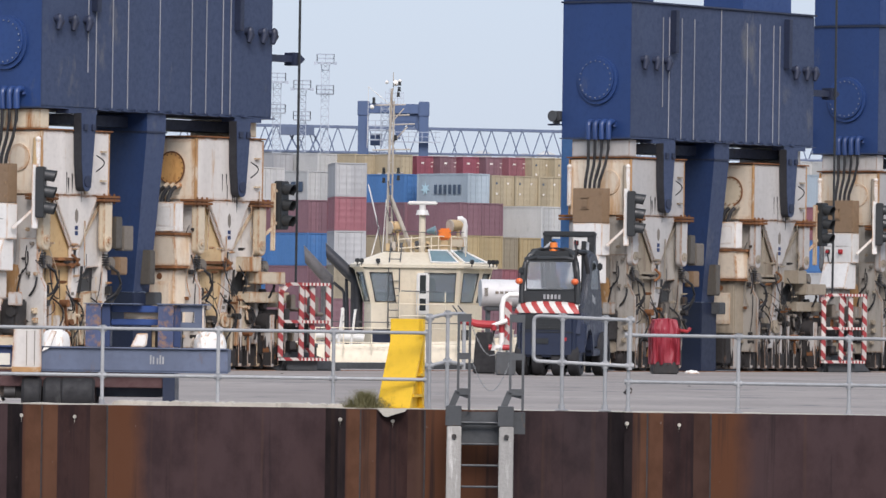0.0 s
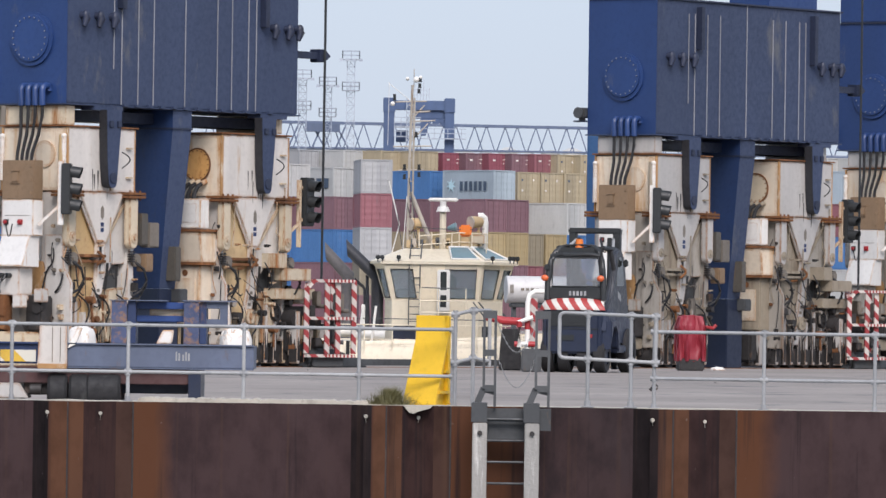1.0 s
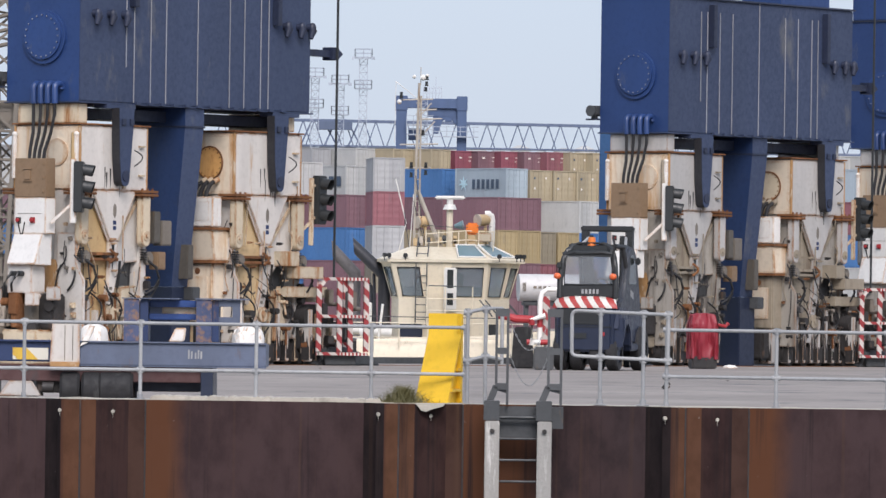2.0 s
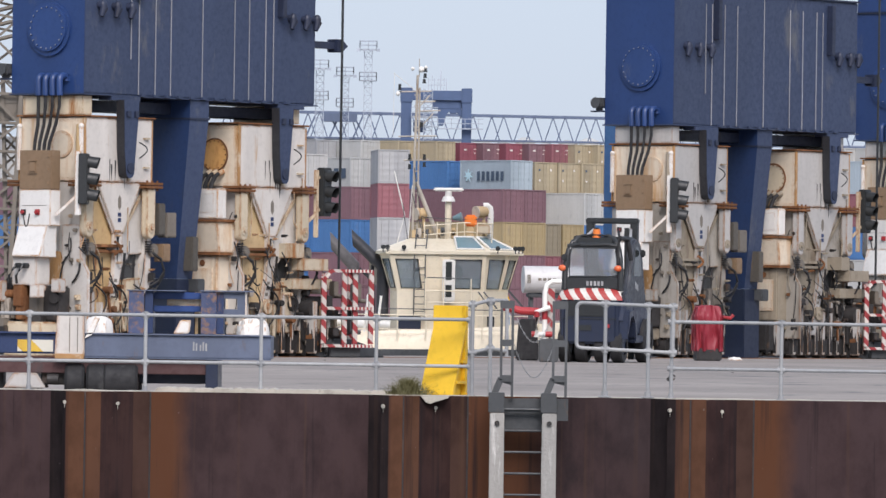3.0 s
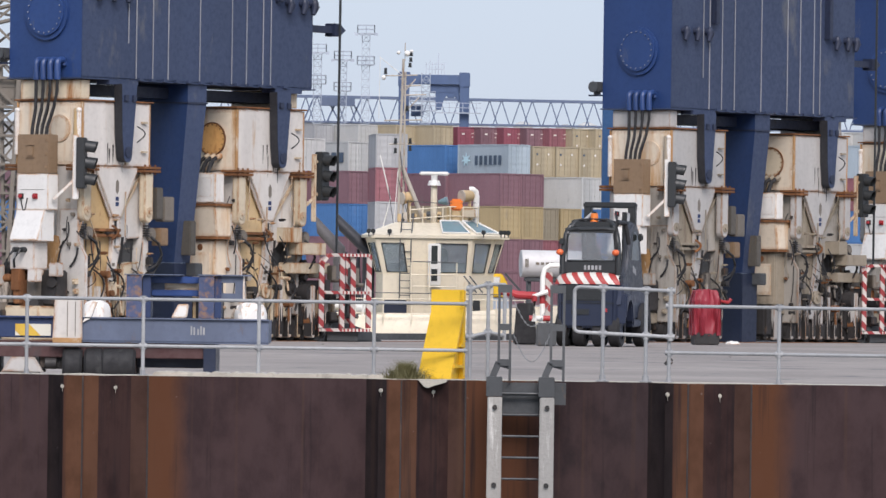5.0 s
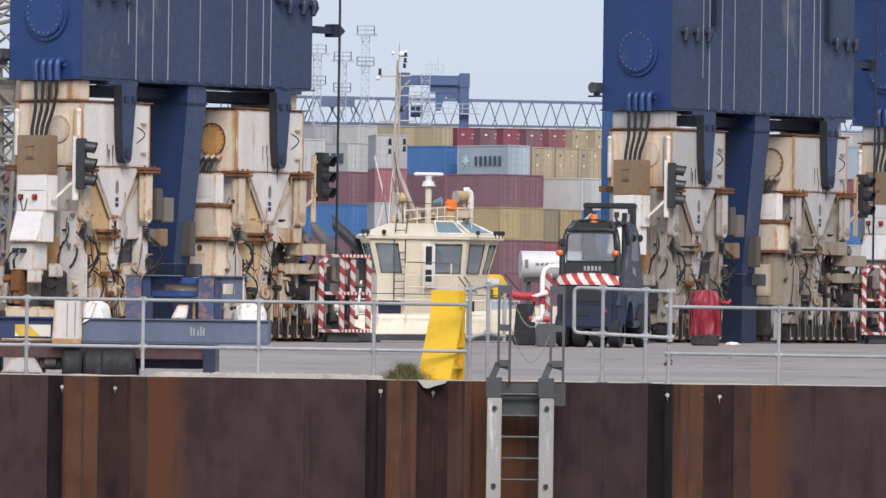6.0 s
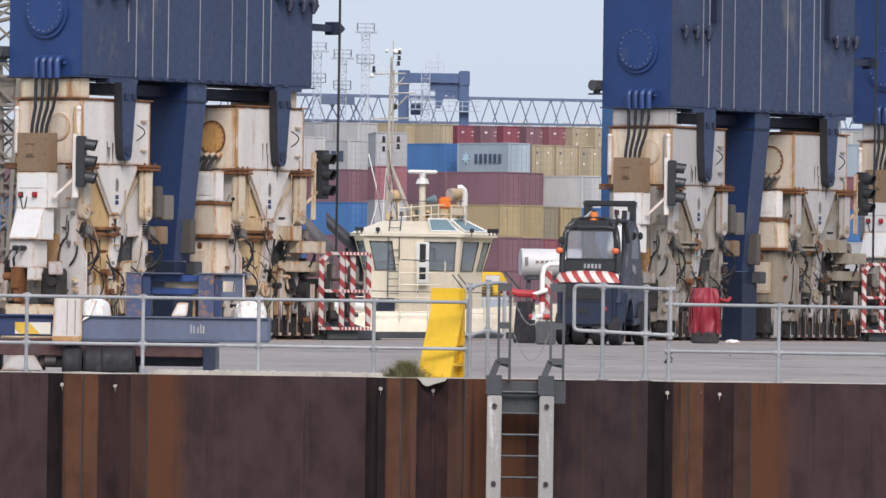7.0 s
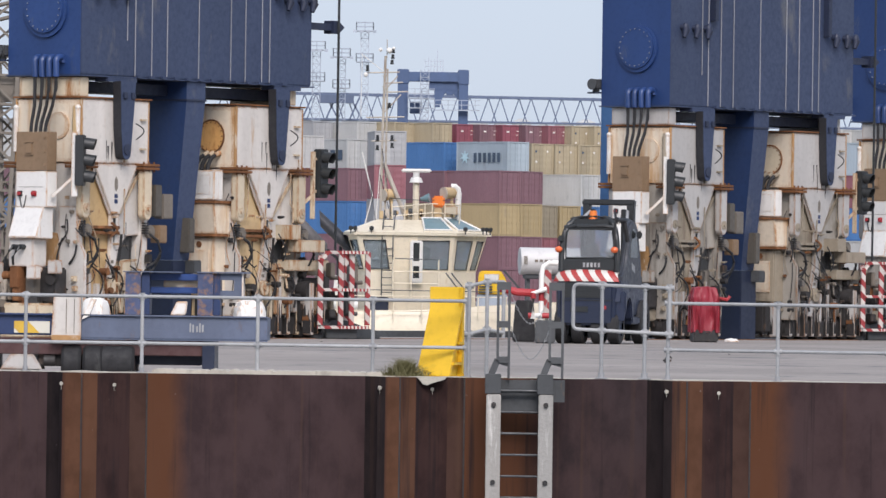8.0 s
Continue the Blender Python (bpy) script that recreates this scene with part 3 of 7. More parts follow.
def yellow_board():
    """A folded yellow steel plate leaning on a frame, open to the side."""
    y = thing("yellow_ramp_stand", pose(0.08, 94.45, 0, 0, 0, -24), "bright yellow painted steel A-frame stand with a sloping face", "stand")
    bm = B()
    prism(bm, [(0.0, 0.0), (0.0, 0.045), (0.42, 0.95), (0.42, 1.25), (0.46, 1.25), (0.46, 0.94), (0.06, 0.0)], "x", -0.25, 0.25, 0.006)
    for v in bm.verts:
        v.co.y -= 0.3
    part("sloping_plate", bm, M_YELLOW, y)
    bm = B()
    prism(bm, [(-0.23, 0.0), (0.2, 0.0), (0.2, 1.22), (0.165, 1.22), (0.165, 0.94)], "x", 0.17, 0.19)
    prism(bm, [(-0.23, 0.0), (0.2, 0.0), (0.2, 1.22), (0.165, 1.22), (0.165, 0.94)], "x", -0.17, -0.15)
    part("side_gusset", bm, M_YELLOW, y)
    bm = B()
    box(bm, 0.19, 0.25, 0.12, 0.2, 0.0, 1.24, 0.005)
    box(bm, -0.2, 0.30, 0.10, 0.22, 0.0, 0.03)
    box(bm, 0.19, 0.27, -0.2, 0.15, 0.16, 0.20)
    box(bm, 0.19, 0.27, 0.0, 0.15, 0.45, 0.49)
    part("back_post", bm, M_YELLOW, y)


def grass():
    bm = B()
    random.seed(11)
    for i in range(900):
        a, r = random.random() * 6.28, abs(random.gauss(0, 0.13))
        x, y = -0.44 + math.cos(a) * r * 1.2, 94.12 + math.sin(a) * r * 0.6
        h = random.uniform(0.06, 0.30) * max(0.35, 1 - abs(x + 0.44) * 1.6)
        lx, ly = random.gauss(0, 0.07), random.gauss(0, 0.06)
        w = random.uniform(0.003, 0.006)
        v = [bm.verts.new(c) for c in ((x - w, y, 0), (x + w, y, 0), (x + lx * 0.5 + w * 0.7, y + ly * 0.5, h * 0.6), (x + lx * 0.5 - w * 0.7, y + ly * 0.5, h * 0.6), (x + lx * 1.4, y + ly * 1.4, h))]
        bm.faces.new(v[:4])
        bm.faces.new((v[3], v[2], v[4]))
    solid("grass_tuft", bm, M_GRASS, "tuft of dry green grass growing on the coping", "grass", "stuff")


def trailer():
    t = thing("roll_trailer", pose(0, 98, 0), "low port trailer with oxide red chassis and steel blue deck beam", "trailer")
    z0 = -0.22
    K = 98 / F_PX

    def X(px):
        return (px - 784) * K

    bm = B()
    box(bm, -14, X(370), 0, 0.12, 0.19, 0.415, 0.01)
    box(bm, -14, X(370), 1.5, 1.62, 0.19, 0.415, 0.01)
    for k in range(9):
        box(bm, -13.5 + k * 1.15, -13.38 + k * 1.15, 0.12, 1.5, 0.22, 0.38)
    part("chassis", bm, M_OXIDE, t)
    bm = B()
    box(bm, X(370), X(392), -0.05, 1.7, -0.1, 0.41, 0.01)
    box(bm, X(160), X(372), 0.5, 0.6, 0.06, 0.2)
    part("end_post", bm, M_NAVY, t)
    bm = B()
    box(bm, X(155), X(485), -0.06, 0.05, 0.43, 0.76, 0.012)
    box(bm, X(155), X(485), -0.1, 0.12, 0.76, 0.78)
    box(bm, X(155), X(485), -0.1, 0.12, 0.415, 0.43)
    d = part("deck_beam", bm, M_TRAILER, t)
    part("deck_beam", box(B(), X(155), X(485), 1.55, 1.66, 0.43, 0.76, 0.012), M_TRAILER, t)
    part("end_beam", box(B(), X(480), X(485), 0.055, 1.545, 0.43, 0.76), M_TRAILER, t)
    for i, px in enumerate((347, 352, 359, 364, 369)):
        part("worn_marking", box(B(), X(px), X(px + 3), -0.064, -0.06, 0.54, 0.67 - 0.02 * (i % 3)), M_GALV, d, "worn white stencil bar")
    b2 = part("front_beam", box(B(), -14, X(105), -0.06, 0.05, 0.47, 0.76, 0.012), M_TRAILBLUE, t)
    part("top_plate", box(B(), -14, X(105), -0.12, 0.12, 0.76, 0.785), M_TRAILBLUE, b2)
    part("warning_plate", box(B(), X(37), X(100), -0.075, -0.06, 0.50, 0.67), M_YELBLK, b2, "yellow and white striped plate")
    # foot of the crane's white leg, built onto the trailer, a folded bracket beside
    bm = B()
    prism(bm, [(X(103), 0.43), (X(156), 0.43), (X(155), 1.07), (X(107), 1.07)], "y", -0.16, 0.14, 0.012)
    cl = part("corner_leg", bm, M_WHITE, t, "white leg with a rusty foot")
    part("rusty_foot", box(B(), X(104), X(155), -0.20, 0.1, 0.40, 0.475, 0.006), M_RUSTPAINT, cl)
    for px in (129, 143):
        part("seam", box(B(), X(px), X(px) + 0.010, -0.168, -0.15, 0.50, 1.0), M_GREY, cl)
    part("gusset", prism(B(), [(X(156), 0.70), (X(170), 0.76), (X(182), 1.0), (X(172), 1.0)], "y", -0.1, 0.05), M_CABINET, cl)
    # bolster on the deck: posts, two cross bars with a cream panel between, rust-bitten plates, a windowed end frame
    for x0, x1 in ((260, 275), (387, 400)):
        part("bolster_post", box(B(), X(x0), X(x1), 0.1, 0.9, 0.782, 1.40, 0.01), M_TRAILBLUE, t)
    part("cross_bar", box(B(), X(275), X(360), 0.30, 0.42, 1.285, 1.385, 0.01), M_TRAILVIVID, t)
    part("cross_bar", box(B(), X(275), X(360), 0.30, 0.42, 1.10, 1.19, 0.01), M_TRAILVIVID, t)
    part("cream_panel", box(B(), X(298), X(360), 0.40, 0.43, 1.192, 1.283), M_CREAM, t)
    part("blue_panel", box(B(), X(275), X(298), 0.38, 0.41, 1.192, 1.283), M_TRAILER, t)
    for x0, x1 in ((232, 259), (360, 387)):
        part("rusty_plate", box(B(), X(x0), X(x1), 0.05, 0.09, 0.782, 1.40, 0.004), mat_rustblue, t, "rust-bitten blue plate")
    part("top_flange", box(B(), X(228), X(330), 0.03, 0.95, 1.402, 1.415), M_TRAILER, t)
    part("top_flange", box(B(), X(358), X(452), 0.03, 0.95, 1.402, 1.42), M_TRAILER, t)
    bm = B()
    box(bm, X(400), X(440), 0.1, 0.16, 1.30, 1.40, 0.004)
    box(bm, X(400), X(440), 0.1, 0.16, 1.07, 1.15, 0.004)
    box(bm, X(424), X(440), 0.1, 0.16, 1.15, 1.30)
    part("end_frame", bm, M_TRAILER, t, "grey-blue end frame with a square window")
    part("white_edge", box(B(), X(438), X(441), 0.09, 0.17, 1.07, 1.40), M_CABINET, t)
    bm = B()
    prism(bm, [(X(312), 0.78), (X(323), 0.782), (X(336), 0.782), (X(340), 0.80), (X(343), 0.985), (X(324), 0.985)], "y", -0.05, 0.15, 0.012)
    part("white_stop", bm, M_CABINET, t)
    part("yellow_stake", box(B(), X(348), X(353), 0.5, 0.56, 0.782, 1.09), M_TANPAINT, t)
    bm = B()
    box(bm, X(78), X(122), 0.1, 0.9, 0.02, 0.26, 0.02)
    cyl(bm, (X(90), 0.0, 0.1), (X(110), 0.0, 0.1), 0.08)
    part("axle_gear", bm, M_GREASE, t)
    part("axle_gear", box(B(), -6.9, X(10), 0.3, 0.9, -0.1, 0.26, 0.02), M_GREASE, t)
    bm = B()
    box(bm, X(250), X(366), 0.7, 1.1, 0.05, 0.26, 0.02)
    part("cross_beam", bm, M_GREASE, t)
    # small solid tyres in pairs
    for px in (139, 177, 207, 233, 262 - 1000, 20 - 1000):
        for yy in (0.05, 0.42, 1.1):
            bm = B()
            w = 0.29
            x = X(px)
            n = 22
            prof = [(-w / 2, 0.16), (-w / 2, 0.24), (-w / 2 + 0.04, 0.275), (0, 0.28), (w / 2 - 0.04, 0.275), (w / 2, 0.24), (w / 2, 0.16)]
            rr = [[bm.verts.new((x + a, yy + 0.28 * 0 + r * math.cos(2 * math.pi * k / n), z0 + 0.28 + r * math.sin(2 * math.pi * k / n))) for k in range(n)] for a, r in prof]
            for a, b in zip(rr, rr[1:]):
                for k in range(n):
                    bm.faces.new((a[k], a[(k + 1) % n], b[(k + 1) % n], b[k]))
            w1 = part("wheel", bm, M_RUBBER, t, "black solid rubber tyre")
            bm = B()
            cyl(bm, (x - 0.14, yy, z0 + 0.28), (x + 0.14, yy, z0 + 0.28), 0.165, seg=18)
            part("rim", bm, M_OXIDE, w1)
    bm = B()
    prism(bm, [(X(13), -0.03), (X(88), -0.03), (X(72), 0.19), (X(31), 0.19)], "y", -0.1, 0.8, 0.01)
    box(bm, X(12), X(76), 0.0, 0.8, -0.22, -0.03)
    part("landing_leg", bm, M_WHITE_DULL, t, "white steel landing leg")


mat_rustblue = mat("rusty_blue_plate", (0.06, 0.08, 0.16), 0.7, vary=0.2, stain=(0.22, 0.13, 0.09), stain_amount=0.55, stain_scale=2.5, streak=1.0)
# ---- the crane legs ----
def sheave(parent, c, r, w, material):
    bm = B()
    x, y, z = c
    cyl(bm, (x, y - w / 2, z), (x, y + w / 2, z), r, seg=20)
    cyl(bm, (x, y - w / 2 - 0.03, z), (x, y + w / 2 + 0.03, z), r * 0.35, seg=12)
    return part("pin_boss", bm, material, parent)


def signal(name, m, label, pole_white=True):
    """Three-aspect signal head that faces its own -y; visors stand out."""
    s = thing(name, m, label, "signal", "crane signals")
    bm = B()
    box(bm, -0.17, 0.17, 0.0, 0.2, -0.56, 0.56, 0.02)
    part("housing", bm, M_BLACK, s)
    for k in (-1, 0, 1):
        bm = B()
        z = 0.36 * k
        seg = 14
        pts0 = [(0.145 * math.cos(math.pi * (i / (seg - 1) * 1.5 - 0.25)), z + 0.145 * math.sin(math.pi * (i / (seg - 1) * 1.5 - 0.25))) for i in range(seg)]
        a = [bm.verts.new((px, 0.0, pz)) for px, pz in pts0]
        b = [bm.verts.new((px * 0.92, -0.21 - 0.05 * (pz - z) / 0.145, pz - 0.03)) for px, pz in pts0]
        a2 = [bm.verts.new((px * 0.94, 0.0, z + (pz - z) * 0.94)) for px, pz in pts0]
        b2 = [bm.verts.new((px * 0.86, -0.205 - 0.05 * (pz - z) / 0.145, z + (pz - z) * 0.94 - 0.03)) for px, pz in pts0]
        for i in range(seg - 1):
            bm.faces.new((a[i], a[i + 1], b[i + 1], b[i]))
            bm.faces.new((a2[i], b2[i], b2[i + 1], a2[i + 1]))
            bm.faces.new((b[i], b[i + 1], b2[i + 1], b2[i]))
        v = part("visor", bm, M_BLACK, s)
        bm = B()
        cyl(bm, (0, -0.02, z), (0, 0.0, z), 0.125, seg=18)
        part("lens", bm, M_LENS, v)
    return s


def bogie(leg, a0, a1, front):
    """One white equaliser block with its webs, lugs, pins, housings and wheels: a0..a1 along the rail."""
    w = a1 - a0
    mid = (a0 + a1) / 2
    bm = B()
    box(bm, a0, a1, 0.0, 1.85, 3.85, 5.28, 0.03)
    part("equaliser_head", bm, M_WHITE, leg)
    # cream weathered end face, a plate proud of the head
    bm = B()
    box(bm, a0 - 0.03, a0 - 0.003, 0.04, 1.80, 3.87, 5.25, 0.01)
    cap = part("end_plate", bm, M_ENDWHITE, leg, "rust-streaked white end plate")
    for y in (0.04, 1.80) if front else ():
        bm = B()
        cyl(bm, (a0 - 0.09, y, 4.1), (a0 - 0.09, y, 5.05), 0.055, seg=10)
        bmesh.ops.create_uvsphere(bm, u_segments=10, v_segments=6, radius=0.065, matrix=Matrix.Translation((a0 - 0.09, y, 5.07)))
        part("corner_post", bm, M_CABINET, leg)
    for y in (0.0, 1.83):
        bm = B()
        box(bm, a0 - 0.045, a0 + 0.035, y - 0.006, y + 0.03, 3.86, 5.27, 0.006)
        part("rust_seam", bm, M_RUSTPAINT, cap, "rust-bled corner seam")
    bm = B()
    box(bm, a1 - 0.03, a1 + 0.006, -0.008, 0.03, 3.86, 5.27, 0.006)
    part("rust_seam", bm, M_RUSTPAINT, cap)
    if front:
        bm = B()
        cyl(bm, (a0 - 0.03, 0.62, 4.68), (a0 - 0.06, 0.62, 4.68), 0.3, seg=28)
        part("round_hatch", bm, M_ENDWHITE, cap)
        bm = B()
        tube(bm, [(a0 - 0.06, 0.12, 5.1), (a0 - 0.1, 0.1, 4.7), (a0 - 0.14, 0.06, 4.2), (a0 - 0.2, 0.02, 3.9)], 0.07, 8)
        part("drain_pipe", bm, M_OCHRE, cap)
    bm = B()
    box(bm, a0 - 0.07, a1 + 0.07, -0.04, 1.92, 5.285, 5.32, 0.006)
    part("top_flange", bm, M_RUST, leg)
    bm = B()
    if front:
        box(bm, a0 - 0.02, a0 + 0.30, 0.06, 1.78, 5.325, 5.745, 0.01)
    else:
        box(bm, a1 - 0.5, a1 - 0.12, 0.12, 1.75, 5.345, 5.745, 0.01)
    part("spacer_block", bm, M_CREAM, leg)
    for z in (4.85, 4.2):
        part("cable_tray", box(B(), a0 + 0.62 * w, a0 + 0.66 * w, -0.05, -0.001, z - 0.3, z + 0.12), M_CREAM, leg)
        part("cable_clip", box(B(), a0 + 0.86 * w, a0 + 0.93 * w, -0.07, -0.001, z - 0.02, z + 0.02), M_CREAM, leg)
    # rusty flange pads and hanging lugs at the corners
    for x in (a0 - 0.02, a1 - 0.22):
        for y in (-0.14, 1.6):
            bm = B()
            for dz in (0, 0.075):
                box(bm, x - 0.22, x + 0.36, y - 0.08, y + 0.42, 3.74 + dz, 3.80 + dz, 0.008)
            for k in range(3):
                cyl(bm, (x - 0.12 + 0.18 * k, y, 3.69), (x - 0.12 + 0.18 * k, y, 3.92), 0.025, seg=6)
            part("flange_pad", bm, M_RUST, leg, "flaking rusted flange")
            bm = B()
            prism(bm, lug((x - 0.13, x + 0.17), 3.74, 2.62), "y", y - 0.02, y + 0.16, 0.02)
            l = part("hanging_lug", bm, M_WHITE if y > 0 else M_CREAM, leg)
            sheave(l, (x + 0.02, y + 0.07, 2.86), 0.11, 0.22, M_CREAM)
    # V-shaped web in front, recessed ochre panel on one side of it, white plate on the other
    v0, v1 = a0 + 1.10, a0 + 1.38
    bm = B()
    prism(bm, [(a0 + 0.46, 3.845), (a0 + 2.0, 3.845), (v1, 2.74), (v0, 2.74)], "y", 0.0, 0.10, 0.012)
    part("web_plate", bm, M_WHITE, leg)
    bm = B()
    prism(bm, [(v0, 2.735), (v1, 2.735), (v1 - 0.02, 1.95), (v0 - 0.10, 0.6), (v0 - 0.34, 0.6), (v0 - 0.01, 1.9)], "y", 0.01, 0.12, 0.012)
    part("raking_leg", bm, M_WHITE, leg)
    for i in range(4):
        z = 1.7 - 0.13 * i
        bm = B()
        box(bm, v0 - 0.01 - 0.035 * i, v0 + 0.09 - 0.035 * i, 0.004, 0.009, z - 0.05, z + 0.02)
        part("stencil_bar", bm, M_GREY, leg)
    bm = B()
    for i in range(2):
        box(bm, v0 + 0.08, v0 + 0.19, -0.006, -0.001, 2.98 + i * 0.12, 3.07 + i * 0.12)
    part("warning_sticker", bm, M_TRAILBLUE, leg, "small blue warning sticker")
    bm = B()
    prism(bm, [(v0 + 0.08, 3.32), (v0 + 0.135, 3.24), (v0 + 0.19, 3.32), (v0 + 0.19, 3.50), (v0 + 0.135, 3.58), (v0 + 0.08, 3.50)], "y", -0.006, -0.001)
    part("warning_sticker", bm, M_GREY, leg)
    bm = B()
    box(bm, a0 + 0.12, a1 - 0.15, 0.42, 1.5, 1.3, 3.84, 0.02)
    part("inner_web", bm, M_WHITE, leg)
    bm = B()
    prism(bm, [(a0 + 0.1, 3.84), (v0 + 0.15, 3.84), (v0 + 0.15, 1.9), (v0 - 0.20, 0.62), (a0 + 0.36, 0.62), (a0 + 0.12, 2.0)], "y", 0.13, 0.16)
    part("ochre_panel", bm, M_OCHRE if front else M_TANPAINT, leg, "ochre primed panel")
    bm = B()
    prism(bm, [(v1 - 0.1, 3.84), (a1 - 0.05, 3.84), (a1 - 0.05, 2.3), (a0 + 1.78, 2.26), (a0 + 1.26, 1.74), (a0 + 1.2, 0.95), (v1 - 0.2, 0.95)], "y", 0.13, 0.26, 0.01)
    part("side_plate", bm, M_WHITE, leg)
    # dark set-back plate drawn in place of the shadow under the side plate
    bm = B()
    prism(bm, [(a0 + 1.28, 1.75), (a0 + 1.78, 2.24), (a1 - 0.05, 2.28), (a1 - 0.05, 1.5), (a0 + 1.3, 1.5)], "y", 0.30, 0.9)
    part("underside_web", bm, M_DARKSTEEL, leg)
    bm = B()
    bar(bm, (a1 - 0.15, 0.1, 3.75), (v1 + 0.08, 0.1, 2.74), 0.05, 0.06)
    part("edge_stiffener", bm, M_CREAM, leg)
    bm = B()
    bar(bm, (a0 + 0.44, 0.06, 3.80), (v0 - 0.02, 0.06, 2.74), 0.03, 0.05)
    part("edge_stiffener", bm, M_WHITE, leg)
    # black oil runs down the lower plates
    ro = random.Random(int(a0 * 13) + 1)
    for x, z, lx, ln, y in ((v1 + 0.22, 2.30, -0.12, 1.0, 0.128), (v1 + 0.55, 2.22, -0.04, 0.5, 0.128), (v0 - 0.30, 2.2, 0.05, 0.8, 0.128), (a0 + 0.30, 2.6, 0.02, 0.9, 0.128), (v0 + 0.10, 2.7, -0.02, 0.6, 0.008)):
        w_ = ro.uniform(0.02, 0.05)
        out = [(x - w_, z), (x + w_, z), (x + w_ * 0.8 + lx * 0.5, z - ln * 0.5), (x + lx + w_ * 0.3, z - ln), (x + lx - w_ * 0.2, z - ln * 0.93), (x - w_ * 0.6 + lx * 0.5, z - ln * 0.45)]
        part("oil_run", prism(B(), out, "y", y - 0.005, y), M_GREASE, leg, "black oil run")
    # outer legs down to the wheel frame
    bm = B()
    prism(bm, [(a0 - 0.02, 3.84), (a0 + 0.12, 3.84), (a0 + 0.13, 0.5), (a0 - 0.02, 0.5)], "y", 0.02, 0.7, 0.012)
    part("outer_leg", bm, M_WHITE, leg)
    bm = B()
    prism(bm, [(0.02, 2.9), (0.0, 2.2), (-0.22, 1.85), (-0.22, 0.5), (0.5, 0.5), (0.55, 2.9)], "x", a0 - 0.10, a0 - 0.025, 0.012)
    part("end_web", bm, M_WHITE, leg)
    bm = B()
    prism(bm, [(0.5, 1.9), (0.62, 2.3), (0.95, 2.35), (0.95, 1.6), (0.6, 1.5)], "x", a0 - 0.06, a0 - 0.03)
    part("end_recess_plate", bm, M_RUSTPAINT, leg)
    rn = random.Random(int(a0 * 7) + 3)
    for k in range(9):
        y, z, s = rn.uniform(-0.15, 0.55), rn.uniform(0.7, 3.3), rn.uniform(0.02, 0.05)
        bm = B()
        box(bm, a0 - 0.16 - s, a0 - 0.10, y - s, y + s, z - s * 1.5, z + s, 0.008)
        cyl(bm, (a0 - 0.14 - s, y, z), (a0 - 0.2 - s, y, z), s * 0.5, seg=8)
        part("junction_box", bm, rn.choice((M_GREASE, M_GREY, M_RUST, M_CREAM)), leg)
    for k in range(5):
        y, z = rn.uniform(-0.15, 0.5), rn.uniform(1.4, 3.3)
        bm = tube(B(), sag((a0 - 0.12, y, z), (a0 - 0.12, y + rn.uniform(-0.25, 0.25), z - rn.uniform(0.4, 1.0)), 0.02, 8, (-0.05, rn.uniform(-0.2, 0.2), 0)), rn.choice((0.011, 0.018, 0.024)), 6)
        part("conduit", bm, rn.choice((M_RUBBER, M_CREAM, M_RUBBER)), leg)
    bm = B()
    prism(bm, [(a1 - 0.12, 2.75), (a1 + 0.02, 2.75), (a1 + 0.04, 0.6), (a1 - 0.22, 0.6), (a1 - 0.2, 2.0)], "y", 0.02, 0.5, 0.015)
    part("outer_leg", bm, M_WHITE, leg)
    bm = B()
    prism(bm, [(a1 - 0.85, 1.7), (a1 - 0.5, 1.75), (a1 - 0.42, 0.55), (a1 - 0.9, 0.55)], "y", 0.04, 0.25, 0.02)
    part("bogie_cheek", bm, M_CREAM, leg)
    for x, z in ((a0 + 0.05, 2.42), (a1 - 0.1, 2.42)):
        sheave(leg, (x + 0.14, -0.02, z - 0.05), 0.15, 0.08, M_GREY)
        for k in range(5):
            bm = B()
            box(bm, x - 0.12, x + 0.02, -0.1, 0.0, z - 0.1 + k * 0.055, z - 0.07 + k * 0.055)
            part("spring_leaf", bm, M_GREASE, leg)
        bm = B()
        tube(bm, [(x + 0.1, -0.05, z - 0.1), (x + 0.22, -0.2, z - 0.25), (x + 0.3, -0.22, z - 0.5), (x + 0.15, -0.2, z - 0.72), (x - 0.05, -0.1, z - 0.85)], 0.03, 8)
        part("hydraulic_hose", bm, M_RUBBER, leg, "loop of black hydraulic hose")
        bm = B()
        tube(bm, [(x + 0.12, -0.05, z - 0.12), (x + 0.3, -0.16, z - 0.3), (x + 0.35, -0.18, z - 0.6), (x + 0.1, -0.12, z - 0.95)], 0.022, 8)
        part("hydraulic_hose", bm, M_RUBBER, leg)
        bm = B()
        box(bm, x - 0.02, x + 0.12, -0.14, -0.0, z - 0.75, z - 0.55, 0.02)
        part("valve_block", bm, M_GREASE, leg)
        bm = B()
        cyl(bm, (x + 0.05, -0.16, z - 0.95), (x + 0.05, 0.0, z - 0.95), 0.07, seg=12)
        part("pump_cap", bm, M_GREASE, leg)
    for z in (2.29, 2.41):
        bm = B()
        box(bm, a0 + 0.22, v1 - 0.04, -0.05, 0.25, z, z + 0.07, 0.01)
        part("tie_bar", bm, M_RUST, leg, "rusted tie bar")
    bm = B()
    tube(bm, sag((v0 - 0.1, -0.06, 2.25), (v0 - 0.1, -0.06, 2.55), 0, 8, (0.1, -0.1, 0)), 0.03, 7)
    part("bar_clamp", bm, M_RUST, leg)
    sheave(leg, (a0 + 1.05, 0.0, 1.15), 0.17, 0.14, M_CREAM)
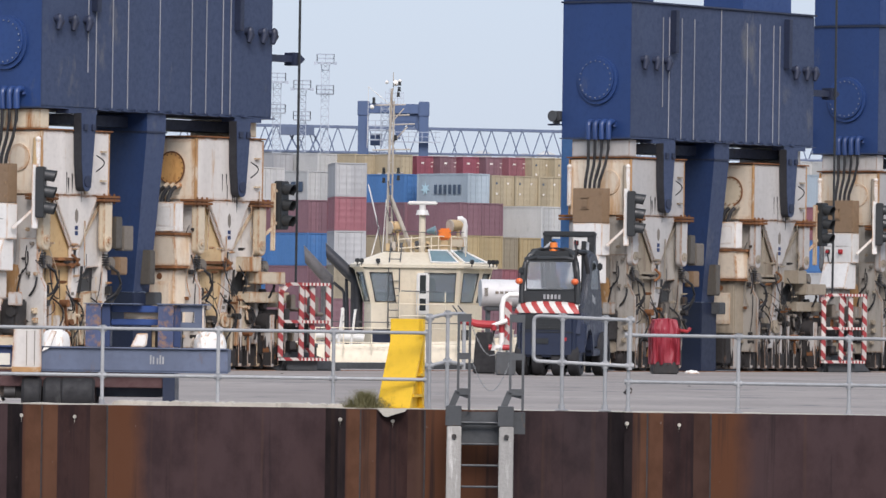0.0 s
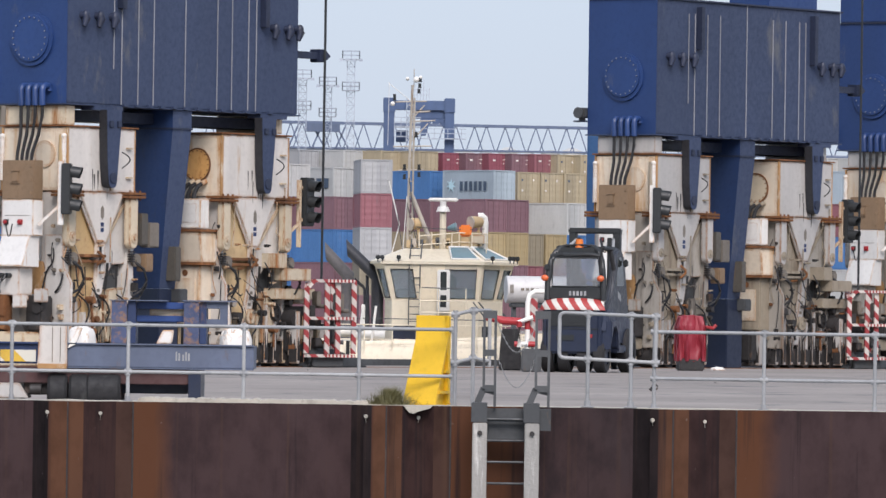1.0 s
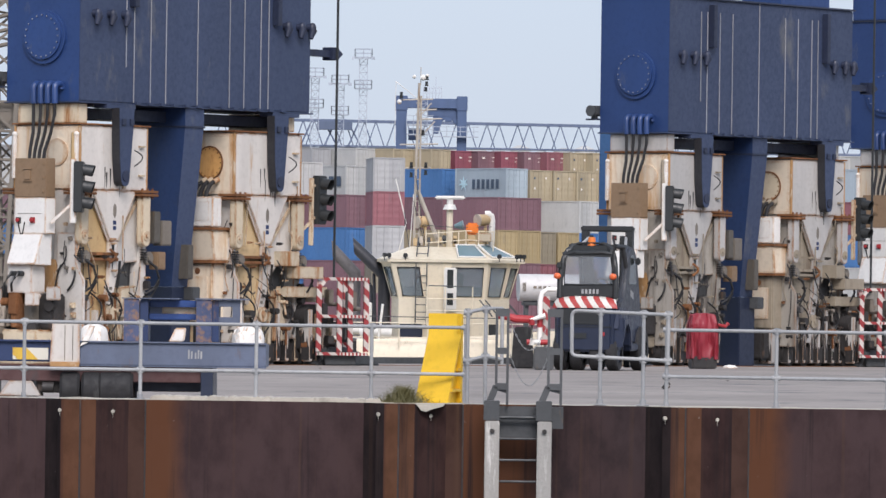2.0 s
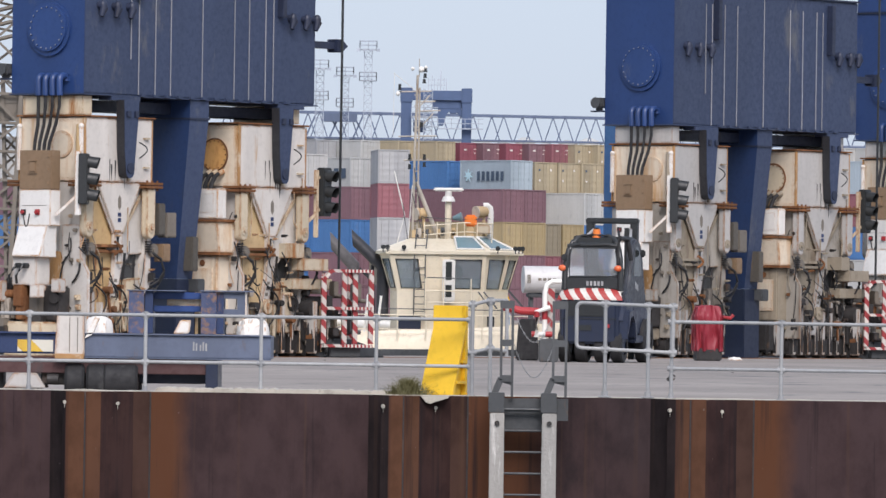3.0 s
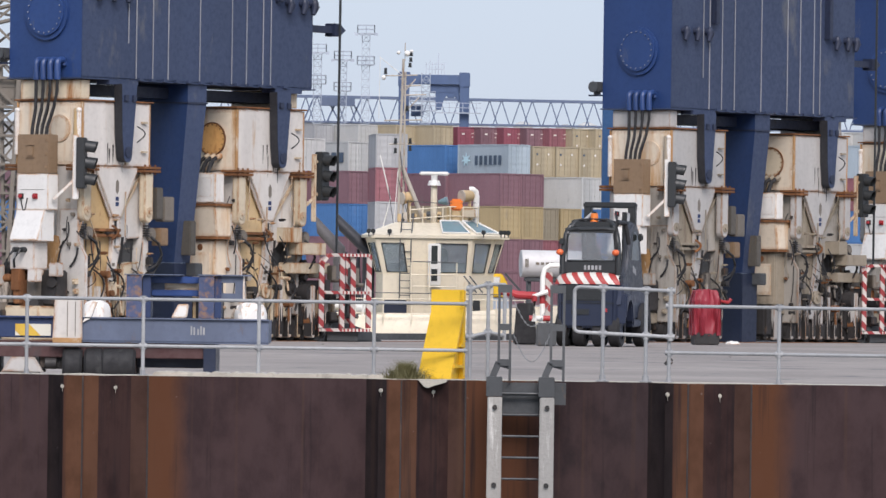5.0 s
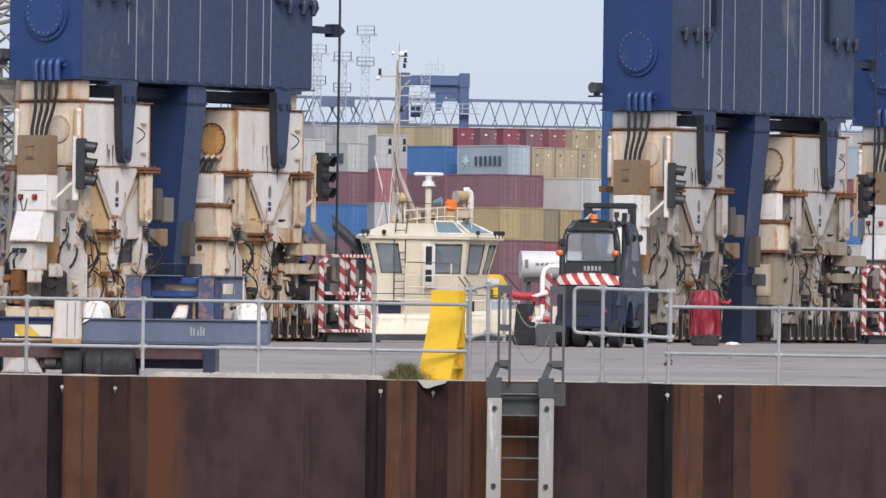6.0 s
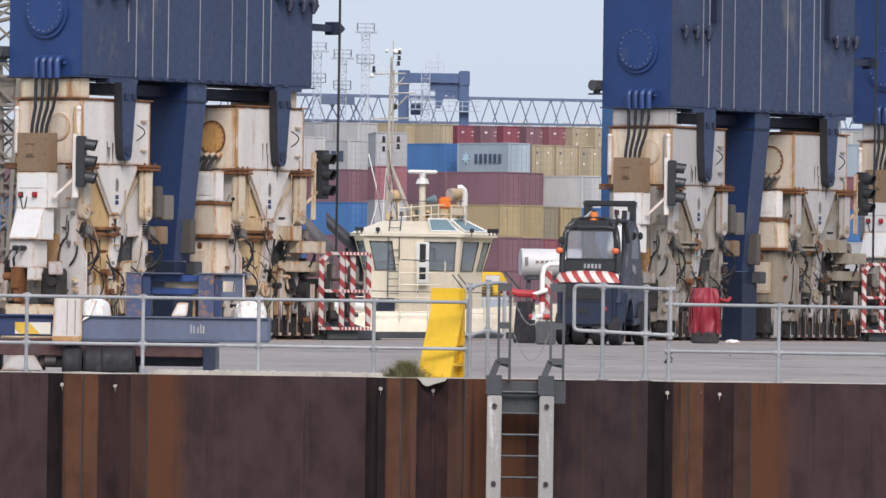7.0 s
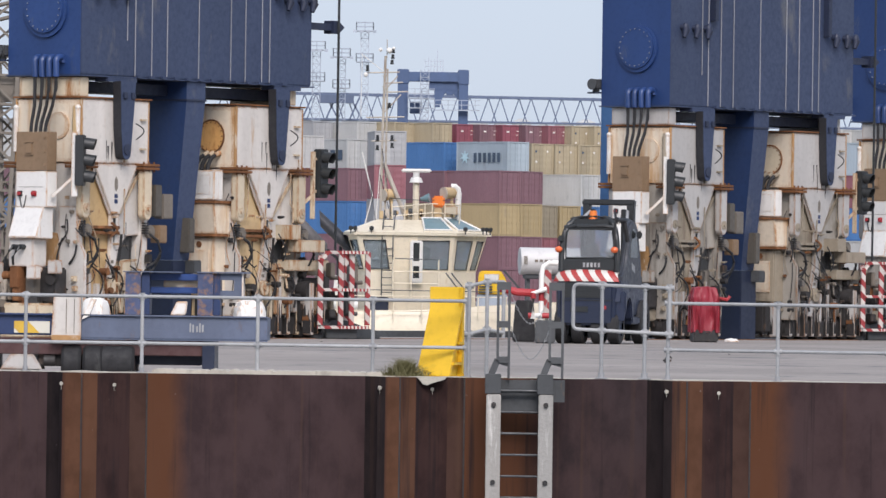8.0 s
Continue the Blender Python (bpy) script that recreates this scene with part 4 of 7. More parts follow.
    sheave(leg, (a0 + 2.05, 0.0, 1.2), 0.15, 0.14, M_GREASE)
    # wheel line: dark wheels between white guards
    bm = B()
    box(bm, a0 - 0.15, a1 + 0.15, 0.3, 1.6, 0.3, 1.25, 0.03)
    part("wheel_frame", bm, M_GREASE, leg)
    for k in range(4):
        x = a0 + 0.22 + (w - 0.44) * k / 3
        bm = B()
        cyl(bm, (x, 0.15, 0.3), (x, 0.5, 0.3), 0.29, seg=22)
        cyl(bm, (x, 0.08, 0.3), (x, 0.15, 0.3), 0.2, seg=16)
        part("wheel", bm, M_GREASE, leg, "greasy black crane wheel")
        for dx in (-0.24, 0.10):
            x0, x1 = x + dx, x + dx + 0.13
            bm = B()
            prism(bm, lug((x0, x1), 1.45 if dx > 0 else 1.20, 0.08), "y", 0.02, 0.28, 0.015)
            gd = part("wheel_guard", bm, M_WHITE if (k + (dx > 0)) % 2 else M_CREAM, leg)
            # black grease thrown up from the rail, with a ragged upper edge
            bm = B()
            rg = random.Random(int(x0 * 31) + k)
            edge = [(x1 - 0.01 - (x1 - x0 - 0.02) * i / 6, rg.uniform(0.32, 0.85)) for i in range(7)]
            prism(bm, [(x0 + 0.01, 0.16), (x1 - 0.01, 0.16)] + edge, "y", 0.008, 0.0195)
            edge = [(0.27 - 0.24 * i / 9, rg.uniform(0.35, 0.95)) for i in range(10)]
            prism(bm, [(0.03, 0.10), (0.27, 0.10)] + edge, "x", x0 - 0.014, x0 - 0.001)
            part("grease_cake", bm, M_GREASE, gd)
    # pipes, hoses and small fittings
    rnd = random.Random(5 + int(a0 * 10))
    for k in range(10):
        x = rnd.uniform(a0, a1)
        z = rnd.uniform(1.3, 2.7)
        p = Vector((x, -0.05, z))
        q = p + Vector((rnd.uniform(-0.5, 0.5), rnd.uniform(-0.06, 0.0), rnd.uniform(-0.8, -0.1)))
        bm = tube(B(), sag(p, q, rnd.uniform(0.02, 0.25), 7, (rnd.uniform(-0.2, 0.25), -rnd.uniform(0.05, 0.2), 0)), rnd.choice((0.008, 0.011, 0.016)), 6)
        part("hydraulic_hose", bm, M_RUBBER, leg)
    for k in range(3):
        x = a0 + 0.35 + 0.7 * k
        bm = tube(B(), sag((x, -0.02, 1.6), (x + 0.1, -0.02, 0.7), -0.1, 8, (0.25, -0.12, 0)), 0.02, 6)
        part("hydraulic_hose", bm, M_RUBBER, leg)
    for k in range(7):
        x = rnd.uniform(a0, a1)
        z = rnd.uniform(1.0, 4.2)
        bm = tube(B(), [(x, -0.04, z), (x, -0.04, z - rnd.uniform(0.3, 0.9)), (x + rnd.uniform(-0.5, 0.5), -0.05, z - 1.0)], 0.016, 6)
        part("grease_pipe", bm, M_CREAM, leg)
    for k in range(15):
        x, z, s = rnd.uniform(a0, a1), rnd.uniform(0.9, 3.2), rnd.uniform(0.02, 0.045)
        bm = B()
        box(bm, x - s, x + s, -0.08 - s, 0.0, z - s, z + s * 0.6, 0.012)
        cyl(bm, (x, -0.05 - s, z), (x, -0.13 - s, z), s * 0.5, seg=8)
        part("junction_box", bm, rnd.choice((M_GREY, M_CREAM, M_CREAM, M_GREASE) if z > 2.4 else (M_GREY, M_RUST, M_CREAM, M_GREASE)), leg)
    for k in range(13):
        x, z = rnd.uniform(a0 - 0.05, a1), rnd.uniform(0.75, 1.6)
        bm = B()
        cyl(bm, (x, -0.15, z), (x, 0.05, z), rnd.uniform(0.03, 0.09), seg=12)
        bar(bm, (x, -0.06, z), (x + rnd.uniform(-0.2, 0.2), -0.08, z - rnd.uniform(0.2, 0.6)), 0.04)
        part("linkage", bm, rnd.choice((M_GREASE, M_GRIME, M_RUST, M_CREAM, M_GREASE)), leg)


RIBS = (1.63, 1.91, 2.50, 3.05, 4.19, 5.36, 5.90, 6.51, 6.80)
RIBS_OTHER = (1.40, 1.68, 2.24, 2.81, 4.02, 5.22, 5.81, 6.45, 6.74)


def crane_leg():
    leg = thing("gantry_crane", pose(-7.92, 148.7, 0, 0, 0, RAIL_DEG), "blue portal crane base on rust-streaked white wheel bogies", "gantry crane", "quay cranes")
    L, W, z0, z1 = 8.4, 2.05, 5.80, 9.15
    bm = B()
    box(bm, 0.004, L, 0.004, W, z0, z1, 0.02)
    part("sill_box", bm, M_BLUE_FADED, leg, "faded dark blue ribbed steel box")
    bm = B()
    box(bm, -0.012, 0.002, 0.0, W, z0, z1)
    end = part("end_plate", bm, M_BLUE, leg, "clean blue painted end plate")
    # bottom flange
    bm = B()
    box(bm, -0.04, L + 0.05, -0.05, W + 0.05, z0 - 0.035, z0 - 0.004)
    for k in range(13):
        box(bm, 1.9 + k * 0.44, 2.05 + k * 0.44, -0.12, -0.05, z0 - 0.02, z0 + 0.035)
    box(bm, 0.9, 1.9, -0.08, 0.3, z0 - 0.13, z0 - 0.04)
    box(bm, 6.9, 7.9, -0.08, 0.3, z0 - 0.13, z0 - 0.04)
    part("bottom_flange", bm, M_BLUE_FADED, leg)
    for a in RIBS:
        bm = B()
        lo = 6.6 if a == RIBS[0] else z0 + 0.02
        box(bm, -0.007, 0.007, -0.022, 0.0, lo, z1 if a == RIBS[4] else 8.84)
        part("rib", bm, M_RIB, leg, "rib edge with its sunlit gleam painted pale", pose(a, 0, 0))
    for a in (1.75, 6.95):
        bm = B()
        box(bm, a, a + 0.16, -0.16, 0.0, 7.95 if a < 5 else 7.75, 9.02, 0.01)
        part("cable_duct", bm, M_BLUE_DARK, leg)
    for a in (0.5, 1.02, 1.53, 7.40, 7.92, 8.3):
        bm = B()
        cyl(bm, (a, 0, 7.75), (a, -0.10, 7.75), 0.09, 0.08, 12)
        bmesh.ops.create_uvsphere(bm, u_segments=12, v_segments=8, radius=0.11, matrix=Matrix.Translation((a + 0.02, -0.10, 7.74)) @ Matrix.Diagonal((0.9, 0.8, 1.2, 1)))
        cyl(bm, (a + 0.02, -0.12, 7.70), (a - 0.06, -0.12, 7.50), 0.10, 0.05, 12)
        part("lashing_lug", bm, M_BLUE_DARK, leg)
    # top flange and the portal's uprights above it
    bm = B()
    box(bm, -0.05, L + 0.04, -0.05, W + 0.04, z1 + 0.003, z1 + 0.045)
    part("top_flange", bm, M_BLUE_DARK, leg)
    for a0, a1, b0, b1 in ((0.0, 1.0, 0.0, 2.05), (5.6, 7.9, 0.4, 1.6)):
        bm = B()
        box(bm, a0, a1, b0, b1, z1 + 0.048, 17.0, 0.02)
        up = part("portal_upright", bm, M_BLUE, leg)
        bm = B()
        box(bm, a0 - 0.06, a1 + 0.06, b0 - 0.06, b1 + 0.06, 13.0, 13.05)
        part("joint_flange", bm, M_BLUE_DARK, up)
    # round bolted cover on the end plate
    bm = B()
    cyl(bm, (-0.012, 0.97, 7.22), (-0.07, 0.97, 7.22), 0.60, seg=40)
    ring = part("round_cover", bm, M_BLUE, end, "round bolted blue cover")
    bm = B()
    cyl(bm, (-0.071, 0.97, 7.24), (-0.12, 0.97, 7.24), 0.52, seg=40)
    for k in range(20):
        an = 2 * math.pi * k / 20
        cyl(bm, (-0.12, 0.97 + 0.46 * math.cos(an), 7.24 + 0.46 * math.sin(an)), (-0.145, 0.97 + 0.46 * math.cos(an), 7.24 + 0.46 * math.sin(an)), 0.018, seg=6)
    part("cover_plate", bm, M_BLUE, end)
    for k in range(20):
        an = 2 * math.pi * k / 20
        bm2 = B()
        cyl(bm2, (-0.146, 0.97 + 0.46 * math.cos(an), 7.24 + 0.46 * math.sin(an)), (-0.152, 0.97 + 0.46 * math.cos(an), 7.24 + 0.46 * math.sin(an)), 0.016, seg=6)
        part("bolt_head", bm2, M_RIB, end)
    # four cable goosenecks with black cables
    for k in range(4):
        y = 1.07 - k * 0.20
        bm = B()
        tube(bm, [(-0.02, y, 6.06)] + [(-0.13 + 0.13 * math.cos(t), y, 6.08 + 0.1 * math.sin(t)) for t in np.linspace(0.6, math.pi, 8)] + [(-0.26, y, 5.74)], 0.072, 10)
        g = part("gooseneck", bm, M_BLUE, end)
        bm = B()
        tube(bm, [(-0.26, y, 5.75), (-0.27, y - 0.01, 5.5), (-0.3, y + 0.03 * (k - 1), 5.1), (-0.36, y + 0.06 * k, 4.7), (-0.4, y + 0.07 * k, 4.3)], 0.038, 8)
        part("power_cable", bm, M_RUBBER, end)
    bm = B()
    box(bm, -0.05, -0.012, 0.40, 1.20, 6.19, 6.215)
    part("drip_plate", bm, M_BLUE, end)
    # centre pivot column, tapered
    bm = B()
    top, bot = [(3.78, 0.0), (4.46, 0.0), (4.46, 1.55), (3.78, 1.55)], [(3.81, 0.35), (4.38, 0.35), (4.38, 1.45), (3.81, 1.45)]
    lv = [[bm.verts.new((x, y, z)) for x, y in ring_] for z, ring_ in ((5.76, top), (5.35, top), (1.75, bot))]
    for a, b in zip(lv, lv[1:]):
        for k in range(4):
            bm.faces.new((a[k], a[(k + 1) % 4], b[(k + 1) % 4], b[k]))
    bm.faces.new(lv[0]), bm.faces.new(lv[-1][::-1])
    bmesh.ops.recalc_face_normals(bm, faces=bm.faces[:])
    col = part("pivot_column", bm, M_COLUMN, leg, "tapered blue pivot column")
    part("column_base", box(B(), 3.74, 4.45, 0.3, 1.5, 0.0, 1.746, 0.02), M_NAVY, leg, "dark navy column base")
    bm = B()
    front = [((3.782, 4.458), 0.0, 5.75), ((3.782, 4.458), 0.0, 5.36), ((3.812, 4.378), 0.35, 1.76)]
    rows = [[bm.verts.new((x, y + dy, z)) for x in xs for dy in (-0.006, -0.002)] for xs, y, z in front]
    for p, q in zip(rows, rows[1:]):
        for i, j in ((0, 2), (2, 3), (3, 1), (1, 0)):
            bm.faces.new((p[i], p[j], q[j], q[i]))
    bmesh.ops.recalc_face_normals(bm, faces=bm.faces[:])
    part("side_plate", bm, M_BLUE_FADED, col, "faded grey-blue side of the column")
    bm = B()
    box(bm, 3.76, 4.48, -0.03, 1.58, 5.33, 5.37)
    part("joint_flange", bm, M_BLUE_DARK, col)
    bm = B()
    box(bm, 0.95, 7.6, 0.55, 1.5, 5.44, 5.68)
    part("cross_girder", bm, M_BLUE_DARK, leg)
    bogie(leg, 0.08, 2.45, True)
    bogie(leg, 5.62, 8.1, False)
    # dark hanging guide plates over the white heads
    for a in (1.22, 6.85):
        bm = B()
        outline = [(a - 0.10, 5.68), (a - 0.06, 4.6)] + lug((a, a + 0.30), 4.9, 3.95)[1:-1] + [(a + 0.42, 5.2), (a + 0.46, 5.68)]
        prism(bm, outline, "y", -0.24, -0.02, 0.01)
        g = part("guide_plate", bm, M_PLATE_BLACK, leg, "dark blue hanging guide plate")
        bm = B()
        prism(bm, [(x + (a + 0.17 - x) * 0.06, z) for x, z in outline], "y", -0.246, -0.2405)
        part("face_plate", bm, M_BLUE_FADED, g, "faded blue front of the guide plate")
        for z in (5.30,):
            part("bracket", box(B(), a - 0.02, a + 0.12, -0.29, -0.247, z, z + 0.14, 0.01), M_BLUE_DARK, g)
            part("bracket", box(B(), a + 0.26, a + 0.40, -0.29, -0.247, z, z + 0.14, 0.01), M_BLUE_DARK, g)
        bm = B()
        cyl(bm, (a + 0.15, -0.275, 4.18), (a + 0.15, -0.247, 4.18), 0.12, seg=20)
        part("pin_cap", bm, M_BLUE_DARK, g)
        bm = B()
        tube(bm, sag((a + 0.4, -0.3, 4.75), (a + 0.4, -0.3, 4.4), 0, 8, (0.28, 0, 0.02)), 0.014, 6)
        part("earth_cable", bm, M_RUBBER, g)
    rs = random.Random(12)
    for a in (0.95, 1.30, 6.60, 6.95):
        for k in range(3):
            x, z1_ = a + 0.09 * k + rs.uniform(-0.03, 0.03), rs.uniform(4.1, 4.5)
            ln, w_ = rs.uniform(0.25, 0.6), rs.uniform(0.012, 0.03)
            bm = B()
            prism(bm, [(x - w_, z1_), (x + w_, z1_), (x + w_ * 0.7, z1_ - ln * 0.6), (x, z1_ - ln), (x - w_ * 0.6, z1_ - ln * 0.5)], "y", -0.006, -0.001)
            part("oil_run", bm, M_GREASE, leg, "black oil run")
    # orange hatch on the second bogie's end face
    bm = B()
    cyl(bm, (5.58, 0.67, 4.58), (5.545, 0.67, 4.58), 0.36, seg=32)
    h = part("round_hatch", bm, M_HATCH, leg, "rusty orange round hatch")
    bm = B()
    tube(bm, [(5.545, 0.67 + 0.37 * math.cos(2 * math.pi * k / 32), 4.58 + 0.37 * math.sin(2 * math.pi * k / 32)) for k in range(32)], 0.02, 6, True)
    for k in range(16):
        an = 2 * math.pi * k / 16
        cyl(bm, (5.55, 0.67 + 0.32 * math.cos(an), 4.58 + 0.32 * math.sin(an)), (5.53, 0.67 + 0.32 * math.cos(an), 4.58 + 0.32 * math.sin(an)), 0.016, seg=6)
    part("hatch_ring", bm, M_RUST, h)
    for k in range(3):
        bm = B()
        cyl(bm, (5.56, 0.43 + k * 0.17, 4.20), (5.42, 0.45 + k * 0.17, 4.14), 0.065, 0.055, 12)
        part("cable_gland", bm, M_CREAM, leg)
        bm = B()
        tube(bm, [(5.46, 0.45 + k * 0.17, 4.16), (5.32, 0.47 + k * 0.17, 4.08), (5.24, 0.50 + k * 0.17, 3.92), (5.2, 0.52 + k * 0.17, 3.7)], 0.05, 8)
        part("power_cable", bm, M_RUBBER, leg)
    # cabinets on the end of the first bogie
    cab = part("brown_cabinet", box(B(), -0.72, -0.4, 0.30, 1.20, 3.66, 4.52, 0.012), M_BROWNBOX, leg, "flat brown switch cabinet")
    part("cabinet_latch", box(B(), -0.745, -0.72, 0.74, 0.9, 4.05, 4.26, 0.006), M_BROWNBOX, cab)
    for z in (4.01, 4.28):
        part("latch_bar", box(B(), -0.75, -0.72, 0.7, 0.94, z, z + 0.02), M_BROWNBOX, cab)
    for z in (3.8, 4.1, 4.4):
        part("hinge", box(B(), -0.74, -0.72, 0.36, 0.40, z - 0.03, z + 0.03), M_BROWNBOX, cab)
    cab = part("white_cabinet", box(B(), -0.72, -0.36, 0.31, 1.19, 2.86, 3.655, 0.012), M_CABINET, leg, "white control cabinet with two red buttons")
    for y in (1.06, 0.66):
        bm = B()
        box(bm, -0.75, -0.72, y - 0.06, y + 0.06, 3.10, 3.22)
        part("button_plate", bm, M_RED if y < 1 else M_GREASE, cab)
        bm = B()
        cyl(bm, (-0.75, y, 3.16), (-0.80, y, 3.16), 0.04, seg=14)
        part("stop_button", bm, M_RED, cab, "red stop button")
    bm = B()
    tube(bm, sag((-0.74, 1.06, 3.1), (-0.74, 0.88, 3.12), 0.28, 8), 0.012, 6)
    part("cord", bm, M_RUBBER, cab)
    bm = B()
    box(bm, -0.725, -0.72, 0.42, 1.10, 3.30, 3.31)
    part("door_seam", bm, M_GREY, cab)
    bm = B()
    prism(bm, [(-0.74, 2.86), (-0.98, 2.20), (-0.96, 2.17), (-0.4, 2.17), (-0.4, 2.86)], "y", 0.38, 1.18, 0.01)
    part("sloping_hood", bm, M_CABINET, leg, "sloping white hood streaked with rust")
    bm = B()
    box(bm, -0.88, -0.4, 0.55, 1.24, 1.55, 2.165, 0.015)
    pan = part("socket_panel", bm, M_WHITE, leg)
    for y in (1.0, 0.8):
        bm = B()
        cyl(bm, (-0.88, y, 1.98), (-1.02, y, 1.98), 0.06, seg=12)
        tube(bm, [(-1.02, y, 1.98), (-1.1, y + 0.03, 1.9), (-1.12, y + 0.12, 1.75), (-1.0, y + 0.2, 1.6)], 0.03, 7)
        part("socket", bm, M_BLACK, pan)
    # machinery under the panel: buffer, drum, mounts down to the ground
    rnd = random.Random(77)
    bm = B()
    box(bm, -1.0, 0.0, 0.3, 1.6, 0.45, 0.75, 0.03)
    box(bm, -0.95, -0.2, 0.5, 1.4, 0.0, 0.45, 0.02)
    part("bumper_frame", bm, M_CREAM, leg)
    # added dark block that closes the gaps behind the machinery
    part("gear_case", box(B(), -0.55, -0.1, 0.2, 1.75, 0.76, 1.54, 0.04), M_GREASE, leg)
    for k in range(34):
        x, y, z = rnd.uniform(-1.05, -0.45), rnd.uniform(0.15, 1.8), rnd.uniform(0.5, 1.6)
        bm = B()
        if k % 2:
            cyl(bm, (x, y, z), (x - rnd.uniform(0.1, 0.4), y + rnd.uniform(-0.2, 0.2), z), rnd.uniform(0.05, 0.16), seg=12)
        else:
            box(bm, x - 0.12, x + 0.1, y - 0.14, y + 0.12, z - rnd.uniform(0.1, 0.4), z + 0.15, 0.02)
        part("machinery", bm, rnd.choice((M_GREASE, M_WHITE, M_GRIME, M_RUST, M_GREY)), leg)
    # grey cabinets beside the column
    for x0, x1, zz, h, mm in ((2.55, 2.80, 2.70, 0.72, M_GREYBOX), (2.84, 3.20, 2.66, 0.56, M_GREY), (2.72, 3.0, 2.12, 0.4, M_BROWNBOX), (4.02, 4.24, 1.92, 0.78, M_GREYBOX), (4.2, 4.5, 1.45, 0.3, M_DARKSTEEL)):
        bm = B()
        b0 = 0.07 if x0 > 4 else -0.12
        box(bm, x0, x1, b0, b0 + 0.26, zz, zz + h, 0.015)
        rb = part("relay_box", bm, mm, leg, "grey relay box")
        part("box_door", box(B(), x0 + 0.02, x1 - 0.02, b0 - 0.012, b0 - 0.001, zz + 0.03, zz + h - 0.03, 0.003), mm, rb)
    cab = part("white_cabinet", box(B(), 4.98, 5.32, 0.12, 0.88, 3.12, 3.80, 0.02), M_CABINET, leg, "white electrical cabinet")
    part("cabinet_panel", box(B(), 4.972, 4.98, 0.22, 0.78, 3.25, 3.7, 0.003), M_CABINET, cab)
    bm = B()
    prism(bm, [(5.05, 2.35), (5.6, 2.35), (5.6, 3.05), (4.95, 3.05)], "y", 0.1, 1.0, 0.02)
    part("pedestal", bm, M_ENDWHITE, leg)
    pb = part("pedestal_base", box(B(), 5.1, 5.6, 0.2, 1.0, 0.95, 2.296, 0.03), M_ENDWHITE, leg)
    part("inspection_hole", cyl(B(), (5.099, 0.62, 2.12), (5.085, 0.62, 2.12), 0.075, seg=14), M_RUST, pb)
    rp = random.Random(6)
    for b in (0.22, 0.44, 0.66, 0.88):
        gd = part("wheel_guard", prism(B(), lug((b, b + 0.12), 0.945, 0.06), "x", 5.12, 5.45, 0.012), M_CREAM, leg)
        edge = [(b + 0.11 - 0.10 * i / 6, rp.uniform(0.28, 0.72)) for i in range(7)]
        part("grease_cake", prism(B(), [(b + 0.01, 0.14), (b + 0.11, 0.14)] + edge, "x", 5.108, 5.1195), M_GREASE, gd)
    # dark block behind the row of guards
    part("gear_case", box(B(), 5.2, 5.58, 0.24, 0.98, 0.1, 0.94, 0.02), M_GREASE, leg)
    part("access_plate", box(B(), 5.08, 5.098, 0.32, 0.84, 1.2, 2.0, 0.006), M_ENDWHITE, leg)
    part("motor_guard", box(B(), 4.75, 5.09, 0.25, 0.8, 0.15, 0.95, 0.06), M_GREASE, leg)
    bm = B()
    box(bm, 4.93, 5.62, 0.05, 1.05, 3.05, 3.11)
    part("rusty_edge", bm, M_RUST, leg)
    part("rusty_edge", box(B(), 5.0, 5.62, 0.06, 1.05, 2.30, 2.36), M_RUST, leg)
    # cream outrigger beams and buffer at the far end
    bm = B()
    box(bm, 7.6, 8.55, -0.35, 0.0, 1.98, 2.26, 0.012)
    box(bm, 7.4, 8.9, -0.2, 0.15, 1.55, 1.80, 0.012)
    box(bm, 7.9, 9.1, 0.2, 0.6, 1.45, 1.6, 0.01)
    box(bm, 7.3, 7.7, -0.3, 0.2, 2.26, 2.6, 0.012)
    part("outrigger", bm, M_CREAM, leg, "rust-stained cream outrigger beam")
    bm = B()
    box(bm, 8.0, 8.9, -0.1, 0.9, 0.35, 1.4, 0.04)
    cyl(bm, (8.1, -0.3, 1.1), (8.1, 0.0, 1.1), 0.22)
    cyl(bm, (8.6, -0.25, 0.8), (8.6, 0.0, 0.8), 0.28)
    cyl(bm, (8.9, 0.3, 0.7), (9.3, 0.3, 0.7), 0.16)
    box(bm, 8.1, 8.8, -0.05, 0.8, 0.0, 0.35, 0.05)
    part("drive_unit", bm, M_GREASE, leg, "oily dark drive unit")
    rd = random.Random(15)
    for k in range(4):
        x0 = 8.04 + 0.25 * k
        gd = part("wheel_guard", prism(B(), lug((x0, x0 + 0.11), 1.28 - 0.1 * k, 0.08), "y", -0.36, -0.12, 0.012), M_CREAM if k % 2 else M_WHITE, leg)
        bm = B()
        edge = [(x0 + 0.10 - 0.09 * i / 6, rd.uniform(0.3, 0.7)) for i in range(7)]
        prism(bm, [(x0 + 0.01, 0.15), (x0 + 0.10, 0.15)] + edge, "y", -0.372, -0.3605)
        edge = [(-0.13 - 0.22 * i / 7, rd.uniform(0.3, 0.8)) for i in range(8)]
        prism(bm, [(-0.35, 0.12), (-0.13, 0.12)] + edge, "x", x0 - 0.013, x0 - 0.001)
        part("grease_cake", bm, M_GREASE, gd)
        wd = part("wheel_disc", cyl(B(), (x0 + 0.18, -0.30, 0.46), (x0 + 0.18, -0.12, 0.46), 0.20, seg=20), M_RUST, leg)
        part("hub", cyl(B(), (x0 + 0.18, -0.34, 0.46), (x0 + 0.18, -0.301, 0.46), 0.08, seg=12), M_GREASE, wd)
    bm = B()
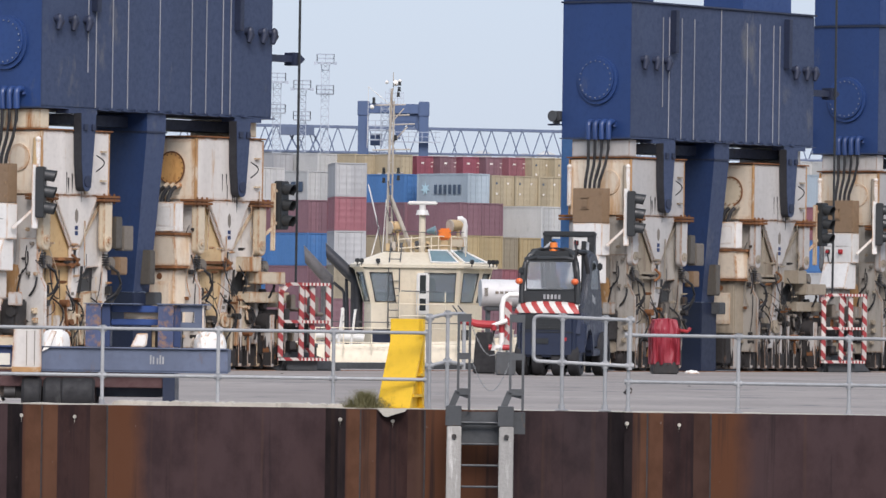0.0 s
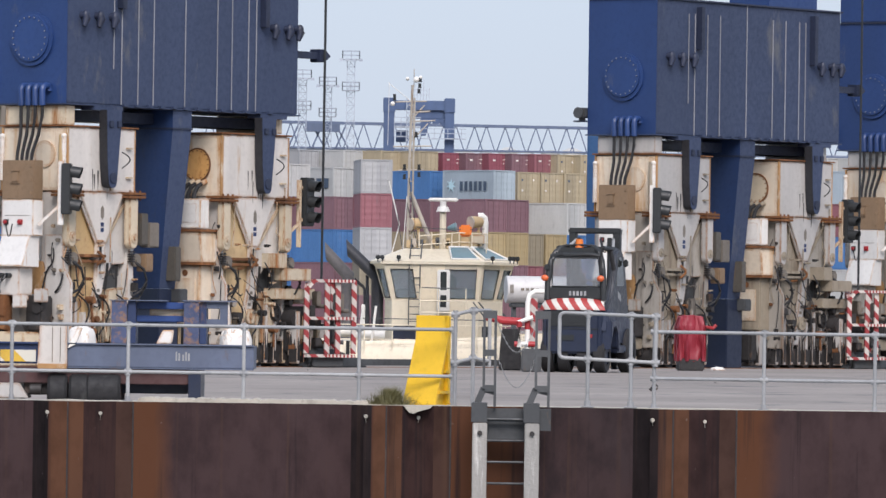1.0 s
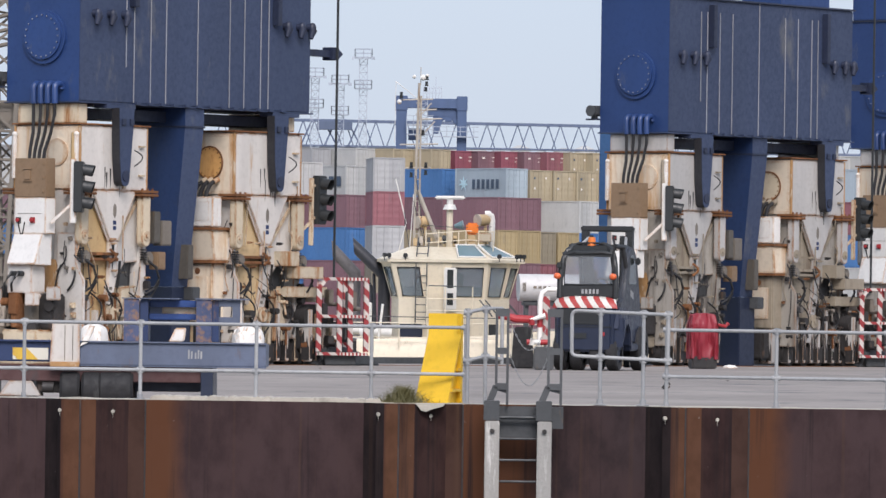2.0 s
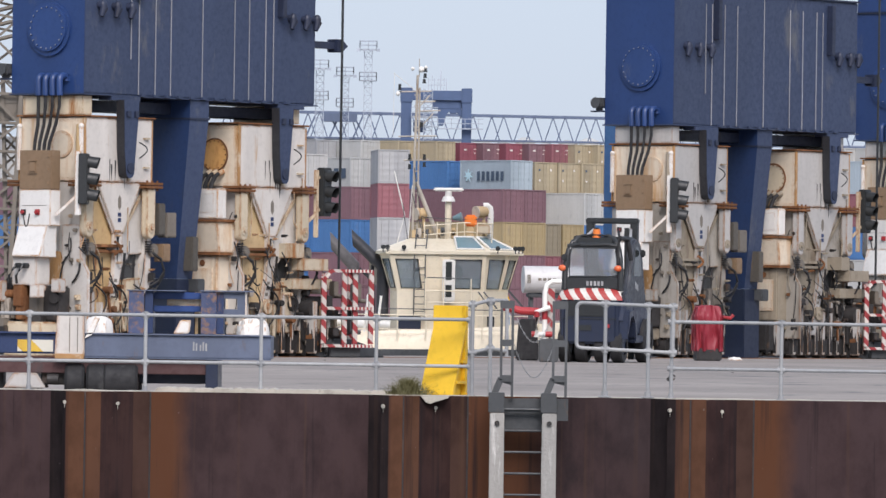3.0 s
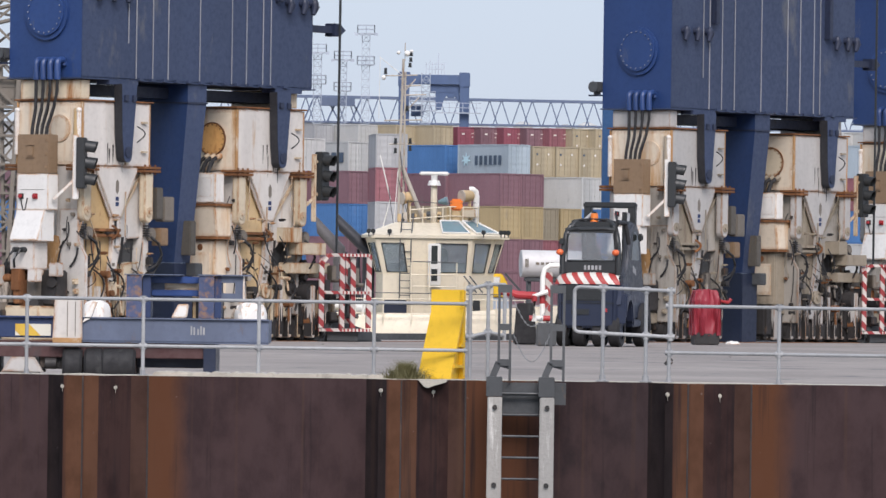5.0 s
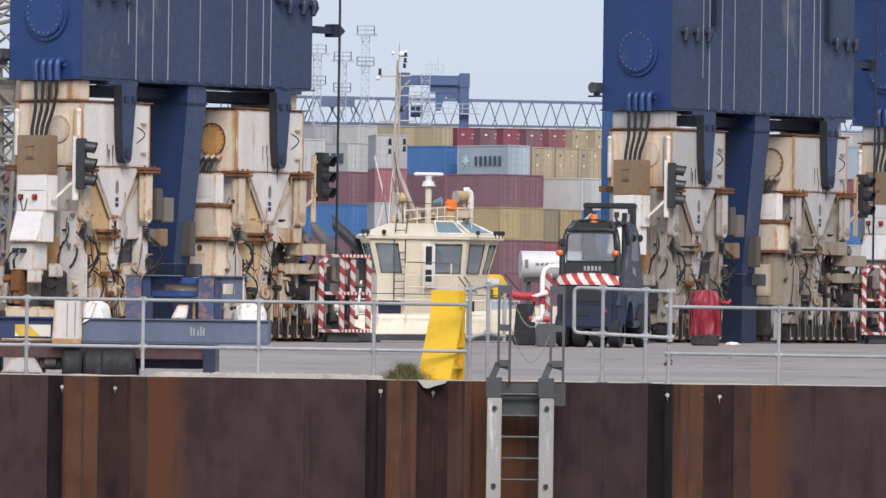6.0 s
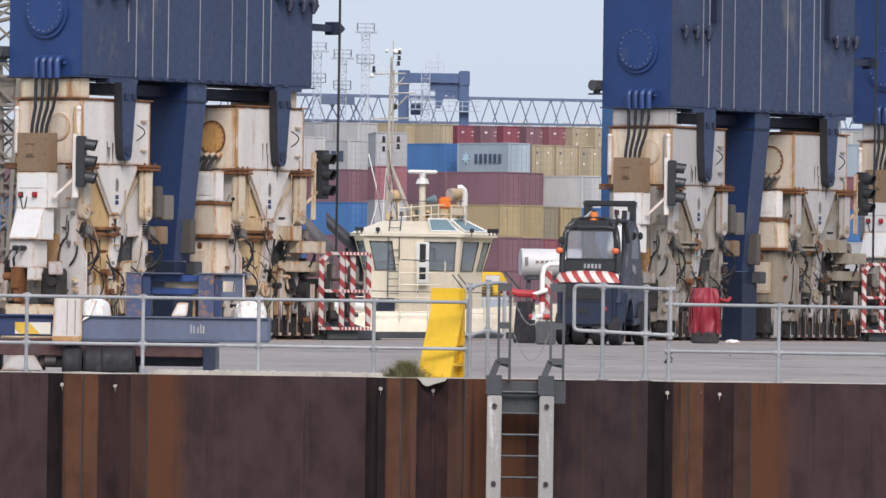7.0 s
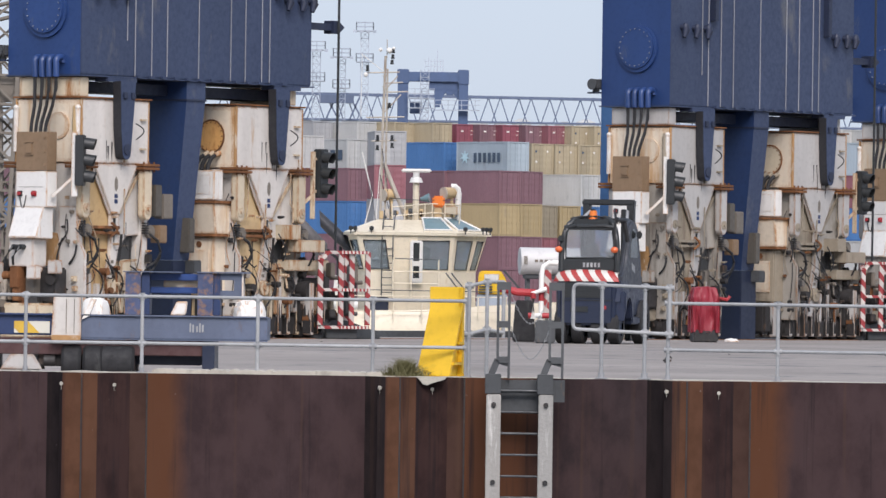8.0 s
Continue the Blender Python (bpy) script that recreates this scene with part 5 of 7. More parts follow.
    prism(bm, [(8.2, 0.0), (10.6, 0.0), (10.2, 0.22), (9.3, 0.42), (8.6, 0.45)], "y", -0.5, 0.6, 0.03)
    part("rail_guard", bm, M_DARKSTEEL, leg)
    # boom with the hoist rope's guide arm
    bm = B()
    bar(bm, (8.4, 0.2, 7.2), (9.55, 0.2, 7.2), 0.16)
    prism(bm, [(9.3, 7.05), (9.5, 7.05), (9.72, 7.2), (9.5, 7.35), (9.3, 7.35)], "y", 0.05, 0.35, 0.01)
    part("rope_arm", bm, M_BLUE_DARK, leg)
    bm = B()
    tube(bm, [(9.42, 0.0, 17), (9.42, 0.0, 7.2), (9.40, 0.0, 2.0)], 0.03, 8)
    part("rope", bm, M_BLACK, leg, "black hoist rope")
    # flood light on the flank
    bm = B()
    box(bm, -0.1, 0.0, 2.04, 2.42, 6.10, 6.14)
    part("lamp_bracket", bm, M_BLUE_DARK, leg)
    bm = B()
    box(bm, -0.16, 0.12, 2.07, 2.34, 6.2, 6.46, 0.04)
    cyl(bm, (-0.16, 2.205, 6.33), (-0.22, 2.205, 6.33), 0.12, 0.14, 18)
    box(bm, -0.08, 0.04, 2.12, 2.30, 6.14, 6.2, 0.02)
    part("flood_light", bm, M_DARKSTEEL, leg, "grey round flood light")
    return leg


def cage_at(m):
    """Red and white striped warning cage that hangs on the leg's end."""
    c = thing("warning_cage", m, "red and white striped steel warning cage on the crane leg", "cage", "warning cages")
    w, d, h = 1.15, 0.8, 1.72

    def bit(p, q, material=M_REDWHITE):
        part("striped_bar", bar(B(), p, q, 0.115, 0.07), material, c)
    # posts; the tall one ends in a chamfered shoulder
    for x, y in ((0, 0), (0.50, 0), (0.78, 0.05), (w, 0), (0.30, d), (0.92, d)):
        bit((x, y, 0.05), (x, y, h - (0.2 if x == 0 else 0)))
    bit((0, 0, h - 0.21), (0.18, 0, h))
    for z in (0.0, 0.86, h):
        bit((0.0 if z < h else 0.18, 0, z), (0.50, 0, z))
        bit((0.50, 0, z), (w, 0, z), M_REDWHITE_FINE)
        bit((0.30, d, z), (0.92, d, z), M_REDWHITE_FINE)
        bit((0, 0, z - 0.002 if z < h else z - 0.21), (0.30, d, z), M_REDWHITE_FINE)
        bit((w, 0, z - 0.002), (0.92, d, z), M_REDWHITE_FINE)
    rnd = random.Random(4)
    for k in range(7):
        bm = B()
        x, z = rnd.uniform(0.12, 0.85), rnd.uniform(0.1, 1.2)
        box(bm, x, x + rnd.uniform(0.1, 0.24), 0.15, 0.55, z, z + rnd.uniform(0.15, 0.45), 0.02)
        cyl(bm, (x, 0.3, z), (x + 0.3, 0.3, z), 0.05)
        part("machinery", bm, rnd.choice((M_GREASE, M_GREY, M_DARKSTEEL)), c)
    bm = B()
    box(bm, 0.2, 0.95, 0.1, 0.7, -0.26, 0.02, 0.02)
    part("foot", bm, M_DARKSTEEL, c)
    return c


def cranes():
    leg = crane_leg()
    step = Vector((13.61, 18.6, 0))
    third = Vector((20.6, 30.6, 0))
    base = Vector((-7.92, 148.7, 0))
    # greyer paint for the further cranes, with the shade over them darkened in
    repaint = {M_GRIME: M_GRIME_SHADE, M_WHITE: M_WHITE_GREYED, M_OCHRE: M_CREAM_GREYED, M_TANPAINT: M_CREAM_GREYED, M_HATCH: M_CREAM, M_CREAM: M_CREAM_GREYED, M_ENDWHITE: M_ENDWHITE}
    for s in (step, third):
        c = copy_thing(leg, pose(*(base + s), 0, 0, RAIL_DEG))
        tagged(c, "blue portal crane base on greyed, grease-stained white bogies")
        for o in c.children:
            if o.name.startswith(("tie_bar", "edge_stiffener")):
                o.material_slots[0].link = "OBJECT"
                o.material_slots[0].material = M_CREAM_GREYED
        ribs = [o for o in c.children if o.name.startswith("rib")]
        for o, a in zip(sorted(ribs, key=lambda o: o.matrix_basis.translation.x), RIBS_OTHER):
            o.matrix_basis = pose(a, 0, 0)
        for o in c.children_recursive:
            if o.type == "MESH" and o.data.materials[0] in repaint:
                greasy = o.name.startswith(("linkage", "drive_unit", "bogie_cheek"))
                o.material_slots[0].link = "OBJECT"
                o.material_slots[0].material = M_GRIME_SHADE if greasy else M_WHITE_DULL if o.name.startswith(("equaliser_head", "web_plate", "raking_leg", "hanging_lug", "spacer_block", "wheel_guard")) else M_CREAM_GREYED if o.name.startswith("pedestal_base") else repaint[o.data.materials[0]]
    sig = None
    for i, s in enumerate((Vector((0, 0, 0)), step, third)):
        o = base + s
        p = o + AX * -0.18 + BX * -0.32
        if sig is None:
            sig = signal("crane_signal", pose(p.x, p.y, 3.9, 0, 0, 84), "black three-lamp signal head on a white bracket")
            bm = B()
            box(bm, -0.07, 0.07, 0.16, 0.29, -0.8, 0.62, 0.01)
            box(bm, -0.04, 0.04, 0.18, 0.3, 0.3, 0.36)
            box(bm, -0.04, 0.04, 0.18, 0.3, -0.4, -0.34)
            bar(bm, (0, 0.24, -0.35), (-0.1, 0.70, -0.8), 0.06)
            part("bracket", bm, M_CABINET, sig, "white bracket")
        else:
            copy_thing(sig, pose(p.x, p.y, 3.9, 0, 0, 84))
    sig2 = None
    for i, s in enumerate((Vector((0, 0, 0)), step)):
        o = base + s
        p = o + AX * 8.62 + BX * -0.25
        if sig2 is None:
            sig2 = signal("crane_signal", pose(p.x, p.y, 3.80, 0, 0, 58), "black three-lamp signal head on a stained cream bracket")
            bm = B()
            box(bm, -0.30, -0.22, 0.1, 0.2, -1.05, 0.5, 0.01)
            bar(bm, (-0.26, 0.15, -0.5), (-0.7, 0.4, -0.95), 0.06)
            box(bm, -0.26, 0.0, 0.1, 0.18, 0.3, 0.36)
            box(bm, -0.26, 0.0, 0.1, 0.18, -0.45, -0.38)
            part("bracket", bm, M_CREAM, sig2, "stained cream bracket")
        else:
            copy_thing(sig2, pose(p.x, p.y, 3.80, 0, 0, 58))
    cg = cage_at(pose(-2.68, 154.9, 0.27, 0, 0, 20))
    copy_thing(cg, pose(-2.68 + step.x, 154.9 + step.y, 0.27, 0, 0, 20))
# ---- far shore: stacked containers, gantries, mast towers ----
CONT = {}


def paint(name, c, am=0.2):
    # every paint is lifted towards grey to hold the distance haze
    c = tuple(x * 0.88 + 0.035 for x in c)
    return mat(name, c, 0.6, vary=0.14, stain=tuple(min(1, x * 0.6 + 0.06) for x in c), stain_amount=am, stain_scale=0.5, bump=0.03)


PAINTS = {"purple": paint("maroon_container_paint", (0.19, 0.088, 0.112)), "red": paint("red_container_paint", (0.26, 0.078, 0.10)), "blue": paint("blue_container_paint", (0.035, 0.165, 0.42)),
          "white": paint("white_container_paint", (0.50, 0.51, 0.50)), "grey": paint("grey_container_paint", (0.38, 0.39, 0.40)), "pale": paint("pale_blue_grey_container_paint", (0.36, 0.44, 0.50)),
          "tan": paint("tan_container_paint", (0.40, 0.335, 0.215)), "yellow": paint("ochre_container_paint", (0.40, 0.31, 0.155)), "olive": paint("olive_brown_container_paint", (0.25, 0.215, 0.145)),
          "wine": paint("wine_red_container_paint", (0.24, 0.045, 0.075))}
WORDS = {"purple": "haze-paled maroon", "red": "red", "blue": "bright blue", "white": "dirty white", "grey": "light grey", "pale": "pale blue-grey", "tan": "tan", "yellow": "ochre yellow", "olive": "olive brown", "wine": "wine red"}


def corrugated(bm, p, along, length, z0, z1, normal, pitch=0.28, depth=0.022):
    """A corrugated sheet from p along a direction."""
    p, along, normal = Vector(p), Vector(along), Vector(normal)
    n = int(length / pitch)
    pts = []
    for i in range(n):
        u = i * length / n
        w = length / n
        pts += [(u, 0), (u + w * 0.25, 0), (u + w * 0.5, -depth), (u + w * 0.75, -depth)]
    pts.append((length, 0))
    a = [bm.verts.new(p + along * u + normal * d + Vector((0, 0, z0))) for u, d in pts]
    b = [bm.verts.new(p + along * u + normal * d + Vector((0, 0, z1))) for u, d in pts]
    for i in range(len(pts) - 1):
        bm.faces.new((a[i], a[i + 1], b[i + 1], b[i]))


def container_meshes(L):
    """Local frame: the near corner is the origin, the long side runs along +y, the end along +x; both face the viewer."""
    if L in CONT:
        return CONT[L]
    W, H = 2.44, 2.59
    out = {}
    bm = B()
    corrugated(bm, (0.03, 0.1, 0), (0, 1, 0), L - 0.2, 0.15, H - 0.1, (-1, 0, 0))
    out["side_panel"] = mesh("side_panel", bm, PAINTS["grey"])
    bm = B()
    corrugated(bm, (W - 0.03, 0.1, 0), (0, 1, 0), L - 0.2, 0.15, H - 0.1, (1, 0, 0))
    out["far_side_panel"] = mesh("far_side_panel", bm, PAINTS["grey"])
    for n, x in (("door", 0.1), ("second_door", W / 2 + 0.005)):
        bm = B()
        w = W / 2 - 0.105
        prof = [(0.15, 0.05)]
        for z in (0.5, 1.0, 1.5, 2.0):
            prof += [(z, 0.05), (z + 0.06, 0.042), (z + 0.2, 0.042), (z + 0.26, 0.05)]
        prof.append((H - 0.12, 0.05))
        cols = [[bm.verts.new((x + dx, y, z)) for z, y in prof] for dx in (0, w)]
        for i in range(len(prof) - 1):
            bm.faces.new((cols[0][i], cols[1][i], cols[1][i + 1], cols[0][i + 1]))
        out[n] = mesh(n, bm, PAINTS["grey"])
    for k, x in enumerate((0.35, 0.9, W - 0.9, W - 0.35)):
        bm = B()
        cyl(bm, (x, 0.0, 0.15), (x, 0.0, H - 0.12), 0.025, seg=6)
        box(bm, x - 0.06, x + 0.06, -0.02, 0.03, 1.0, 1.1)
        out["lock_bar_" + "abcd"[k]] = mesh("lock_bar", bm, PAINTS["grey"])
    bm = B()
    for x, y in ((0, 0), (W - 0.12, 0), (0, L - 0.12), (W - 0.12, L - 0.12)):
        box(bm, x, x + 0.12, y, y + 0.12, 0, H)
    for z0, z1 in ((0, 0.15), (H - 0.1, H)):
        box(bm, 0.005, 0.07, 0.12, L - 0.12, z0, z1)
        box(bm, W - 0.07, W - 0.005, 0.12, L - 0.12, z0, z1)
        box(bm, 0.12, W - 0.12, 0.005, 0.07, z0, z1)
        box(bm, 0.12, W - 0.12, L - 0.07, L - 0.005, z0, z1)
    out["frame"] = mesh("frame", bm, PAINTS["grey"])
    bm = B()
    box(bm, 0.07, W - 0.07, 0.07, L - 0.07, H - 0.07, H - 0.03)
    box(bm, 0.07, W - 0.07, L - 0.09, L - 0.03, 0.15, H - 0.1)
    out["roof"] = mesh("roof", bm, PAINTS["grey"])
    CONT[L] = out
    return out


def container(color, L, m, mark=None):
    long = "long" if L > 8 else "short"
    c = thing("shipping_container", m, f"{WORDS[color]} {long} corrugated steel shipping container in a stack", "container", "stacked containers")
    made = {}
    for n, me in container_meshes(L).items():
        if n.startswith("lock_bar"):
            continue
        o = new({"far_side_panel": "side_panel", "second_door": "door"}.get(n, n), me)
        o.parent = c
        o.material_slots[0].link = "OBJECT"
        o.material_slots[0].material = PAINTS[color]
        made[n] = o
    for k in "abcd":
        o = new("lock_bar", container_meshes(L)["lock_bar_" + k])
        o.parent = made["door" if k in "ab" else "second_door"]
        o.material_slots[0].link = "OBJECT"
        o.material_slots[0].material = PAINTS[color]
    if mark:
        bm = B()
        x = -0.045
        if mark == "star":
            # pale star badge and six dark letter-high bars in its row
            star = []
            for k in range(14):
                a, r = math.pi * k / 7 + math.pi / 2, (0.58 if k % 2 == 0 else 0.24)
                star.append((L - 1.05 + r * math.cos(a), 1.35 + r * math.sin(a)))
            prism(bm, star, "x", x, x + 0.012)
            part("star_badge", bm, mat_badge, c, "pale blue star shape")
            for k in range(6):
                y = L - 2.1 - k * 0.56
                part("brand_bar", box(B(), x, x + 0.015, y - 0.34, y, 0.92, 1.68), mat_ink, c, "dark plain bar")
        elif mark == "bars":
            for k in range(3):
                y = 0.5 + k * 0.85
                part("brand_bar", box(B(), x, x + 0.015, y, y + 0.55, 0.9, 1.7), mat_ink, c, "dark plain bar")
        elif mark == "door":
            for x0, x1, z0, z1 in ((0.45, 0.75, 1.9, 2.05), (1.5, 1.8, 2.0, 2.08), (1.5, 1.7, 1.65, 1.74)):
                part("door_mark", box(B(), x0, x1, 0.0, 0.012, z0, z1), M_CABINET, c, "small plain white mark")
        elif mark == "label":
            for x0, z0 in ((0.4, 1.85), (1.55, 1.85), (0.42, 1.0)):
                part("door_plate", box(B(), x0, x0 + 0.17, 0.0, 0.012, z0, z0 + 0.17), mat_ink if x0 == 0.4 else M_CABINET, c, "small square plate")
        else:
            box(bm, x, x + 0.015, L - 1.5, L - 0.8, 1.75, 2.1)
            part("small_mark", bm, M_RED if mark == "red" else M_CABINET, c)
    return c


mat_tank = mat("dusty_white_tank_paint", (0.62, 0.61, 0.60), 0.45, vary=0.1, stain=(0.42, 0.40, 0.38), stain_amount=0.3, streak=0.3)
mat_badge = mat("pale_blue_badge", (0.50, 0.72, 0.80), 0.6, vary=0.05)
mat_ink = mat("dark_slate_ink", (0.055, 0.085, 0.13), 0.6, vary=0.1)


def stack(x, y, L, colors, marks=(), turn=45):
    """One pile, bottom first. Its near corner stands at x, y; long sides run away to one side, ends to the other."""
    for i, c in enumerate(colors):
        if c:
            container(c, L, pose(x, y, i * 2.605, 0, 0, turn), dict(marks).get(i))


def terminal():
    D = 534.0
    s = D / F_PX

    def X(px, d=D):
        return (px - 784) / F_PX * d
    q = 1.76
    # piles by their near corner; further ends continue away in steps
    x = X(623)
    stack(x, D, 6.06, ["purple", "purple", "blue", "purple"])
    stack(x + q, D + q, 6.06, ["purple", "purple", "grey", "purple"])
    stack(X(621, 548), 548, 6.06, ["purple", "purple", "grey", "purple", "white"], [(4, "bars")])
    stack(X(623, 548) + q, 548 + q, 6.06, ["purple", "purple", "grey", "purple", "grey"])
    # one pile nearer, seen on its end
    stack(X(670, 518), 518, 6.06, ["purple", "olive", "grey", "red", "grey"], (), 6)
    x = X(794)
    stack(x, D + 6, 6.06, ["purple", "purple", "tan", "purple"])
    stack(x + q, D + 6 + q, 6.06, ["purple", "purple", "tan", "purple"])
    stack(X(793, 556), 556, 6.06, ["purple", "purple", "tan", "purple", "blue"])
    stack(X(793, 556) + q, 556 + q, 6.06, ["purple", "purple", "tan", "purple", "red"])
    stack(X(892), D + 2, 6.06, ["purple", "purple", "yellow", "purple"])
    stack(X(905, 550), 550, 6.06, ["purple", "purple", "yellow", "purple", "pale"], [(4, "star")], 43)
    stack(X(892) + q, D + 2 + q, 6.06, ["purple", "purple", "yellow", "purple"])
    # a lower group further back: white long sides, tan door ends on top
    stack(X(1036, 550), 550, 6.06, ["purple", "red", "blue", "white"], [(3, "red")])
    stack(X(1140, 550), 550, 6.06, ["purple", "blue", "blue", "white"], [(3, "red")])
    stack(X(958, 545), 545, 6.06, ["purple", "red", "olive"])
    stack(X(1000, 545), 547, 6.06, ["red", "purple", "yellow"])
    for k in range(6):
        stack(X(948 + k * 42, 555), 556 + k * 1.2, 6.06, ["purple", "purple", "tan", "purple", "tan"], [(4, "label")], 36)
    x = X(540)
    stack(x, D + 3, 12.19, ["purple", "blue", "blue", "purple", "white"])
    for k, cs in enumerate((["red", "purple", "blue", "purple", "white"], ["purple", "white", "purple", "red", "grey"])):
        stack(X(55 + 60 * k), D + 5 * k, 12.19, cs)
    for k, (px, cs) in enumerate(((1585, ["purple", "white", "blue", "red", "pale"]), (1640, ["blue", "red", "white", "purple", "tan"]))):
        stack(X(px), D + 3 * k, 6.06, cs, [(4, "bars")])
    # second line behind, one higher
    D2 = 598.0
    line = [(560, "grey", 12.19), (639, "white", 6.06), (705, "tan", 6.06), (772, "tan", 6.06)]
    for px, c, L in line:
        stack(X(px, D2), D2, L, ["purple", "blue", "grey", "purple", "red", c])
    cs = ["red", "wine", "purple", "wine", "purple", "red", "tan", "tan", "yellow"]
    for k, c in enumerate(cs):
        stack(X(774 + k * 41, D2), D2 + 4 + k * 0.2, 6.06, ["purple", "blue", "grey", "purple", "purple", c], [(5, "door" if k < 6 else "label")], 36)
    for k in range(6):
        stack(X(1500 + k * 40, D2), D2 + 4, 6.06, ["purple", "blue", "red", "white", "tan", "white"])
        stack(X(-90 + k * 40, D2), D2 + 4, 6.06, ["purple", "blue", "red", "white", "purple", "grey"])


def lattice(bm, p, q, w, n, r, legs=4):
    """Square lattice between two points, w wide, n bays."""
    p, q = Vector(p), Vector(q)
    d = (q - p).normalized()
    u = d.cross(Vector((0, 1, 0.01))).normalized()
    v = d.cross(u).normalized()
    cs = [(u + v) * w / 2, (u - v) * w / 2, (-u - v) * w / 2, (-u + v) * w / 2]
    for c in cs:
        bar(bm, p + c, q + c, r)
    for i in range(n):
        a, b = p.lerp(q, i / n), p.lerp(q, (i + 1) / n)
        for k in range(4):
            c, e = cs[k], cs[(k + 1) % 4]
            bar(bm, a + (c if i % 2 else e), b + (e if i % 2 else c), r * 0.6)
            bar(bm, a + c, a + e, r * 0.6)


def far_steel():
    def P(px, z, d):
        return Vector(((px - 784) / F_PX * d, d, z))
    # long horizontal lattice girder of a bulk conveyor bridge
    d = 1200.0
    b = thing("lattice_bridge", pose(0, 0, 0), "long grey-blue steel lattice girder over the terminal", "lattice girder")
    x0, x1 = P(380, 0, d).x, P(1750, 0, d).x
    pitch = 5.46
    for yy, shift in ((0, 0.0), (4, -2.1)):
        bm = B()
        bar(bm, (x0, d + yy, 35.05), (x1, d + yy, 34.1), 0.42)
        bar(bm, (x0, d + yy, 30.5), (x1, d + yy, 29.9), 0.3)
        # A-shaped frames between the chords, their feet apart
        a = P(892 - 9 * 54.5, 0, d).x + shift
        while a < x1 - 2:
            if a > x0 + 2:
                top = 35.05 - 0.95 * (a - x0) / (x1 - x0)
                bar(bm, (a, d + yy, top), (a - 1.5, d + yy, top - 4.5), 0.2)
                bar(bm, (a, d + yy, top), (a + 1.5, d + yy, top - 4.5), 0.2)
                bar(bm, (a - 0.3, d + yy, top), (a + 0.3, d + yy, top), 0.5, 0.45)
            a += pitch
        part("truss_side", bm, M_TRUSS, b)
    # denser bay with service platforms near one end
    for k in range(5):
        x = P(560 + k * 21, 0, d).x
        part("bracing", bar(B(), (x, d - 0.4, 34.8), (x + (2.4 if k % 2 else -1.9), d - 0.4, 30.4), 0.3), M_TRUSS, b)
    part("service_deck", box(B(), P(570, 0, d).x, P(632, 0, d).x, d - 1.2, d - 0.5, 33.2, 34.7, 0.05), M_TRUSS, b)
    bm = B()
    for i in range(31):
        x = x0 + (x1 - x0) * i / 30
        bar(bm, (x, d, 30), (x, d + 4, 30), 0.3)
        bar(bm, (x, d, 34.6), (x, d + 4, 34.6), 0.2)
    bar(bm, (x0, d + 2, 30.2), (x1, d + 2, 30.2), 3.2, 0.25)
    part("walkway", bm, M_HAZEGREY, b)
    bm = B()
    for x in (x0 + 2, (x0 + x1) / 2 - 60, x1 - 2):
        box(bm, x - 0.8, x + 0.8, d + 1, d + 3, 0, 30)
    part("pylon", bm, M_HAZEGREY, b)
    # pale sheds behind it
    d = 1320.0
    sh = thing("storage_silo_row", pose(0, 0, 0), "row of pale storage silos behind the lattice girder", "silos")
    rnd = random.Random(9)
    for px in range(800, 1100, 38):
        bm = B()
        a = P(px, 0, d).x
        h = 32.4 + 1.2 * rnd.random()
        cyl(bm, (a + 1.8, d + 6, 0), (a + 1.8, d + 6, h), 1.9, seg=24)
        cyl(bm, (a + 1.8, d + 6, h), (a + 1.8, d + 6, h + 0.6), 1.9, 0.6, seg=24)
        part("silo", bm, PAINTS["white"] if px % 3 else PAINTS["grey"], sh)
    # blue gantry crane
    d = 800.0
    g = thing("yard_gantry", pose(0, 0, 0), "blue steel yard gantry crane above the containers", "gantry crane")
    def at(px):
        return P(px, 0, d).x
    for x0, x1 in ((at(709), at(728)), (at(817), at(834))):
        bm = B()
        box(bm, x0, x1, d, d + 1.4, 0, 25.4, 0.05)
        box(bm, x0 - 0.08, x1 + 0.08, d - 0.1, d + 1.5, 25.0, 26.75, 0.08)
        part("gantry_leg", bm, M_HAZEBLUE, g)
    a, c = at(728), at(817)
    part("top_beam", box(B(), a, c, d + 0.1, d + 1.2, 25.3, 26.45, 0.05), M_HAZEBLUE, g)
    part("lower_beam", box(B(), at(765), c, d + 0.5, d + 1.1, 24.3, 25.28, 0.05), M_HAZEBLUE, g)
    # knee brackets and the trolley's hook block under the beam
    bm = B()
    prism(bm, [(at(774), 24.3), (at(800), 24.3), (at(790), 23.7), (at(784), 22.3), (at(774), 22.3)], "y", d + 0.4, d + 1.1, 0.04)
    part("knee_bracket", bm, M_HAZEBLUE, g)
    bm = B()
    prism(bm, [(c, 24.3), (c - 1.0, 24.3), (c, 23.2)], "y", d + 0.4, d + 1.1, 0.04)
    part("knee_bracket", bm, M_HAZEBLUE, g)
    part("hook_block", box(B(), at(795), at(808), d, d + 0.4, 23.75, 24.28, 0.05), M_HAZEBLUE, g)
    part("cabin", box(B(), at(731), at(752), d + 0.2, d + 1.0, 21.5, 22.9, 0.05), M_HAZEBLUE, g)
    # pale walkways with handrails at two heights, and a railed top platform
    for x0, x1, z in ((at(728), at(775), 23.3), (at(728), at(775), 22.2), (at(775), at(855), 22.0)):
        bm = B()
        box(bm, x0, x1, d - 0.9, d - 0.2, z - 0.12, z)
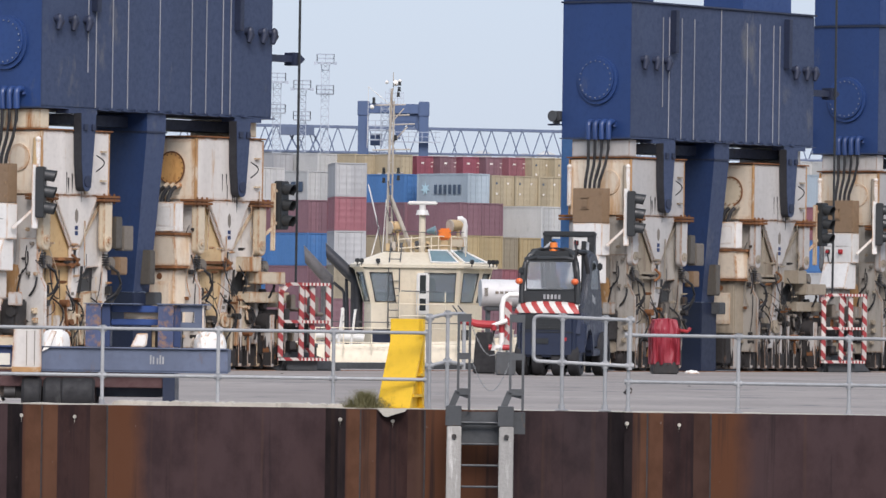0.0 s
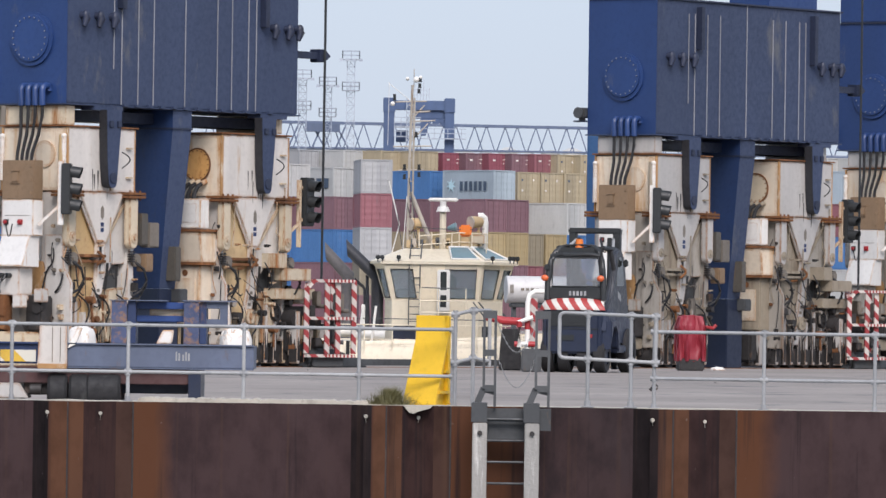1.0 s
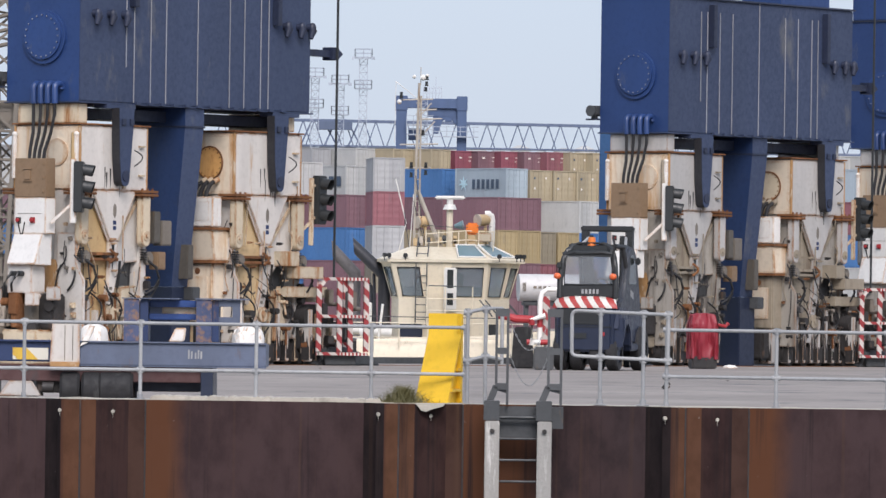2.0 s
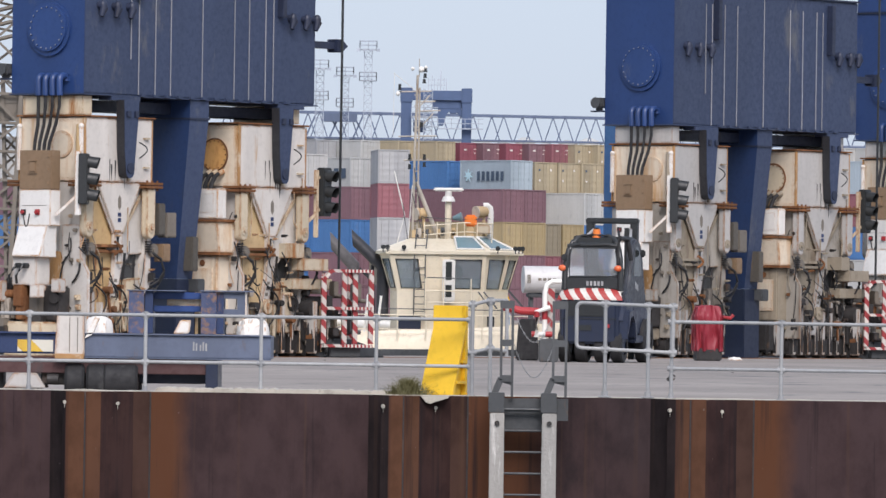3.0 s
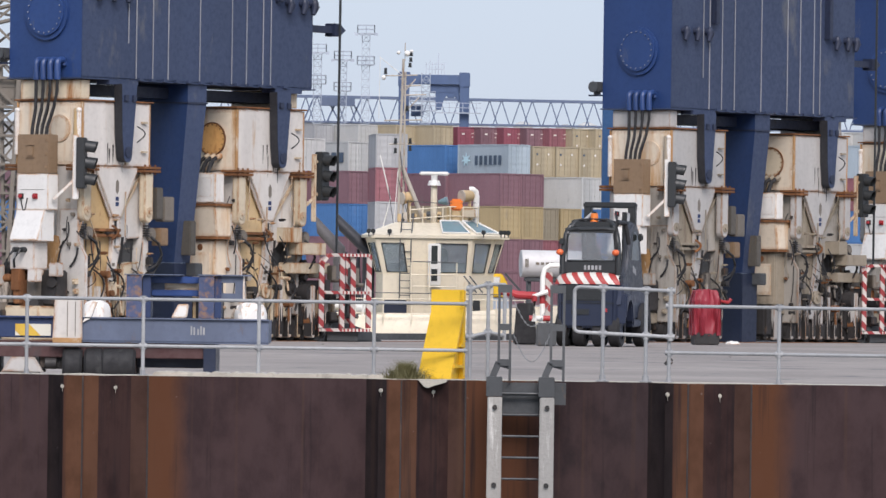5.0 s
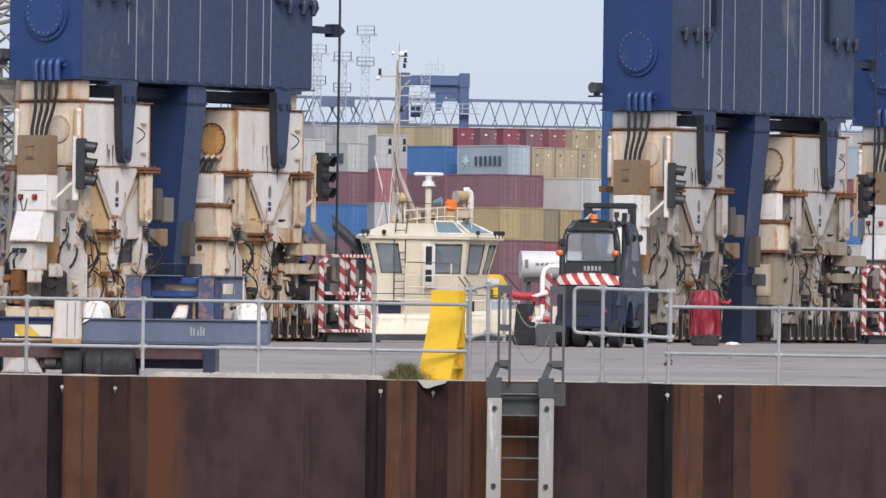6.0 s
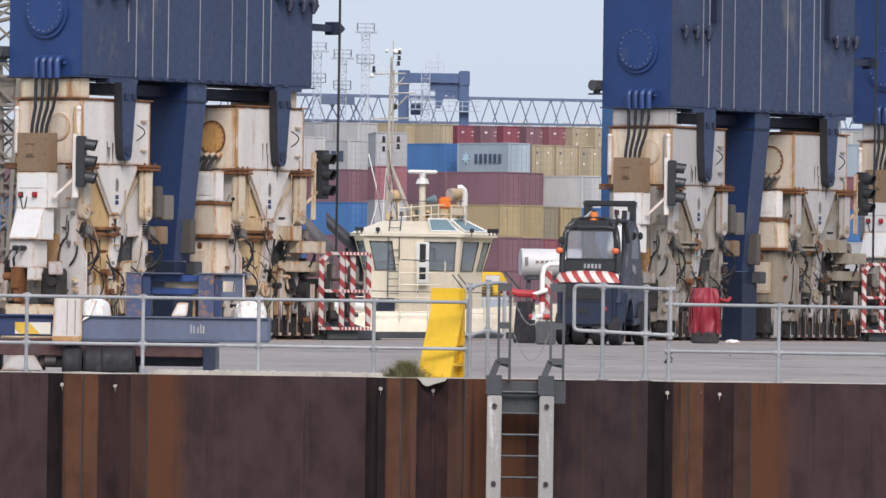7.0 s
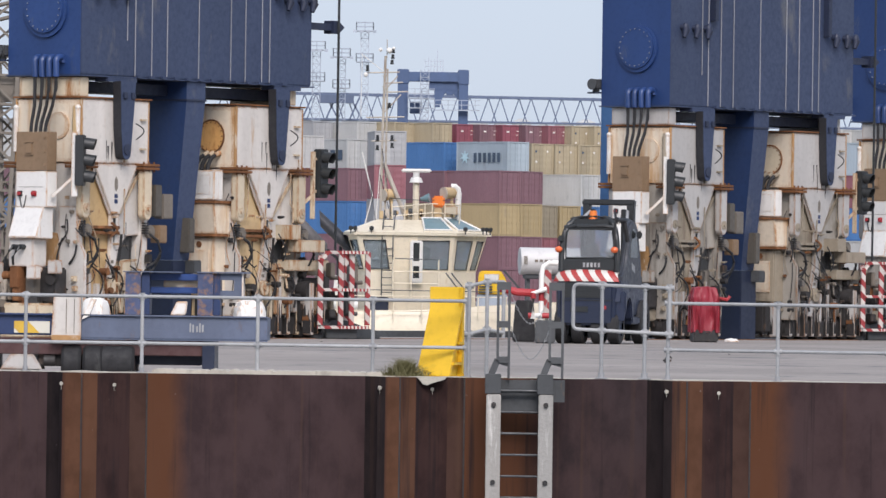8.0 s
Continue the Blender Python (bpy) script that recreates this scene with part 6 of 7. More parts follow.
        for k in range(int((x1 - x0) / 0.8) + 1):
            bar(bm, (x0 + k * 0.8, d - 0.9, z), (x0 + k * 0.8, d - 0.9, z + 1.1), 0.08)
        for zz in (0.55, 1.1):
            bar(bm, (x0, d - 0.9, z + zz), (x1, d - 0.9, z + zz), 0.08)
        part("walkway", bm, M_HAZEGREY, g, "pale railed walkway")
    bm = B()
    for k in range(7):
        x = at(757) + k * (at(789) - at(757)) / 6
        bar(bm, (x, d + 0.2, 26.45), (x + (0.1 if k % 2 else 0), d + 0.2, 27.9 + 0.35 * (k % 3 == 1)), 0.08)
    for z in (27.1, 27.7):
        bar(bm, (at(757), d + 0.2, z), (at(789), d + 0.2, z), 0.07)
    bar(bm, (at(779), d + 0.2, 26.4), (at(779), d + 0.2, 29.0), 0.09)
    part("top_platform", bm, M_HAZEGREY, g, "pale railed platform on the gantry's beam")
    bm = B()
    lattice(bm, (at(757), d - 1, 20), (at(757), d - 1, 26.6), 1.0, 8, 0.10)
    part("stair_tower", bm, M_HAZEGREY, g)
    # mast towers with lamp platforms
    d = 1000.0
    tw = []
    for px, top in ((650, 39.9), (609.5, 36.0), (565, 37.0)):
        t = thing("lighting_mast", pose(P(px, 0, d).x, d, 0), "pale lattice lighting mast with railed platforms", "lighting mast", "lighting masts")
        bm = B()
        lattice(bm, (0, 0, 0), (0, 0, top - 1.2), 1.15, 34, 0.10)
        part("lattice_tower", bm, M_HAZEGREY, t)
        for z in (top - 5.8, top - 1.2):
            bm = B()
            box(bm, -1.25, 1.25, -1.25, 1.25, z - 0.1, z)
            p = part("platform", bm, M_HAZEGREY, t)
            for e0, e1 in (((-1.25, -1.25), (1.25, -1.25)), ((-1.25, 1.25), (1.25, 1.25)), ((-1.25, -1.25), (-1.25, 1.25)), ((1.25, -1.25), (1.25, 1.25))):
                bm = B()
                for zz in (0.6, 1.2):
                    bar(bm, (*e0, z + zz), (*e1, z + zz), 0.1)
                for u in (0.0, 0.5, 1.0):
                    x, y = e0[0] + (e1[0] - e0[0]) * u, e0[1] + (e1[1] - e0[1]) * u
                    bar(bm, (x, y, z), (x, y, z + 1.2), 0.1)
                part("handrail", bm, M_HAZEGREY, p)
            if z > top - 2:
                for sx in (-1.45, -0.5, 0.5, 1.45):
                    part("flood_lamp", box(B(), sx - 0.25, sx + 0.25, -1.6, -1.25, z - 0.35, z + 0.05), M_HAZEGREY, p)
    # bright blue column and crane lattice half hidden behind the legs
    bm = B()
    box(bm, 4.22, 4.62, 176, 176.5, -3.7, 13, 0.02)
    solid("blue_column", bm, PAINTS["blue"], "bright blue steel column at the water's edge", "column")
    d = 330.0
    c = thing("dock_crane", pose(0, 0, 0), "grey-green lattice jib of a dock crane", "dock crane")
    bm = B()
    lattice(bm, P(-10, 0, d), P(14, 14, d), 1.6, 10, 0.2)
    lattice(bm, P(14, 14, d), P(-60, 22, d), 1.4, 12, 0.2)
    lattice(bm, P(36, 0, d), P(22, 12, d), 1.0, 10, 0.15)
    bar(bm, P(-60, 10.5, d), P(40, 10.5, d), 1.0, 1.2)
    part("jib", bm, M_GREY, c)


# ---- the tug ----
def tug():
    t = thing("tug_boat", pose(0, 185, 0), "cream harbour tug with a flared wheelhouse, mast and twin dark funnels", "tug boat")
    bm = B()
    # hull: sheer plan drawn up from the waterline
    stations = [(-15, 0.5, -0.55), (-12.5, 2.6, -0.5), (-8, 3.6, -0.4), (0, 3.7, -0.15), (4, 3.4, 0.1), (7, 2.2, 0.4), (8.6, 0.4, 0.6)]
    rings = []
    for x, hb, zt in stations:
        rings.append([bm.verts.new(c) for c in ((x, 3.0 - hb * 0.93, zt + 0.72), (x, 3.0 - hb, zt), (x * 0.98, 3.0 - hb * 0.85, -4.0), (x * 0.98, 3.0 + hb * 0.85, -4.0), (x, 3.0 + hb, zt), (x, 3.0 + hb * 0.93, zt + 0.72), (x, 3.0 + hb * 0.93 - 0.1, zt + 0.72), (x, 3.0 + hb - 0.12, zt), (x, 3.0 - hb + 0.12, zt), (x, 3.0 - hb * 0.93 + 0.1, zt + 0.72))])
    for a, b in zip(rings, rings[1:]):
        for k in range(10):
            bm.faces.new((a[k], a[(k + 1) % 10], b[(k + 1) % 10], b[k]))
    bm.faces.new(rings[0]), bm.faces.new(rings[-1][::-1])
    bmesh.ops.recalc_face_normals(bm, faces=bm.faces[:])
    part("hull", bm, M_TUG, t, "cream hull and bulwark")
    # wheelhouse shell: waist, flared window band, sloped roof edge
    plan_hi = [(-1.82, 0.75), (-1.55, 0.0), (1.12, 0.0), (2.02, 1.15), (2.02, 2.3), (-1.82, 2.3)]
    plan_lo = [(-1.52, 0.75), (-1.32, 0.22), (1.05, 0.22), (1.72, 1.15), (1.72, 2.2), (-1.52, 2.2)]
    bm = B()
    lv = [[bm.verts.new((x, y, z)) for x, y in pl] for z, pl in ((-0.3, plan_lo), (1.62, plan_lo), (1.62, plan_lo))]
    for a, b in zip(lv[:1], lv[1:2]):
        for k in range(6):
            bm.faces.new((a[k], a[(k + 1) % 6], b[(k + 1) % 6], b[k]))
    bm.faces.new(lv[1][::-1])
    bmesh.ops.delete(bm, geom=lv[2], context="VERTS")
    bmesh.ops.recalc_face_normals(bm, faces=bm.faces[:])
    part("lower_house", bm, M_TUG, t)

    def band(k, f):
        (xa, ya), (xb, yb) = plan_lo[k], plan_lo[(k + 1) % 6]
        (xc, yc), (xd, yd) = plan_hi[k], plan_hi[(k + 1) % 6]

        def at(u, v):
            lo = Vector((xa + (xb - xa) * u, ya + (yb - ya) * u, 1.62))
            hi = Vector((xc + (xd - xc) * u, yc + (yd - yc) * u, 2.62))
            return lo.lerp(hi, v)
        return at
    # each face of the flared band: posts, header, window panes in rubber frames
    panes = {0: [(0.15, 0.85)], 1: [(0.055, 0.285), (0.625, 0.955)], 2: [(0.10, 0.58), (0.74, 0.93)], 3: [(0.08, 0.9)], 4: [(0.1, 0.45), (0.55, 0.9)], 5: [(0.1, 0.9)]}
    for k in range(6):
        at = band(k, 0)
        n_out = (at(1, 0) - at(0, 0)).cross(Vector((0, 0, 1))).normalized()
        cuts = sorted({0.0, 1.0, *[c for pr in panes[k] for c in pr]})

        def quad(u0, u1, v0, v1, th=0.06):
            bm = B()
            f = [at(u0, v0), at(u1, v0), at(u1, v1), at(u0, v1)]
            a = [bm.verts.new(p) for p in f]
            b = [bm.verts.new(p - n_out * th) for p in f]
            bm.faces.new(a), bm.faces.new(b[::-1])
            for i in range(4):
                bm.faces.new((a[i], b[i], b[(i + 1) % 4], a[(i + 1) % 4]))
            bmesh.ops.recalc_face_normals(bm, faces=bm.faces[:])
            part("window_surround", bm, M_TUG, t)
        v0, v1 = 0.07, 0.86
        for u0, u1 in zip(cuts, cuts[1:]):
            if (u0, u1) in panes[k]:
                quad(u0, u1, 0, v0), quad(u0, u1, v1, 1)
            else:
                quad(u0, u1, 0, 1)
        for u0, u1 in panes[k]:
            bm = B()
            tube(bm, [at(u0, v0), at(u1, v0), at(u1, v1), at(u0, v1)], 0.020, 6, True)
            w = part("window_frame", bm, M_GREASE, t, "dark rubber window frame")
            bm = B()
            f = [at(u0, v0), at(u1, v0), at(u1, v1), at(u0, v1)]
            a = [bm.verts.new(p - n_out * 0.02) for p in f]
            b = [bm.verts.new(p - n_out * 0.035) for p in f]
            bm.faces.new(a), bm.faces.new(b[::-1])
            for i in range(4):
                bm.faces.new((a[i], b[i], b[(i + 1) % 4], a[(i + 1) % 4]))
            bmesh.ops.recalc_face_normals(bm, faces=bm.faces[:])
            o = part("pane", bm, M_GLASS, w)
            o.visible_shadow = False
    # consoles inside
    bm = B()
    box(bm, -1.2, 1.4, 0.9, 1.3, 1.63, 1.95, 0.03)
    box(bm, 0.1, 0.45, 1.3, 1.6, 1.63, 2.35, 0.06)
    box(bm, -0.9, -0.5, 0.5, 0.8, 1.63, 2.2, 0.05)
    part("console", bm, M_INTERIOR, t)
    # roof with a brow, sloped sky windows
    bm = B()
    brow = [(x * 1.06, y * 1.03 - 0.06) for x, y in plan_hi]
    crown = [(-1.05, 1.0), (-0.95, 0.65), (0.75, 0.65), (1.15, 1.15), (1.15, 1.8), (-1.05, 1.8)]
    lv = [[bm.verts.new((x, y, z)) for x, y in pl] for z, pl in ((2.62, brow), (2.70, brow), (3.05, crown))]
    for a, b in zip(lv, lv[1:]):
        for k in range(6):
            bm.faces.new((a[k], a[(k + 1) % 6], b[(k + 1) % 6], b[k]))
    bm.faces.new(lv[2]), bm.faces.new(lv[0][::-1])
    bmesh.ops.recalc_face_normals(bm, faces=bm.faces[:])
    roof = part("roof", bm, M_TUG, t)
    for u0, u1, k in ((0.69, 0.97, 1), (0.10, 0.85, 2)):
        bm = B()
        lo0, lo1 = Vector((*brow[k], 2.70)), Vector((*brow[(k + 1) % 6], 2.70))
        hi0, hi1 = Vector((*crown[k], 3.14)), Vector((*crown[(k + 1) % 6], 3.14))
        nn = (lo1 - lo0).cross(hi0 - lo0).normalized() * 0.012
        f = [lo0.lerp(lo1, u0).lerp(hi0.lerp(hi1, u0), 0.14), lo0.lerp(lo1, u1).lerp(hi0.lerp(hi1, u1), 0.14), lo0.lerp(lo1, u1).lerp(hi0.lerp(hi1, u1), 0.9), lo0.lerp(lo1, u0).lerp(hi0.lerp(hi1, u0), 0.9)]
        a, b = [bm.verts.new(p + nn) for p in f], [bm.verts.new(p + nn * 0.2) for p in f]
        bm.faces.new(a), bm.faces.new(b[::-1])
        for i in range(4):
            bm.faces.new((a[i], b[i], b[(i + 1) % 4], a[(i + 1) % 4]))
        bmesh.ops.recalc_face_normals(bm, faces=bm.faces[:])
        sw = part("sky_window", bm, mat_skyglass, roof, "sloping blue-green sky window")
        part("window_trim", tube(B(), [p + nn for p in f], 0.035, 6, True), M_TUGWHITE, roof)
    # white side door with two small panes
    bm = B()
    box(bm, -0.09, 0.26, -0.02, 0.05, 1.32, 2.48, 0.03)
    dr = part("door", bm, M_TUGWHITE, t, "white door with two small windows")
    for z0, z1 in ((1.92, 2.42), (1.45, 1.78)):
        bm = B()
        box(bm, 0.0, 0.17, -0.032, -0.021, z0, z1, 0.004)
        part("door_pane", bm, mat_darkglass, dr)
    # deck rails
    bm = B()
    for z in (1.30, 1.62):
        tube(bm, [(-0.55, -0.25, z), (0.7, -0.25, z)], 0.018, 6)
    for x in (-0.55, -0.05, 0.7):
        tube(bm, [(x, -0.25, 0.9), (x, -0.25, 1.95)], 0.018, 6)
    for z in (0.55, 0.95):
        tube(bm, [(-3.6, -0.65, z), (2.6, -0.65, z)], 0.016, 6)
    for k in range(9):
        tube(bm, [(-3.6 + k * 0.77, -0.65, 0.3), (-3.6 + k * 0.77, -0.65, 0.95)], 0.016, 6)
    part("deck_rail", bm, M_TUG, t, "thin cream deck rails")
    bm = B()
    tube(bm, [(-2.6, -0.3, 1.12), (2.4, -0.3, 1.10)], 0.014, 6)
    tube(bm, [(-0.5, -0.3, 1.98), (0.65, -0.3, 1.96)], 0.016, 6)
    tube(bm, [(0.9, -0.2, 1.6), (1.25, -0.3, 1.15)], 0.02, 6)
    tube(bm, [(1.05, -0.2, 1.6), (1.42, -0.3, 1.15)], 0.02, 6)
    part("dark_line", bm, M_DARKSTEEL, t)
    bm = B()
    box(bm, -1.3, -0.66, 0.1, 0.2, 0.52, 0.92, 0.02)
    part("hatch_door", bm, M_NAVY, t, "navy blue hatch")
    # ladder up to the mast
    bm = B()
    for x in (-0.86, -0.56):
        tube(bm, [(x, 0.05, 0.8), (x, 0.02, 2.6), (x + 0.06, 0.3, 3.3)], 0.018, 6)
    for k in range(12):
        tube(bm, [(-0.86, 0.05, 0.85 + k * 0.2), (-0.56, 0.05, 0.85 + k * 0.2)], 0.013, 6)
    part("ladder", bm, M_DARKSTEEL, t)
    # mast with cross trees, lamps and stays
    bm = B()
    tube(bm, [(-0.93, 0.9, 2.9), (-0.90, 0.9, 5.2), (-0.84, 0.9, 7.55)], 0.036, 8)
    tube(bm, [(-0.80, 0.9, 2.9), (-0.78, 0.9, 7.2)], 0.03, 6)
    for k in range(14):
        tube(bm, [(-0.93, 0.9, 3.1 + k * 0.3), (-0.78, 0.9, 3.1 + k * 0.3)], 0.014, 5)
    for z, x0, x1 in ((7.08, -1.35, -0.45), (6.55, -0.88, -0.2), (5.85, -1.35, -0.3), (6.8, -0.85, -0.35), (5.2, -1.2, -0.5)):
        tube(bm, [(x0, 0.9, z), (x1, 0.9, z + 0.03)], 0.022, 6)
    tube(bm, [(-0.85, 0.9, 4.6), (-0.2, 0.9, 3.05)], 0.06, 8)
    tube(bm, [(-0.85, 0.9, 6.0), (-0.4, 0.9, 6.5)], 0.02, 6)
    tube(bm, [(-0.85, 0.9, 6.6), (-0.5, 0.9, 7.0)], 0.02, 6)
    tube(bm, [(-0.80, 0.9, 7.5), (-0.80, 0.9, 8.0)], 0.012, 5)
    mast = part("mast", bm, M_MAST, t)
    for x, z, h in ((-1.33, 7.15, 0.18), (-1.03, 5.25, 0.15), (-0.63, 5.25, 0.15), (-0.66, 7.35, 0.12), (-0.64, 7.5, 0.12), (-0.63, 7.66, 0.12), (-0.63, 5.05, 0.14), (-1.03, 4.98, 0.14), (-0.72, 6.15, 0.14)):
        bm = B()
        cyl(bm, (x, 0.85, z), (x, 0.85, z + h * 0.8), 0.042, seg=10)
        cyl(bm, (x, 0.85, z - 0.03), (x, 0.85, z), 0.055, seg=10)
        part("nav_lamp", bm, M_BLACK, mast)
    for x, z, r in ((-0.98, 7.72, 0.055), (-0.74, 7.70, 0.085), (-0.62, 7.76, 0.05), (-1.38, 7.03, 0.065)):
        bm = B()
        bmesh.ops.create_uvsphere(bm, u_segments=14, v_segments=8, radius=r, matrix=Matrix.Translation((x, 0.85, z)))
        part("dome_aerial", bm, M_TUGWHITE, mast)
    bm = B()
    tube(bm, [(-1.35, 0.9, 2.9), (-1.15, 0.9, 3.7), (-1.45, 0.9, 4.9)], 0.02, 6)
    tube(bm, [(-1.05, 0.9, 2.9), (-0.95, 0.9, 4.5)], 0.014, 6)
    tube(bm, sag((-0.87, 0.9, 7.1), (-1.5, 0.9, 8.0 - 0.4), 0, 6), 0.01, 5)
    tube(bm, [(-1.48, 0.9, 7.6), (-1.5, 0.9, 5.9)], 0.008, 5)
    part("whip_aerial", bm, M_TUGWHITE, mast)
    # radar
    bm = B()
    tube(bm, [(0.05, 1.0, 3.0), (0.05, 1.0, 4.1)], 0.09, 10)
    bar(bm, (0.05, 1.0, 3.4), (0.35, 1.0, 3.0), 0.05)
    rp = part("radar_post", bm, M_TUG, t)
    bm = B()
    cyl(bm, (0.05, 1.0, 4.08), (0.05, 1.0, 4.22), 0.19, 0.14, 16)
    cyl(bm, (0.05, 1.0, 4.22), (0.05, 1.0, 4.36), 0.09, seg=12)
    part("radar_gearbox", bm, M_TUGWHITE, rp)
    bm = B()
    box(bm, -0.36, 0.46, 0.93, 1.07, 4.36, 4.46, 0.03)
    part("radar_scanner", bm, M_TUGWHITE, rp, "white radar scanner bar")
    # search lights, buoy box, horn, roof rail
    for x, z, mm in ((0.98, 3.82, 0), (-0.68, 3.75, 1)):
        bm = B()
        cyl(bm, (x + 0.1, 1.1, z), (x - 0.16, 0.85, z - 0.03), 0.15, 0.17, 18)
        tube(bm, [(x + 0.05, 1.0, z - 0.15), (x + 0.06, 1.0, 2.95)], 0.045, 8)
        sl = part("search_light", bm, M_TANPAINT, t, "tan search light")
        part("lamp_rim", cyl(B(), (x - 0.16, 0.85, z - 0.03), (x - 0.18, 0.835, z - 0.032), 0.175, seg=18), M_MAST, sl)
    bm = B()
    tube(bm, [(1.2, 1.05, 3.0), (1.22, 1.05, 3.80), (1.20, 1.05, 3.92), (1.12, 1.05, 3.99), (1.02, 1.05, 3.98)], 0.085, 10)
    part("vent_pipe", bm, M_TUGWHITE, t)
    bm = B()
    box(bm, 0.50, 0.84, 0.75, 1.0, 3.40, 3.72, 0.05)
    part("box_stand", box(B(), 0.56, 0.76, 0.78, 0.95, 3.05, 3.395, 0.03), M_TANPAINT, t)
    part("buoy_box", bm, M_ORANGE, t, "orange life-saving box")
    bm = B()
    box(bm, 0.82, 1.2, 0.7, 0.95, 3.2, 3.45, 0.02)
    part("locker", bm, M_CREAM, t)
    bm = B()
    cyl(bm, (0.18, 0.8, 3.62), (0.42, 0.75, 3.66), 0.05, 0.13, 14)
    part("horn", bm, mat_skyglass, t)
    bm = B()
    for z in (3.25, 3.5):
        tube(bm, [(-0.6, 0.7, z - 0.1), (0.5, 0.7, z), (1.3, 1.0, z - 0.02)], 0.016, 6)
    for x in (-0.6, -0.25, 0.1, 0.3, 0.5, 0.85, 1.25):
        tube(bm, [(x, 0.7, 2.95), (x, 0.7, 3.5)], 0.016, 6)
    part("roof_rail", bm, M_TUG, t)
    for x in (-1.72, -1.6, -1.15, 1.42, 1.9, 2.0, 2.1):
        bm = B()
        box(bm, x - 0.06, x + 0.06, -0.12, 0.0, 2.74, 2.86, 0.02)
        tube(bm, [(x, -0.05, 2.66), (x, -0.05, 2.75)], 0.015, 6)
        part("deck_lamp", bm, M_BLACK, t)
    rt = random.Random(8)
    for k in range(10):
        x, z = rt.uniform(-1.0, 1.3), rt.uniform(3.05, 3.2)
        part("roof_fitting", box(B(), x - 0.05, x + 0.06, 0.72, 0.85, z, z + rt.uniform(0.08, 0.25), 0.015), rt.choice((M_MAST, M_DARKSTEEL, M_TANPAINT)), t)
    for x0, z0, x1, z1 in ((-0.95, 4.3, -0.6, 3.05), (-0.7, 3.65, 1.2, 3.62), (-0.9, 5.0, -0.62, 3.2), (-1.2, 4.0, -1.05, 3.0)):
        part("rigging_line", tube(B(), sag((x0, 0.8, z0), (x1, 0.8, z1), 0.04, 8), 0.011, 5), M_DARKSTEEL, t)
    # twin funnels: an upright pipe, a mitred elbow and a raking pipe cut off plumb
    for x, y, z, dx, dz, m in ((-1.73, 1.2, 2.26, -0.86, 0.80, M_FUNNEL), (-2.56, 2.3, 2.30, -0.64, 0.68, M_FUNNEL_DUSTY)):
        bm = B()
        r, n = 0.17, 20
        slope = math.atan2(dz, -dx)
        turn = (math.pi / 2 + slope) / 2
        rings = []
        for k in range(n):
            c, s_ = r * math.cos(2 * math.pi * k / n), r * math.sin(2 * math.pi * k / n)
            rings.append([(x + c, y + s_, -0.3), (x + c, y + s_, z + c * math.tan(math.pi / 2 - turn)), (x + dx - c * 0.12, y + s_, z + dz + c / math.cos(slope))])
        vs = [[bm.verts.new(p) for p in col] for col in rings]
        for a, b in zip(vs, vs[1:] + vs[:1]):
            for k in range(2):
                bm.faces.new((a[k], b[k], b[k + 1], a[k + 1]))
        lip = [bm.verts.new((v[2].co.x + 0.12, y + (v[2].co.y - y) * 0.85, z + dz - 0.09 + (v[2].co.z - z - dz) * 0.85)) for v in vs]
        for k in range(n):
            bm.faces.new((vs[k][2], vs[(k + 1) % n][2], lip[(k + 1) % n], lip[k]))
        bm.faces.new(lip)
        bmesh.ops.recalc_face_normals(bm, faces=bm.faces[:])
        part("funnel", bm, m, t, "sooty dark exhaust funnel with a raking mitred tip")
    for pts in ([(-2.38, 1.5, 2.2), (-2.12, 1.5, 1.98), (-2.08, 1.5, 1.9), (-2.04, 1.5, 0.0)], [(-2.02, 1.3, 2.3), (-1.98, 1.3, 1.2), (-1.95, 1.3, 0.0)]):
        part("vent_pipe", tube(B(), pts, 0.045, 8), M_FUNNEL, t)
    for x in (-2.1, -1.75):
        part("stanchion", tube(B(), [(x - 0.12, -0.4, 0.35), (x, -0.4, 1.46)], 0.035, 8), M_TUGWHITE, t)
    bm = B()
    tube(bm, [(-2.38, -0.25, 0.66), (-2.3, -0.25, 0.67), (-1.95, -0.25, 0.68), (-1.6, -0.25, 0.67), (-1.5, -0.25, 0.66)], 0.14, 12)
    part("rolled_cover", bm, M_TUGWHITE, t, "rolled white canvas cover")
    # aft deck gear
    bm = B()
    box(bm, -3.3, -2.0, 0.6, 2.0, -0.3, 0.55, 0.05)
    cyl(bm, (-3.0, 0.2, 0.75), (-2.2, 0.2, 0.75), 0.14)
    box(bm, -2.15, -2.05, -0.3, -0.2, 0.2, 1.5, 0.02)
    part("deck_gear", bm, M_TUGWHITE, t)
    bm = B()
    for k in range(6):
        z = 0.3 + k * 0.02
        cyl(bm, (-4.2 + k * 0.34, -0.7, 0.0), (-4.2 + k * 0.34, -0.7, 0.5), 0.05)
    part("bollard", bm, M_GREASE, t)
    bm = B()
    box(bm, 1.15, 1.35, -0.25, -0.1, 0.2, 0.95, 0.02)
    part("mooring_post", bm, M_BLACK, t)
    return t


mat_skyglass = mat("blue_green_glass", (0.15, 0.235, 0.265), 0.12, vary=0.15, bump=0)
mat_darkglass = mat("black_glass", (0.02, 0.025, 0.025), 0.1, vary=0.1, bump=0)
